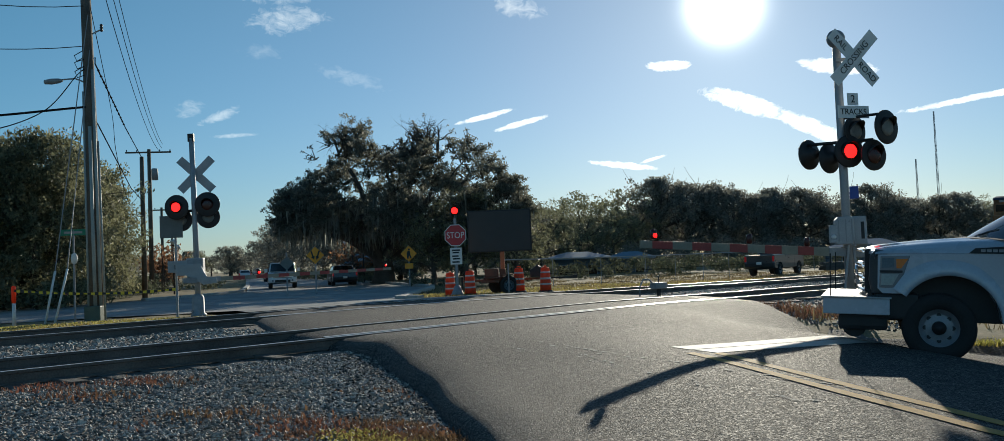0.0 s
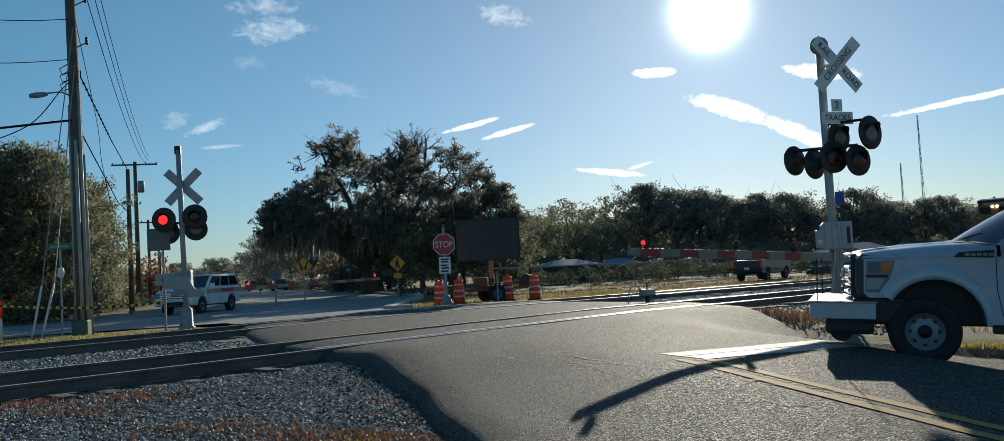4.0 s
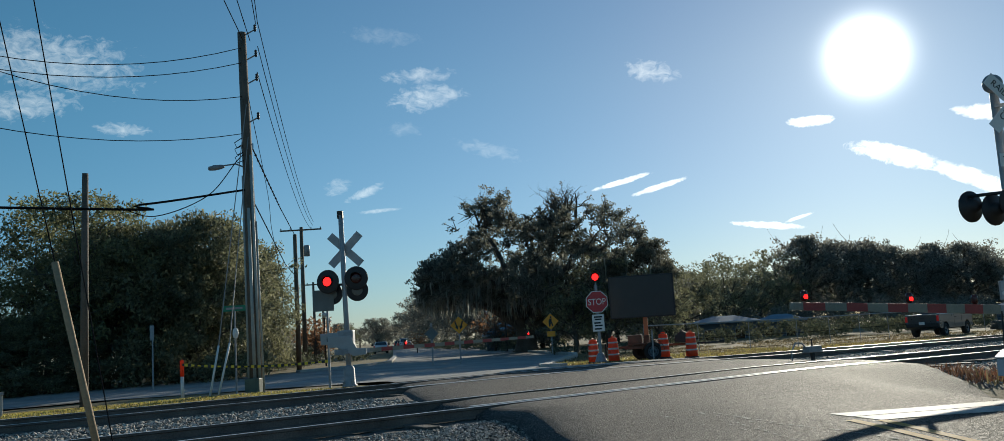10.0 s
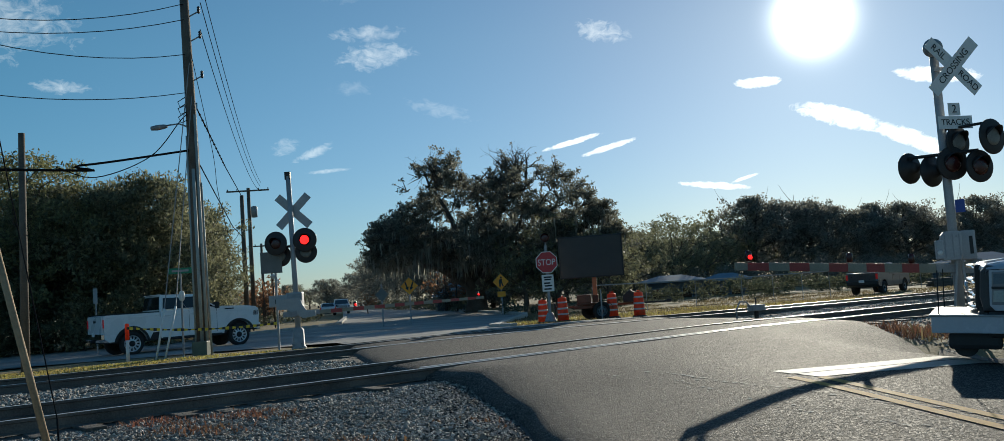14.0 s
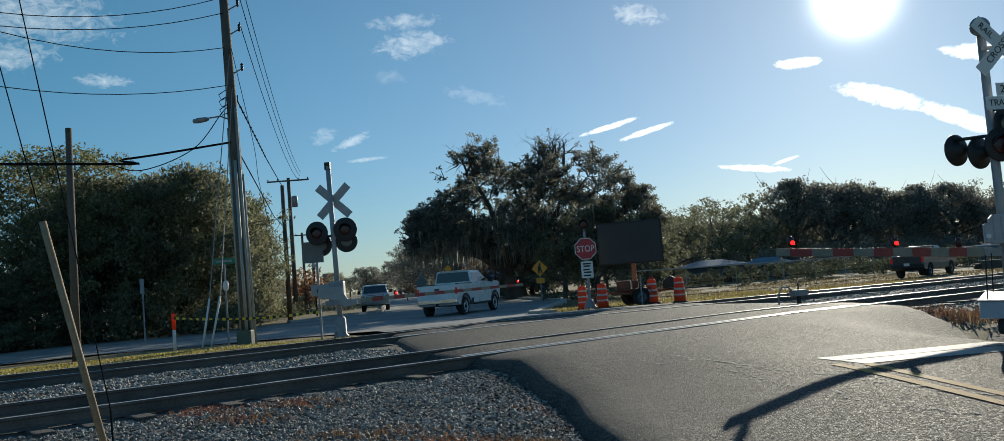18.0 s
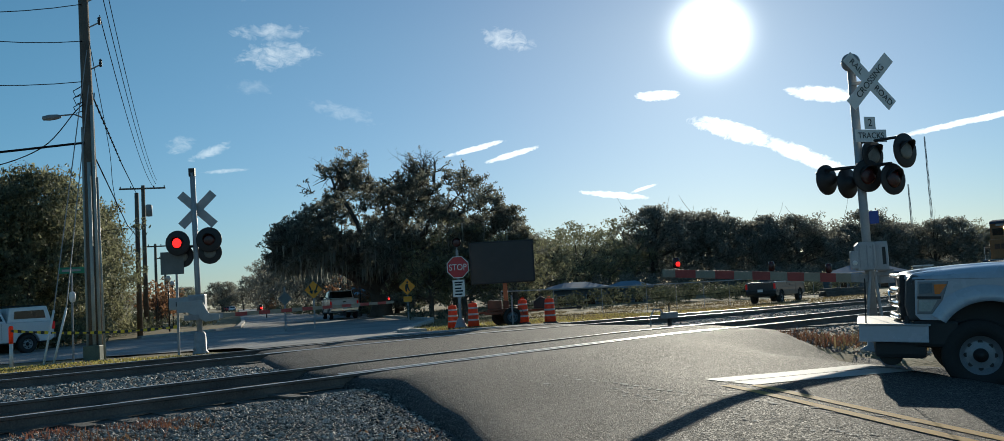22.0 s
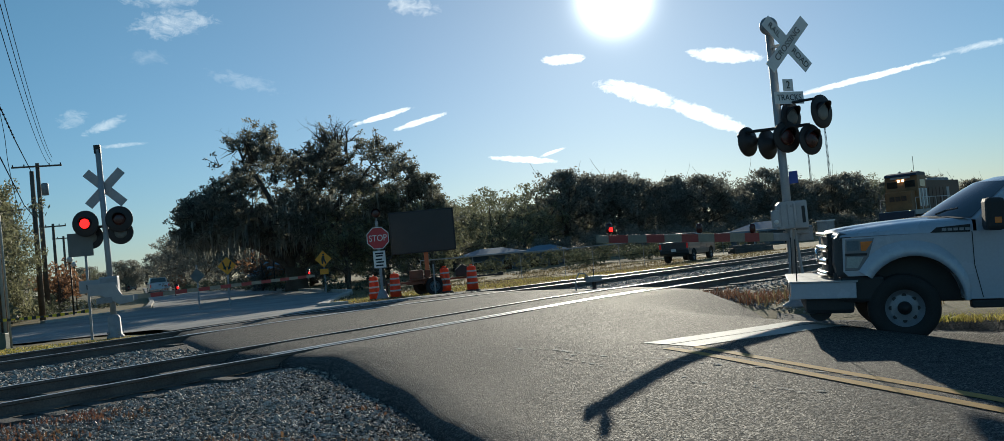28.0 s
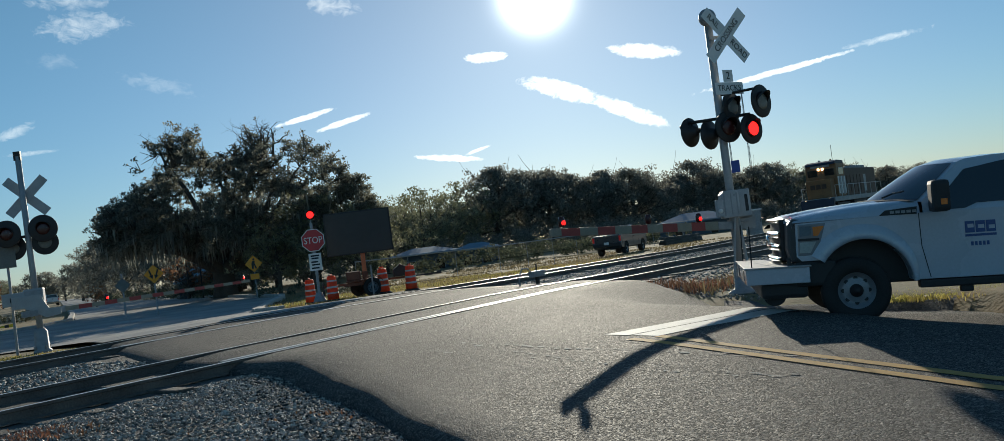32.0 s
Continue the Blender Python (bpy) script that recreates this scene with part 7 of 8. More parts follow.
def tall_pole():
    """The tall timber pole with conduits, street light and wires."""
    x, y = -11.15, 24.95
    z = land_z(x, y)
    p = thing("utility_pole", pose(x, y, z, 0, -0.6, 0), "tall dark timber utility pole with metal conduits and a street light", "utility pole", "utility poles")
    h = 10.85
    part("pole", bm_tube([(0, 0, 0), (0, 0, h * 0.5), (-0.05, 0, h)], [0.19, 0.16, 0.125], 14), M["pole_wood"], p, "", True)
    for dx, dy, top, r in ((0.17, -0.12, 7.0, 0.045), (-0.17, -0.12, 6.4, 0.035), (0.05, -0.20, 5.4, 0.05), (0.24, -0.02, 5.0, 0.03)):
        part("conduit", bm_tube([(dx, dy, 0), (dx * 0.9, dy * 0.95, top * 0.5), (dx * 0.8, dy * 0.85, top)], r, 8), M["conduit"], p, "grey-green metal conduit", True)
    part("cabinet", bm_box(-0.17, 0.27, -0.42, -0.16, 0.0, 0.42, 0.02), M["box_green"], p, "grey-green cabinet at the pole foot")
    # street light
    part("light_arm", bm_tube([(0, -0.05, 6.62), (-0.35, -0.1, 6.78), (-0.75, -0.2, 6.74)], 0.022, 8), M["galv"], p, "curved light arm", True)
    put(part("light_head", bm_lathe([(0.02, -0.24), (0.06, -0.22), (0.085, -0.05), (0.07, 0.14), (0.04, 0.24), (0, 0.25)], 14), M["galv"], p, "street light head", True), pose(-0.90, -0.24, 6.70, 0, 84, 15))
    # stand-off insulators on the road side
    for z0 in (10.75, 9.95, 9.2, 8.0):
        part("standoff", bm_tube([(0.02, 0, z0), (0.34, 0.05, z0 + 0.16)], 0.02, 6), M["galv"], p)
        put(part("insulator", bm_lathe([(0.02, -0.12), (0.05, -0.08), (0.03, -0.05), (0.05, -0.01), (0.03, 0.03), (0.05, 0.07), (0.0, 0.12)], 10), M["black"], p, "dark stacked insulator", True), pose(0.36, 0.05, z0 + 0.22))
    for k, z0 in enumerate((7.55, 7.35, 7.1)):
        part("cable_loop", bm_tube([(-0.12, -0.1, z0), (-0.32, -0.18, z0 - 0.14), (-0.24, -0.2, z0 - 0.32), (-0.06, -0.12, z0 - 0.24)], 0.014, 5), M["wire"], p)
    return p


def glide(pts, n=7):
    """A smooth line through the points."""
    p = [Vector(q) for q in pts]
    p = [p[0] * 2 - p[1]] + p + [p[-1] * 2 - p[-2]]
    out = []
    for k in range(1, len(p) - 2):
        for i in range(n):
            t = i / n
            out.append(0.5 * (p[k] * 2 + (p[k + 1] - p[k - 1]) * t + (p[k - 1] * 2 - p[k] * 5 + p[k + 1] * 4 - p[k + 2]) * t * t + (p[k] * 3 - p[k - 1] - p[k + 1] * 3 + p[k + 2]) * t ** 3))
    return out + [p[-2]]


def wire_runs():
    """Spans of wire hung between the poles."""
    px, py = -11.15, 24.95
    side = thing("power_wires", pose(0, 0, 0), "thin black power wires strung between the poles", "wires", "overhead wires", "stuff")
    # to the left, along the side road
    for z0, slope, curve in ((10.17, -0.391, 0.035), (9.70, -0.345, 0.0305), (8.65, -0.232, 0.037), (7.51, -0.226, 0.027)):
        pts = [(px - 0.13 - U.x * s, py - 0.12 - U.y * s, z0 + slope * s + curve * s * s) for s in np.arange(0, 9.1, 0.75)]
        wire(side, pts + [(px - U.x * 30, py - U.y * 30, pts[-1][2] + (slope + 2 * curve * 9) * 14)], 0.012)
    wire(side, glide([(px - 0.13, py - 0.12, 5.80), (-13.47, 22.78, 5.26), (-15.05, 21.3, 5.10), (-34.0, 3.5, 5.0)]), 0.035, "cable")
    wire(side, glide([(px - 0.1, py - 0.1, 6.9), (-11.44, 24.68, 6.67), (-12.09, 24.07, 5.58), (-13.16, 23.07, 4.95), (-13.9, 22.4, 5.2)]), 0.014, "cable")
    # away along the street
    for o, z, zz in ((0.36, 10.95, 11.2), (0.34, 10.2, 10.9), (0.30, 9.4, 10.6)):
        wire(side, [(px + o, py, z), (-27.2 + o * 3, 70.2, zz)], 0.014, "wire", 0.9)
    wire(side, [(px + 0.1, py, 7.2), (-11.5, 25.95, 7.27), (-16.3, 39.55, 7.6), (-21.9, 55.4, 8.3)], 0.022, "cable")
    wire(side, glide([(-11.0, 24.6, 8.56), (-13.6, 31.9, 6.9), (-14.3, 33.9, 5.6), (-18, 44, 4.6), (-21.9, 55.4, 6.4)]), 0.012)
    wire(side, [(px - 0.1, py, 5.7), (-11.75, 26.6, 5.6), (-17.6, 43.2, 5.25), (-21.9, 55.4, 5.6)], 0.02, "cable")
    # up and over, towards the viewer
    for o, zz in ((0.36, 12.4), (0.30, 11.9), (0.1, 11.2), (-0.1, 10.6)):
        wire(side, [(px + o, py, 10.9 - 0.5 * (o < 0.3)), (px + 15 + 10 * o, py - 46, zz)], 0.014, "wire", 0.5)
    beads = thing("marker_cable", pose(0, 0, 0), "cable with dark spacer beads between the poles", "cable", "overhead wires")
    a, b = Vector((-11.5, 25.95, 7.27)), Vector((-16.3, 39.55, 7.6))
    for k in range(1, 14):
        q = a.lerp(b, k / 14)
        put(part("bead", bm_lathe([(0, -0.05), (0.05, 0), (0, 0.05)], 8), M["black"], beads), Matrix.Translation(q))


def plain_pole(x, y, h, r, label, lean=0.0, arm=0.0, turn=0.0, can=False):
    p = thing("utility_pole", pose(x, y, land_z(x, y), 0, lean, 0), label, "utility pole", "utility poles")
    part("pole", bm_tube([(0, 0, -0.2), (0, 0, h)], [r * 1.15, r * 0.8], 12), M["pole_wood"], p, "", True)
    if arm:
        put(part("crossarm", bm_box(-arm, arm, -0.06, 0.06, -0.06, 0.06, 0.01), M["pole_wood"], p), pose(0, -0.12, h - 0.25, 0, 0, turn))
        for q in (-0.95, -0.5, 0.5, 0.95):
            put(part("insulator", bm_lathe([(0.03, 0), (0.05, 0.06), (0.03, 0.14), (0, 0.16)], 8), M["black"], p), pose(q * arm * math.cos(radians(turn)), -0.12 + q * arm * math.sin(radians(turn)), h - 0.19))
    if can:
        put(part("transformer", bm_lathe([(0.0, -0.45), (0.24, -0.42), (0.25, 0.40), (0.18, 0.48), (0, 0.5)], 16), M["galv"], p, "grey transformer can", True), pose(0.42, 0, h - 2.0))
    return p


def guy_guard(x, y, x1, y1, z1, x2, y2, z2, label, material, r=0.05, group="guy wires"):
    g = thing("guy_wire", pose(0, 0, 0), label, "guy wire", group)
    z = land_z(x, y)
    a, m, b = Vector((x, y, z - 0.05)), Vector((x1, y1, z1)), Vector((x2, y2, z2))
    part("guard", bm_tube([a, a.lerp(m, 0.5), m], r, 8), material, g, "guard sleeve over the wire foot", True)
    part("strand", bm_tube([m, b], 0.014 if y > 12 else 0.006, 5), M["wire"] if material is not M["sign_white"] else M["galv"], g)
    return g


def marker_post(x, y):
    p = thing("marker_post", on_land(x, y), "white marker post with an orange top", "marker post", "orange-topped marker posts")
    part("post", bm_tube([(0, 0, 0), (0, 0, 0.62)], 0.05, 12), M["sign_white"], p, "", True)
    part("sleeve", bm_lathe([(0.055, 0.62), (0.058, 1.04), (0.046, 1.08), (0.0, 1.09)], 14), M["orange"], p, "orange top sleeve", True)
    return p


def caution_tape(a, b):
    t = thing("caution_tape", pose(0, 0, 0), "yellow and black caution tape strung between posts", "tape")
    a, b = Vector(a), Vector(b)
    n = 44
    for k in range(n):
        f0, f1 = k / n, (k + 1) / n
        p, q = (a.lerp(b, f) - Vector((0, 0, 0.10 * 4 * f * (1 - f))) for f in (f0, f1))
        bm = bmesh.new()
        t0 = 0.03 + 0.012 * math.sin(k * 0.9)
        t1 = 0.03 + 0.012 * math.sin((k + 1) * 0.9)
        vs = [bm.verts.new(v) for v in (p - Vector((0, 0, t0)), q - Vector((0, 0, t1)), q + Vector((0.0, 0.004, t1)), p + Vector((0, 0.004, t0)))]
        bm.faces.new(vs)
        part("tape_band", bm, M["tape_yellow"] if k % 2 else M["black"], t)
    return t


def sign_on_post(x, y):
    s = thing("road_sign", on_land(x, y, 8), "plain metal back of a road sign on a thin post", "road sign")
    part("post", bm_box(-0.03, 0.03, -0.02, 0.02, 0, 2.75, 0.004), M["galv"], s)
    put(part("plate", bm_box(-0.30, 0.30, -0.004, 0.004, -0.30, 0.30, 0.003), M["sign_back"], s, "bare metal back"), pose(-0.1, -0.04, 2.45))
    return s


def street_name_sign(x, y):
    s = thing("street_sign", on_land(x, y, 12), "green street name sign on a thin metal post", "street sign")
    part("post", bm_tube([(0, 0, 0), (0, 0, 2.7)], 0.03, 8), M["galv"], s)
    put(part("blade", bm_box(-0.36, 0.36, -0.006, 0.006, -0.09, 0.09, 0.004), M["sign_green"], s, "green name blade"), pose(0, -0.02, 2.62))
    put(part("name_bar", bm_box(-0.25, 0.25, -0.003, 0.003, -0.032, 0.032, 0.0), M["galv"], s, "pale bar of lettering"), pose(0, -0.03, 2.62))
    put(part("lamp_globe", bm_lathe([(0.0, -0.13), (0.09, -0.1), (0.12, 0), (0.09, 0.1), (0, 0.13)], 16), M["sign_white"], s, "small white marker", True), pose(0.02, -0.05, 1.85) @ Matrix.Diagonal((0.8, 0.6, 1.3, 1)))
    return s


def small_post(x, y):
    s = thing("sign_post", on_land(x, y), "thin grey post with a small narrow plate", "sign post")
    part("post", bm_tube([(0, 0, 0), (0, 0, 2.6)], 0.03, 8), M["galv"], s)
    put(part("plate", bm_box(-0.09, 0.09, -0.004, 0.004, -0.3, 0.3, 0.002), M["galv"], s), pose(0, -0.035, 2.35))
    return s


def globe_lamp(x, y, h):
    s = thing("street_lamp", on_land(x, y), "post lamp with a white glass globe", "street lamp", "globe street lamps")
    part("post", bm_tube([(0, 0, 0), (0, 0, h - 0.2)], [0.06, 0.04], 10), M["black"], s, "", True)
    put(part("globe", bm_lathe([(0.05, -0.2), (0.16, -0.12), (0.2, 0.02), (0.15, 0.14), (0, 0.2)], 16), M["sign_white"], s, "white globe", True), pose(0, 0, h))
    put(part("collar", bm_lathe([(0.05, 0), (0.09, 0.03), (0.09, 0.07), (0, 0.08)], 12), M["black"], s), pose(0, 0, h - 0.28))
    return s


def radio_tower(x, y, h, label):
    t = thing("radio_tower", on_land(x, y), label, "tower", "thin towers on the skyline")
    for k in range(3):
        a = 2.094 * k
        part("leg", bm_tube([(0.22 * math.cos(a), 0.22 * math.sin(a), 0), (0.08 * math.cos(a), 0.08 * math.sin(a), h)], 0.035, 5), M["galv"], t)
    n = int(h / 1.2)
    for k in range(n):
        f = k / n
        r0, r1 = 0.22 - 0.14 * f, 0.22 - 0.14 * (k + 1) / n
        a, b = 2.094 * (k % 3), 2.094 * ((k + 1) % 3)
        part("brace", bm_tube([(r0 * math.cos(a), r0 * math.sin(a), h * f), (r1 * math.cos(b), r1 * math.sin(b), h * (k + 1) / n)], 0.03, 4), M["galv"], t)
    return t


def house(x, y, turn, w, dpt, h, roof, label, roof_mat=None):
    """A low house: walls, a hipped roof, windows and a door."""
    hs = thing("house", on_land(x, y, turn) @ Matrix.Translation((0, 0, -0.95)), label, "house", "low houses beyond the tracks")
    part("wall", bm_box(-w / 2, w / 2, 0, dpt, 0, h, 0.02), M["house_wall"], hs, "blue-grey walls")
    bm = bmesh.new()
    a, q = w / 2 + 0.4, w * 0.18
    low = [bm.verts.new(c) for c in ((-a, -0.5, h), (a, -0.5, h), (a, dpt + 0.5, h), (-a, dpt + 0.5, h))]
    lip = [bm.verts.new(v.co + Vector((0, 0, 0.12))) for v in low]
    top = [bm.verts.new((-q, dpt / 2, h + roof)), bm.verts.new((q, dpt / 2, h + roof))]
    bm.faces.new(low[::-1])
    for k in range(4):
        bm.faces.new((low[k], low[(k + 1) % 4], lip[(k + 1) % 4], lip[k]))
    for f in ((lip[0], lip[1], top[1], top[0]), (lip[1], lip[2], top[1]), (lip[2], lip[3], top[0], top[1]), (lip[3], lip[0], top[0])):
        bm.faces.new(f)
    part("roof", bm, roof_mat or M["house_roof"], hs, "low pale blue roof")
    for k in range(2):
        win = part("window", bm_box(-0.4, 0.4, -0.03, 0.03, -0.5, 0.5, 0.01), M["alu"], hs, "framed window")
        put(win, pose(-w * 0.24 + w * 0.48 * k, -0.01, h * 0.58))
        put(part("pane", bm_box(-0.34, 0.34, -0.012, 0.012, -0.44, 0.44, 0.002), M["glass"], win), pose(0, -0.035, 0))
    put(part("door", bm_box(-0.42, 0.42, -0.03, 0.03, 0, 2.0, 0.01), M["house_wall"], hs), pose(0, -0.02, 0.05))
    return hs


def mesh_fence(pts, label):
    f = thing("fence", pose(0, 0, 0), label, "fence")
    for (x0, y0), (x1, y1) in zip(pts, pts[1:]):
        n = max(1, int(math.hypot(x1 - x0, y1 - y0) / 2.6))
        for k in range(n):
            x, y = x0 + (x1 - x0) * k / n, y0 + (y1 - y0) * k / n
            part("post", bm_tube([(x, y, land_z(x, y)), (x, y, land_z(x, y) + 1.54)], 0.018, 6), M["galv"], f)
        for z in (0.15, 0.75, 1.5):
            part("rail", bm_tube([(x0, y0, land_z(x0, y0) + z), (x1, y1, land_z(x1, y1) + z)], 0.03 if z > 1 else 0.012, 5), M["alu"] if z > 1 else M["wire"], f)
    return f


def switch_stand(x, y):
    s = thing("hose_stand", pose(x, y, land_z(x, y), 0, 0, 30), "small track-side greaser box with a curved hose", "track device")
    part("hose", bm_tube([(-0.55, 0, 0.0), (-0.55, 0, 0.42), (-0.42, 0, 0.62), (-0.22, 0, 0.60), (-0.05, 0, 0.42)], 0.02, 8), M["galv"], s, "curved grey hose", True)
    part("box", bm_box(-0.12, 0.28, -0.12, 0.12, 0.36, 0.52, 0.02), M["galv"], s, "grey box")
    part("leg", bm_box(0.03, 0.11, -0.04, 0.04, -0.05, 0.36, 0.006), M["black"], s)
    part("handle", bm_tube([(0.08, 0, 0.52), (0.08, 0, 0.70)], 0.02, 6), M["black"], s)
    return s


def tie_pile(x, y, turn):
    """Old sleepers thrown on a heap beside the track."""
    t = thing("sleeper_pile", on_land(x, y, turn), "low heap of dark old railway sleepers beside the track", "timber pile")
    rng = random.Random(77)
    me = bpy.data.meshes.new("sleeper")
    bm = bm_box(-1.25, 1.25, -0.115, 0.115, -0.09, 0.09, 0.012)
    bm.to_mesh(me)
    bm.free()
    me.materials.append(M["tie"])
    for layer, n in ((0, 5), (1, 4), (2, 2)):
        for k in range(n):
            ob = new("sleeper", me)
            ob.parent = t
            ob.matrix_basis = pose(rng.uniform(-0.25, 0.25), (k - n / 2) * 0.27, 0.09 + 0.185 * layer, 0, rng.uniform(-1, 1), rng.uniform(-6, 6))
    return t


def relay_cabinet(x, y):
    c = thing("relay_cabinet", on_land(x, y, 25), "pale grey metal relay cabinet beside the tracks", "cabinet")
    part("body", bm_box(-0.32, 0.32, -0.28, 0.28, 0.12, 1.22, 0.015), M["alu"], c)
    part("cap", bm_box(-0.37, 0.37, -0.33, 0.33, 1.22, 1.29, 0.02), M["sign_white"], c, "pale overhanging cap")
    door = part("door", bm_box(-0.28, 0.28, -0.012, 0.0, -0.48, 0.48, 0.006), M["galv"], c, "grey door")
    put(door, pose(0, -0.28, 0.68))
    put(part("handle", bm_box(-0.015, 0.015, -0.03, 0.0, -0.06, 0.06, 0.004), M["black"], door), pose(0.21, -0.012, 0))
    part("plinth", bm_box(-0.34, 0.34, -0.30, 0.30, -0.1, 0.12, 0.01), M["concrete"], c, "concrete plinth")
    c.scale = (1.2, 1.2, 1.25)
    return c


def parked_pickup(x, y, az):
    """A dark pickup truck parked beyond the far track, its tailgate towards the crossing."""
    sp = dict(w=0.88, r=0.36, sill=0.46, xf=1.60, xr=-1.55, light_z=0.95, tail_z=1.0, gap=0.09, tumble=0.83,
              top=[(2.42, 0.75), (2.40, 1.02), (2.2, 1.12), (1.0, 1.20), (-0.62, 1.20), (-0.63, 1.08), (-0.65, 1.08), (-0.66, 1.22), (-2.42, 1.22), (-2.46, 0.75)],
              cab=[(1.0, 1.17), (0.25, 1.70), (-0.5, 1.72), (-0.64, 1.17)], pillars=[0.7], doors=[0.8, -0.3], handles=[-0.1], bumper=M["trim"])
    car = vehicle("pickup_truck", "dark blue pickup truck parked on the open ground beyond the tracks", "pickup truck", M["navy_paint"], sp)
    part("bed_opening", bm_box(-2.38, -0.72, -0.78, 0.78, 1.221, 1.227), M["trim"], car, "dark open cargo bed")
    part("tailgate", bm_box(-2.475, -2.45, -0.74, 0.74, 0.74, 1.20, 0.01), M["dark_paint"], car, "dark tailgate")
    part("tailgate_handle", bm_box(-2.49, -2.47, -0.12, 0.12, 1.02, 1.09, 0.01), M["trim"], car)
    part("bed_rail", bm_box(-2.44, -0.68, -0.86, -0.78, 1.215, 1.25, 0.01), M["silver_paint"], car, "pale bed rail")
    part("bed_rail", bm_box(-2.44, -0.68, 0.78, 0.86, 1.215, 1.25, 0.01), M["silver_paint"], car, "pale bed rail")
    car.matrix_basis = pose(x, y, land_z(x, y) + 0.01, 0, 0, 90 - az)


def locomotive(s0, d0):
    """The stopped engine on the far track, its nose towards the crossing."""
    p = xy(s0, d0)
    z = drop(s0, d0) + SIDING_Z + 0.003
    loc = thing("locomotive", pose(p.x, p.y, z, 0, 0, TRACK + 180), "grimy orange-yellow diesel engine with a dark brown hood and lit headlights", "locomotive")
    part("frame", bm_box(-16.5, 0.2, -1.45, 1.45, 0.95, 1.35, 0.03), M["loco_grey"], loc, "grey frame and walkway")
    part("pilot", bm_prism([(0.2, 0.15), (0.55, 0.2), (0.45, 1.3), (0.2, 1.3)], -1.4, 1.4, 0.02), M["loco_blue"], loc, "snow plough pilot")
    part("nose", bm_box(-1.9, -0.35, -1.05, 1.05, 1.35, 2.95, 0.08), M["loco_yellow"], loc, "yellow short nose")
    part("cab", bm_prism([(-1.6, 1.35), (-1.5, 3.1), (-1.6, 4.25), (-3.9, 4.25), (-3.9, 1.35)], -1.32, 1.32, 0.06), M["loco_yellow"], loc, "yellow cab")
    part("cab_roof", bm_prism([(-1.35, 4.22), (-1.5, 4.42), (-2.2, 4.55), (-3.9, 4.5), (-4.0, 4.22)], -1.30, 1.30, 0.05), M["loco_blue"], loc, "dark roof")
    for sgn in (1, -1):
        put(part("windscreen", bm_box(-0.02, 0.02, -0.42, 0.42, -0.28, 0.28, 0.02), M["glass"], loc), pose(-1.52, sgn * 0.72, 3.55))
        put(part("ditch_light", bm_lathe([(0, 0), (0.10, 0), (0.10, 0.03), (0, 0.04)], 14), M["lamp_white"], loc, "lit ditch light"), pose(0.28, sgn * 1.0, 1.22, 0, 90, 0))
        put(part("headlight", bm_lathe([(0, 0), (0.11, 0), (0.11, 0.03), (0, 0.04)], 14), M["lamp_white"], loc, "lit headlight"), pose(-1.50, sgn * 0.17, 3.98 - 0.12, 0, 90, 0))
        put(part("side_window", bm_box(-0.7, 0.7, -0.02, 0.02, -0.30, 0.30, 0.02), M["glass"], loc), pose(-2.8, sgn * 1.32, 3.55))
        for k in range(9):
            part("handrail_post", bm_tube([(-0.2 - 1.9 * k, sgn * 1.42, 1.35), (-0.2 - 1.9 * k, sgn * 1.42, 2.35)], 0.02, 5), M["sign_white"], loc)
        part("handrail", bm_tube([(-0.2, sgn * 1.42, 2.35), (-15.6, sgn * 1.42, 2.35)], 0.02, 5), M["sign_white"], loc)
        for k in range(5):
            put(part("side_panel", bm_box(-0.17, 0.17, -0.012, 0.012, -0.75 - 0.1 * (k % 2), 0.75, 0.01), M["sign_white"] if k % 2 == 0 else M["loco_grey"], loc, "streaked pale side panel"), pose(-1.85 - 0.46 * k, sgn * 1.325, 2.35))
        put(part("number_mark", bm_box(-0.006, 0.006, -0.30, 0.30, -0.09, 0.09, 0.01), M["loco_grey"], loc, "pale bar of the number board"), pose(-1.44, sgn * 0.52, 4.11))
        for k in range(7):
            put(part("hood_door", bm_box(-0.42, 0.42, -0.015, 0.015, -0.8, 0.8, 0.01), M["loco_grey"] if k == 6 else M["loco_brown"], loc), pose(-5.0 - 1.1 * k, sgn * 0.965, 2.4))
    part("long_hood", bm_box(-15.6, -3.9, -0.95, 0.95, 1.35, 3.85, 0.06), M["loco_brown"], loc, "dark rusty long hood")
    for k in range(3):
        part("roof_fan", bm_lathe([(0.6, 3.85), (0.6, 4.05), (0.5, 4.12), (0, 4.12)], 20, Matrix.Translation((-10.5 - 1.5 * k, 0, 0))), M["loco_grey"], loc, "round roof fan")
    part("aerial", bm_tube([(-4.4, 0.3, 3.85), (-4.4, 0.3, 6.0)], 0.02, 6), M["wire"], loc, "thin roof aerial")
    part("exhaust", bm_box(-7.2, -6.2, -0.4, 0.4, 3.85, 4.2, 0.05), M["loco_blue"], loc)
    put(part("marker_lamp", bm_lathe([(0, 0), (0.09, 0), (0.09, 0.10), (0.05, 0.16), (0, 0.17)], 12), M["amber"], loc, "amber roof beacon", True), pose(-2.4, 0.7, 4.52))
    put(part("horn", bm_lathe([(0.02, 0), (0.03, 0.3), (0.10, 0.42), (0, 0.42)], 10), M["loco_grey"], loc), pose(-3.2, -0.4, 4.62, 0, 90, 0))
    part("number_box", bm_box(-1.62, -1.46, -0.75, 0.75, 4.02, 4.2, 0.02), M["loco_grey"], loc, "number box")
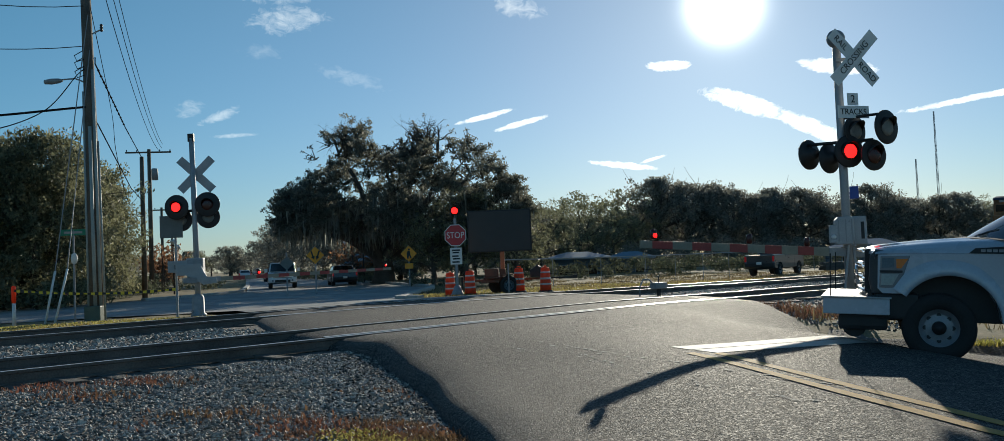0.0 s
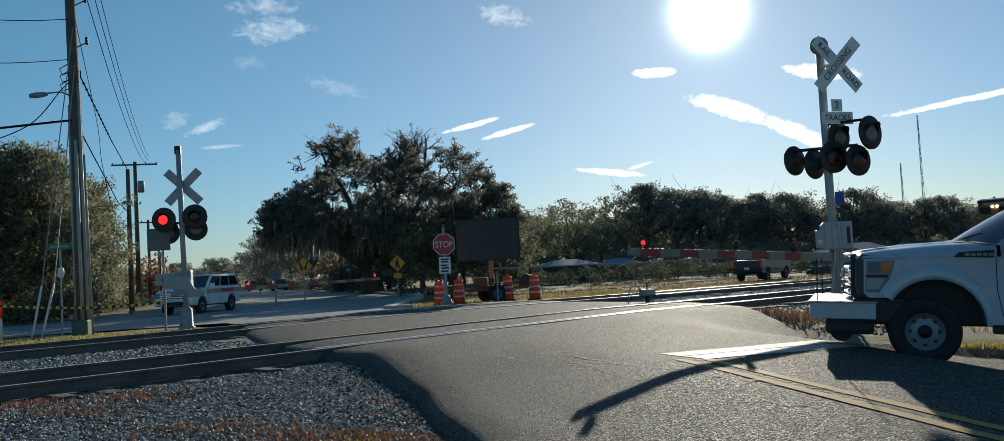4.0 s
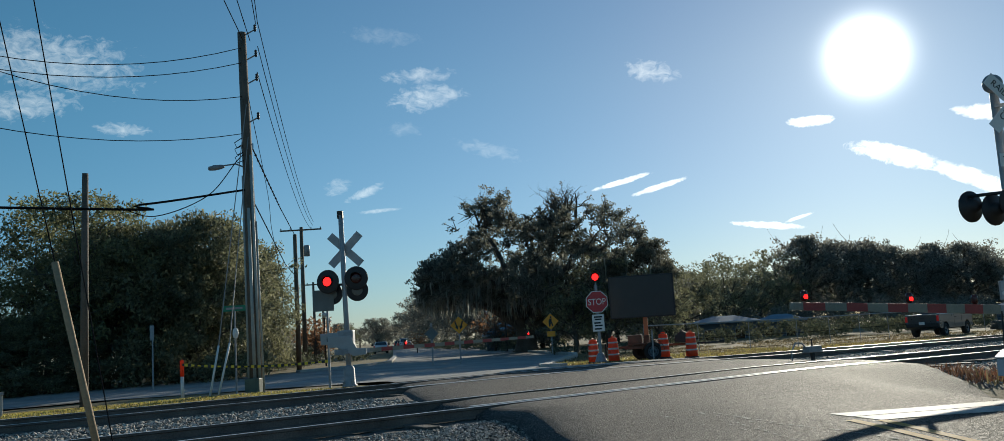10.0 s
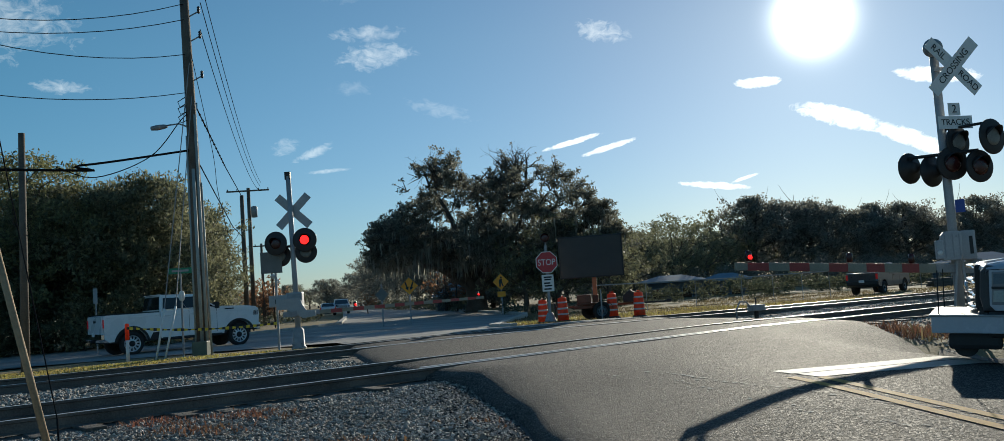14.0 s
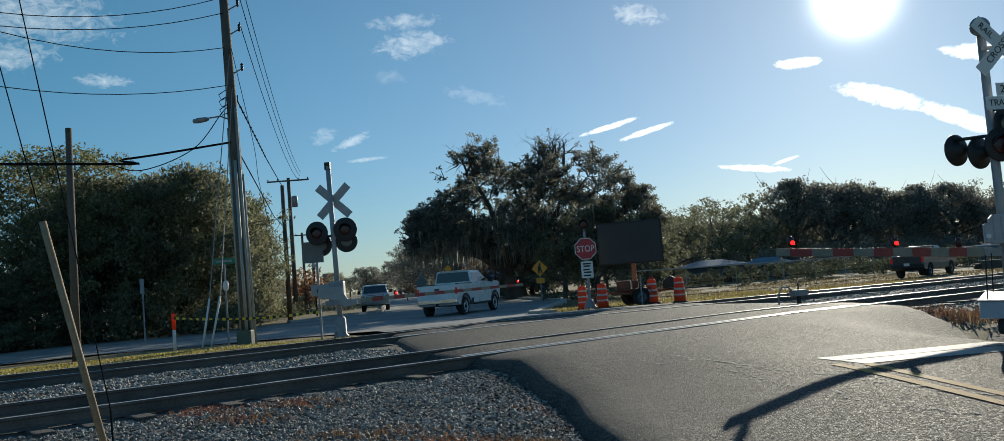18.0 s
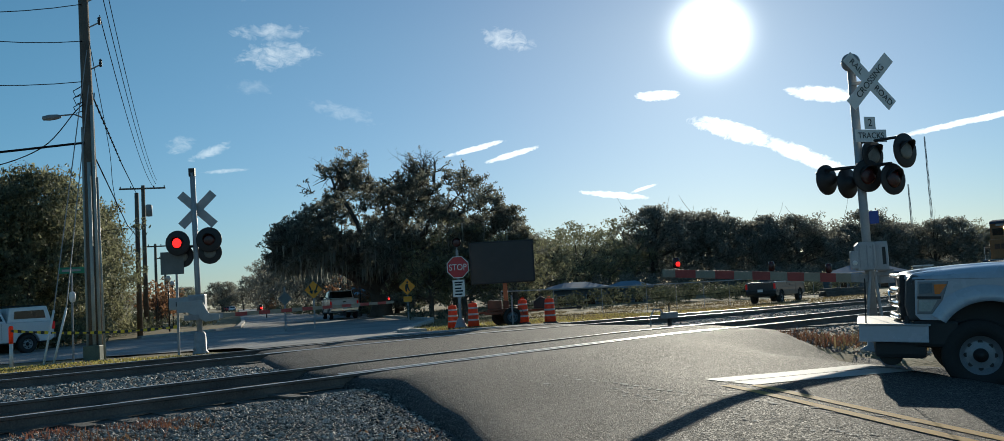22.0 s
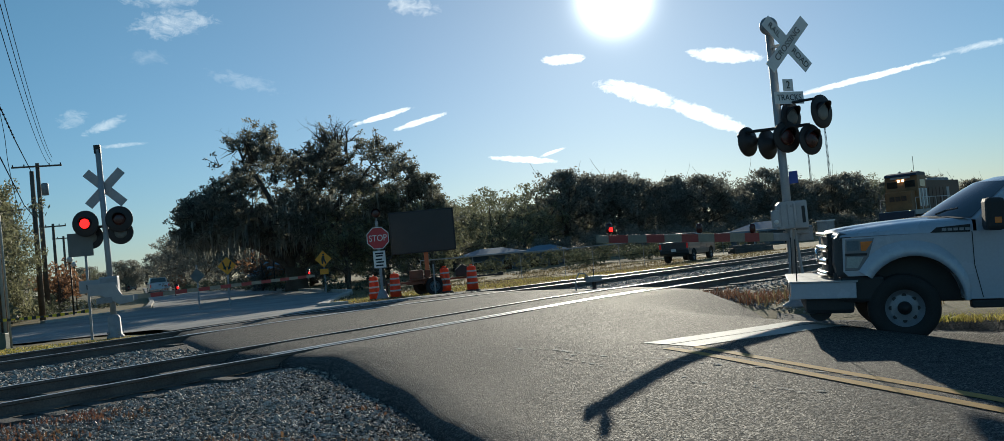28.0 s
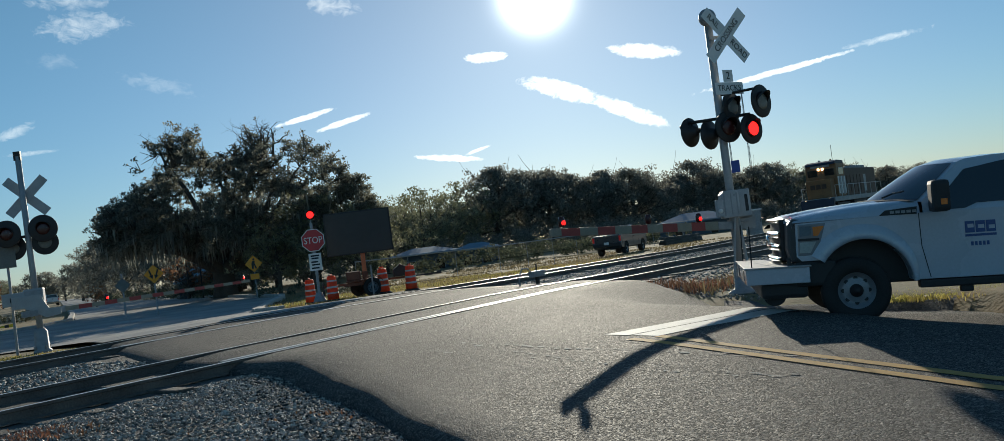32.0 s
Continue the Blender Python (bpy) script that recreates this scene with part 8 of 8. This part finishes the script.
    for k in range(3):
        put(part("nose_mark", bm_box(-0.006, 0.006, -0.2, 0.2, -0.2, 0.2, 0.02), M["loco_brown"], loc, "dark company mark as plain blocks"), pose(-0.34, -0.48 + 0.48 * k, 2.35))
    for bx in (-3.0, -13.0):
        part("bogie", bm_box(bx - 1.9, bx + 1.9, -1.25, 1.25, 0.35, 0.85, 0.05), M["trim"], loc, "dark bogie frame")
        for q in (-1.4, 0.0, 1.4):
            for sgn in (1, -1):
                put(part("wheel", bm_lathe([(0, -0.06), (0.5, -0.06), (0.5, 0.04), (0.53, 0.05), (0.53, 0.07), (0, 0.07)], 20), M["rail"], loc), pose(bx + q, sgn * 0.76, 0.5, 90, 0, 0))
    part("fuel_tank", bm_box(-10.2, -6.0, -1.3, 1.3, 0.3, 0.95, 0.08), M["trim"], loc, "dark fuel tank")


def kerb_run(pts, label):
    k = thing("kerb", pose(0, 0, 0), label, "kerb", kind="structure")
    for (x0, y0), (x1, y1) in zip(pts, pts[1:]):
        ln, yaw = math.hypot(x1 - x0, y1 - y0), math.degrees(math.atan2(y1 - y0, x1 - x0))
        b = part("kerb_stone", bm_box(0, ln - 0.01, -0.16, 0.16, -0.2, 0.13, 0.03), M["concrete"], k)
        put(b, pose(x0, y0, road_z(x0, y0) + 0.01, 0, 0, yaw))
    return k


right_kerb = [road_point(d, b) for d, b in ((80, 4.45), (60, 4.5), (45, 4.7), (36, 5.1), (29, 5.4), (27, 4.55), (24.6, 3.5), (21, 2.2), (18.6, 1.3), (17.3, 0.95), (16.4, 0.85), (15.6, 1.05), (14.9, 1.35))]
kerb_run([(p.x, p.y) for p in right_kerb], "pale concrete kerb curving round the street corner")
left_kerb = [road_point(d, b) for d, b in ((35.6, -10.0), (36.6, -8.4), (38.4, -6.5), (41, -5.1), (55, -4.7), (80, -4.6))]
kerb_run([(p.x, p.y) for p in left_kerb], "pale concrete kerb along the street")

stop_sign(-1.60, 33.7)
message_board(0.06, 34.6)
for bx, by in ((-1.95, 35.2), (-1.12, 33.6), (0.72, 33.9), (1.68, 33.2)):
    traffic_barrel(bx, by)
diamond_sign(-9.7, 47.3, 2.12, 0.46, "arrows", "yellow diamond warning sign with two dark arrows", 6)
diamond_sign(-5.6, 55.0, 2.12, 0.50, "walker", "yellow diamond warning sign with a walking pictogram", 0)
tall_pole()
wire_runs()
plain_pole(-15.05, 22.6, 6.45, 0.105, "short bare timber utility pole", 0.6)
plain_pole(-27.2, 70.2, 11.2, 0.17, "timber utility pole with a crossarm and transformer", 0.0, 1.7, 10, True)
plain_pole(-21.9, 55.4, 8.7, 0.15, "timber utility pole beside the street")
plain_pole(-31.9, 85, 7.7, 0.14, "distant timber utility pole with a crossarm", 0.0, 1.1, 10)
plain_pole(-38.3, 105, 7.7, 0.14, "distant timber utility pole with a crossarm", 0.0, 1.1, 10)
guy_guard(-4.9, 7.75, -5.42, 7.67, 2.02, -7.70, 7.32, 12.3, "guy wire with a long tan guard sleeve", M["fresh_wood"], 0.034)
guy_guard(-4.75, 7.6, -4.78, 7.62, 0.2, -6.96, 7.34, 12.85, "thin bare steel guy wire", M["wire"], 0.009)
guy_guard(-11.75, 23.25, -11.5, 23.35, 1.25, -11.18, 24.85, 8.4, "guy wire with a white guard sleeve", M["sign_white"], 0.03)
guy_guard(-11.55, 23.35, -11.25, 23.5, 1.30, -11.15, 24.85, 7.4, "guy wire with a white guard sleeve", M["sign_white"], 0.03)
marker_post(-13.05, 24.2)
marker_post(-13.9, 17.6)
caution_tape((-13.05, 24.15, 0.78), (-8.75, 24.4, 0.63))
sign_on_post(-8.72, 24.4)
back = thing("warning_sign", on_land(-10.95, 46.2, 10), "bare grey back of a diamond road sign on a post", "warning sign")
part("post", bm_box(-0.04, 0.04, -0.03, 0.03, 0, 2.3, 0.006), M["galv"], back)
put(part("plate", bm_prism([(0, -0.36), (0.36, 0), (0, 0.36), (-0.36, 0)], -0.004, 0.004), M["sign_back"], back, "bare metal back"), pose(0, -0.04, 1.75))
street_name_sign(-12.45, 26.4)
small_post(-19.6, 34.0)
for gx, gy in ((-22.5, 62.0), (-26.5, 74.0), (-11.0, 72.0), (-14.6, 84.0)):
    globe_lamp(gx, gy, 3.6)
radio_tower(65.5, 135.0, 21.0, "thin lattice radio tower on the skyline")
radio_tower(62.9, 136.1, 14.0, "thin lattice mast with a small aerial")
house(6.2, 74.0, -4, 5.0, 4.5, 2.2, 0.6, "low shed with a pale blue roof beyond the fence")
house(10.6, 75.0, -10, 3.4, 4.5, 2.1, 0.6, "low shed with a pale blue roof beyond the fence")
house(-12.0, 80.0, 8, 4.0, 4.0, 2.3, 1.2, "small shed with a bright pale blue roof behind the oak", M["pale_roof"])
house(33.0, 82.0, -24, 7.0, 6.0, 2.2, 0.9, "low house with a pale roof among the trees")
mesh_fence([(0.0, 44.5), (8.0, 50.0), (16.0, 57.5), (30.0, 72.0)], "dark wire fence with steel posts beyond the tracks")
switch_stand(4.1, 23.3)
locomotive(68.6, 13.4)
tie_pile(22.8, 60.5, -14)
relay_cabinet(25.0, 53.5)
parked_pickup(16.25, 53.6, 37)
bx = thing("utility_box", on_land(-15.4, 19.0, 45), "low grey concrete utility box", "utility box")
part("body", bm_box(-0.5, 0.5, -0.35, 0.35, 0, 0.5, 0.02), M["concrete"], bx)
part("lid", bm_box(-0.52, 0.52, -0.37, 0.37, 0.5, 0.56, 0.01), M["galv"], bx)

def hedge(pts, h, seed, material, label, per=330):
    rng = random.Random(seed)
    hd = thing("hedge", pose(0, 0, 0), label, "hedge", "bushes beyond the tracks")
    cs, rs = [], []
    for (x0, y0), (x1, y1) in zip(pts, pts[1:]):
        n = int(math.hypot(x1 - x0, y1 - y0) / 0.7)
        for k in range(n):
            x, y = x0 + (x1 - x0) * k / n + rng.uniform(-0.7, 0.7), y0 + (y1 - y0) * k / n + rng.uniform(-0.7, 0.7)
            cs.append((x, y, land_z(x, y) + h * rng.uniform(0.15, 0.75))), rs.append(h * rng.uniform(0.3, 0.55))
    leaf_cloud("foliage", cs, rs, per, 0.10, seed, material, hd, 0.8, 0.1)
    return hd


hedge([(0.5, 62.0), (9.0, 64.0), (18.0, 68.0), (30.0, 75.0)], 1.35, 61, M["hedge_leaf"], "dark unclipped bushes along the fence")
hedge([(-6.0, 54.6), (-3.5, 56.0), (-1.0, 57.0)], 1.0, 62, M["hedge_leaf"], "low dark bushes under the oak")
hedge([(-45.0, 23.0), (-33.0, 32.5), (-26.0, 36.5), (-20.5, 39.6), (-18.6, 43.5)], 2.1, 63, M["pale_leaf"], "tangled roadside undergrowth below the wood")

hedge([(10.0, 90.0), (25.0, 93.0), (45.0, 98.0), (75.0, 108.0)], 2.6, 65, M["hazed_leaf"], "dull green bushes below the far tree line")
hedge([(-13.0, 78.0), (-6.0, 77.0), (0.5, 80.0), (6.0, 84.0), (14.0, 86.0)], 2.2, 64, M["hazed_leaf"], "dull green bushes behind the oak")

hedge([(-23.2, 56.0), (-25.6, 64.0), (-31.0, 80.0), (-40.0, 106.0), (-52.0, 140.0)], 1.5, 66, M["hedge_leaf"], "dark clipped shrubs along the street", 200)
hedge([(-8.6, 66.0), (-11.8, 76.0), (-17.2, 92.0), (-26.5, 118.0), (-37.5, 150.0)], 1.3, 67, M["hedge_leaf"], "dark clipped shrubs along the street", 200)
hedge([(-26.2, 69.5), (-23.6, 71.0), (-24.2, 77.0)], 1.0, 69, M["hedge_leaf"], "dark clipped hedge at the street corner", 260)
hedge([(1.5, 68.0), (9.0, 69.5), (18.0, 72.0), (27.0, 78.0)], 1.55, 68, M["hedge_leaf"], "dark hedge before the low houses")

# grass, weeds, ties
blades("verge_grass", 72000, in_track(-26, 2.0, 9.8, 20.0), M["grass"], "short green and yellow verge grass", 0.015, 0.055, 41, 0.013)
blades("verge_grass", 16000, in_track(4.0, 30, 10.0, 22.0, (0.4, -0.15, 3)), M["grass"], "short patchy verge grass", 0.04, 0.12, 42)
blades("dry_grass", 9000, in_track(6, 34, -9.0, -2.6, (0.5, -0.1, 5)), M["dry_grass"], "dry brown grass beside the tracks", 0.08, 0.3, 43)
blades("dry_grass", 24000, in_track(5, 46, 10.4, 30.0, (0.3, -0.3, 6)), M["dry_grass"], "dry yellow-brown grass on the open ground", 0.03, 0.12, 49, 0.02)
blades("weeds", 1500, in_track(-13, 1, -6.0, -2.6, (1.4, 0.3, 8)), M["weed_red"], "low reddish weeds in the ballast", 0.02, 0.07, 44)
blades("weeds", 1700, in_track(-9, 0.5, -9.5, -5.0, (0.8, 0.2, 12)), M["dry_grass"], "low dry weeds at the road edge", 0.012, 0.045, 45, 0.012)


def spots(points, r):
    """Loose round patches about the points."""
    def where(rng):
        x, y = points[rng.integers(len(points))]
        x, y = x + rng.normal(0, r), y + rng.normal(0, r * 0.7)
        s, d = sd(x, y)
        a, b = road_ab(x, y)
        if edge_b(d, LEFT_EDGE) - 0.1 < b < edge_b(d, RIGHT_EDGE) + 0.1:
            return None
        return x, y, land_z(x, y) - (0.055 if d < -3.4 and s > 3 else 0.0)
    return where


blades("weeds", 2600, spots([(-0.6, 7.8), (-0.3, 7.4), (-1.0, 7.7), (-0.8, 7.2), (0.0, 6.8), (-0.4, 7.0), (-1.5, 7.4)], 0.19), M["weed_red"], "low reddish weeds in the ballast", 0.012, 0.045, 51, 0.012)
blades("weeds", 1500, spots([(-4.05, 10.3), (-4.3, 9.4), (-5.0, 10.0), (-1.6, 7.9), (-0.9, 7.5), (-0.3, 7.3), (-2.6, 8.4)], 0.28), M["weed_red"], "low reddish weeds in the ballast", 0.02, 0.07, 46, 0.010)
blades("verge_grass", 9000, spots([(7.4, 12.7), (8.1, 12.5), (8.8, 12.3), (9.6, 11.9), (10.6, 11.5), (11.6, 11.1), (9.3, 12.6), (10.2, 12.3)], 0.40), M["grass"], "short patchy verge grass", 0.02, 0.08, 50, 0.009)
blades("weeds", 2200, spots([(-1.1, 7.3), (-0.9, 7.05), (-0.45, 6.95), (-0.2, 6.7), (-0.15, 7.0)], 0.15), M["grass"], "small bright green weeds in the ballast", 0.012, 0.045, 47, 0.013)
blades("dry_grass", 1000, spots([(6.0, 17.0), (5.6, 17.6), (6.1, 18.4), (6.6, 18.0), (5.9, 19.2), (7.2, 17.4), (8.2, 17.2)], 0.36), M["weed_red"], "dry reddish weeds beside the road", 0.05, 0.26, 48, 0.010)
build_ties()


# ---------- what moves ----------
def level(x, y, az, z=None):
    """A vehicle's pose on the road, its heading az in degrees clockwise from +y."""
    return pose(x, y, road_z(x, y) - 0.01 if z is None else z, 0, 0, 90 - az)


def lamp_rows(spans, on, off, base):
    """Rows that push a bulb up to its lens within the given spans of seconds and draw it back outside them."""
    rows, last = [(0.0, base @ Matrix.Translation(on if spans and spans[0][0] <= 0 else off))], 0.0
    for a, b in spans:
        for t, place in ((a - 0.034, off), (a, on), (b, on), (b + 0.034, off)):
            if 0 < t < 32 and t > last + 0.02:
                rows.append((t, base @ Matrix.Translation(place)))
                last = t
    rows.append((32.0, rows[-1][1]))
    return rows


LIT = dict(
    left_a=[(0, 0.2), (1.25, 1.75), (2.4, 3.2), (3.9, 4.5), (5.75, 6.25), (6.75, 7.25), (8.75, 9.1), (9.95, 10.7), (11.4, 13.7), (14.3, 14.9), (15.75, 16.3), (17.4, 17.7), (18.75, 19.3), (20.3, 22.2), (23.4, 24.2), (24.8, 25.7), (26.3, 26.8), (27.4, 28.0), (29.2, 29.8), (30.8, 31.4)],
    left_b=[(0.3, 0.8), (1.85, 2.2), (3.3, 3.8), (4.6, 5.2), (6.35, 6.65), (7.8, 8.5), (9.15, 9.55), (14.0, 14.2), (15.2, 15.65), (16.7, 17.3), (18.3, 18.65), (19.8, 20.2), (22.8, 23.2), (24.3, 24.7), (28.1, 28.9), (29.9, 30.75), (31.45, 31.85)],
)
LIT["right_a"] = [(0, 0.3), (1.3, 1.6), (2.4, 2.7), (5.8, 6.5), (13.0, 13.6), (20.3, 21.4), (22.4, 22.7), (23.8, 25.3), (29.25, 29.65)]
LIT["right_b"] = [(0.4, 0.9), (1.85, 2.2), (3.2, 3.6), (25.8, 26.7), (28.4, 29.15), (30.15, 30.7), (31.7, 32.1)]
LIT["beacon"] = [(0, 0.6), (3.3, 3.9), (5.2, 5.7), (6.3, 6.7), (8.5, 8.9), (9.5, 10.1), (10.7, 11.2), (11.8, 13.6), (15.8, 16.4), (21.4, 21.7), (25.8, 26.7), (28.5, 29.1), (30.0, 30.4), (30.8, 32.1)]
for _k in ("right_arm0", "left_arm0"):
    LIT[_k] = [(0, 32.1)]
LIT["right_arm1"], LIT["left_arm1"] = [(5.5, 13.6), (15.4, 21.6)], [(0, 32.1)]
LIT["right_arm2"] = [(28.3, 32.1)]


def drive(car, rows):
    """Key a vehicle along its rows (seconds, x, y, heading) and roll its wheels over the way that it covers."""
    walk(car, [(t, level(x, y, az)) for t, x, y, az in rows])
    times = [r[0] for r in rows]
    way = [0.0]
    for a, b in zip(rows, rows[1:]):
        way.append(way[-1] + math.hypot(b[1] - a[1], b[2] - a[2]))
    for w in [o for o in car.children if o.name.startswith("wheel")]:
        base = w.matrix_basis.copy()
        foot, r = base.translation.copy(), base.translation.z
        base.translation = (0, 0, 0)
        steps = [(0.0, 0.0)]
        for t in np.arange(0.0, 23.0, 1 / 15):
            if abs(np.interp(t, times, way) / r - steps[-1][1]) > 0.35:
                steps.append((float(t), float(np.interp(t, times, way)) / r))
        steps.append((32.0, steps[-1][1] + 0.1))
        walk(w, [(t, Matrix.Translation(foot) @ Matrix.Rotation(a, 4, "Y") @ base) for t, a in steps])


def motions():
    for name, bulb, on, off in BULBS:
        base = bulb.matrix_basis.copy()
        base.translation = (0, 0, 0)
        vec = [v if isinstance(v, tuple) else (0, 0, v) for v in (on, off)]
        walk(bulb, lamp_rows(LIT.get(name, []), vec[0], vec[1], base))
    drive(WHITE_PICKUP, (
        (0, -46.0, 4.5, 47), (9.0, -36.0, 13.7, 47), (11.0, -22.65, 26.3, 46.5), (12.0, -19.5, 29.3, 46), (13.0, -17.3, 31.1, 44.5), (13.5, -16.55, 31.95, 45), (14.5, -15.0, 34.1, 43),
        (15.5, -13.7, 35.7, 37), (16.0, -12.8, 36.7, 34), (16.5, -11.6, 38.3, 29), (17.0, -10.35, 39.8, 24), (17.5, -9.15, 41.5, 18.5), (18.0, -8.4, 43.8, 11), (18.5, -8.15, 47.0, 4), (19.0, -8.15, 50.7, -2), (19.5, -8.35, 54.2, -8), (20.0, -8.85, 57.3, -12), (21.0, -10.2, 63.0, -14.5), (22.0, -12.2, 69.2, -17), (22.5, -13.7, 71.7, -24), (23.5, -15.6, 76.0, -28), (24.5, -18.2, 80.2, -28), (25.5, -20.8, 85.0, -26), (26.4, -23.4, 91.0, -22), (28.6, -32.6, 118.0, -19), (30.0, -40.0, 141.0, -19), (31.0, -45.8, 158.0, -19), (32.0, -51.5, 175.0, -19)))
    drive(SUV, (
        (0, -15.7, 64.6, 166), (1.0, -14.95, 61.0, 166), (2.0, -14.3, 57.0, 168), (2.5, -14.0, 54.0, 173), (3.0, -13.7, 50.6, 177), (3.5, -13.7, 46.9, 184), (4.5, -14.9, 41.2, 197), (5.5, -17.8, 36.9, 211), (6.0, -20.4, 34.8, 222), (6.5, -23.4, 30.6, 227), (8.0, -38.0, 14.5, 227), (10.0, -60.0, -6.0, 227), (32.0, -66.0, -12.0, 227)))
    drive(CAPPED, (
        (0, -60.0, 220.0, 163), (9.0, -44.0, 165.0, 163), (13.0, -34.5, 122.0, 163), (16.0, -24.5, 85.0, 163), (18.0, -18.2, 62.2, 164), (19.0, -16.3, 54.1, 167), (19.5, -15.75, 50.7, 170), (20.0, -15.5, 47.0, 174), (20.5, -15.6, 43.5, 181), (21.0, -16.5, 40.4, 190), (21.5, -18.1, 37.8, 202), (22.0, -20.5, 35.2, 216), (22.5, -24.6, 30.4, 227), (24.0, -42.0, 12.0, 227), (32.0, -72.0, -16.0, 227)))
    walk(DARK_CAR, [(t, level(x, y, az)) for t, x, y, az in (
        (0, -11.8, 66.5, -16), (2.0, -18.0, 88.0, -17), (6.0, -36.0, 140.0, -18), (12.0, -58.0, 205.0, -18), (32.0, -110.0, 360.0, -18))])
    walk(RED_CAR, [(t, level(x, y, az)) for t, x, y, az in ((0, -26.0, 102.0, -18), (6.0, -36.5, 138.0, -18), (13.0, -52.0, 185.0, -18), (32.0, -100.0, 330.0, -18))])
    walk(PALE_CAR, [(t, level(x, y, az)) for t, x, y, az in ((0, -40.0, 140.0, -18), (9.0, -33.5, 113.0, -18), (12.0, -31.0, 103.0, -18), (13.0, -30.6, 101.5, -18), (16.0, -36.0, 120.0, -18), (20.0, -60.0, 205.0, -18), (32.0, -90.0, 300.0, -18))])


motions()
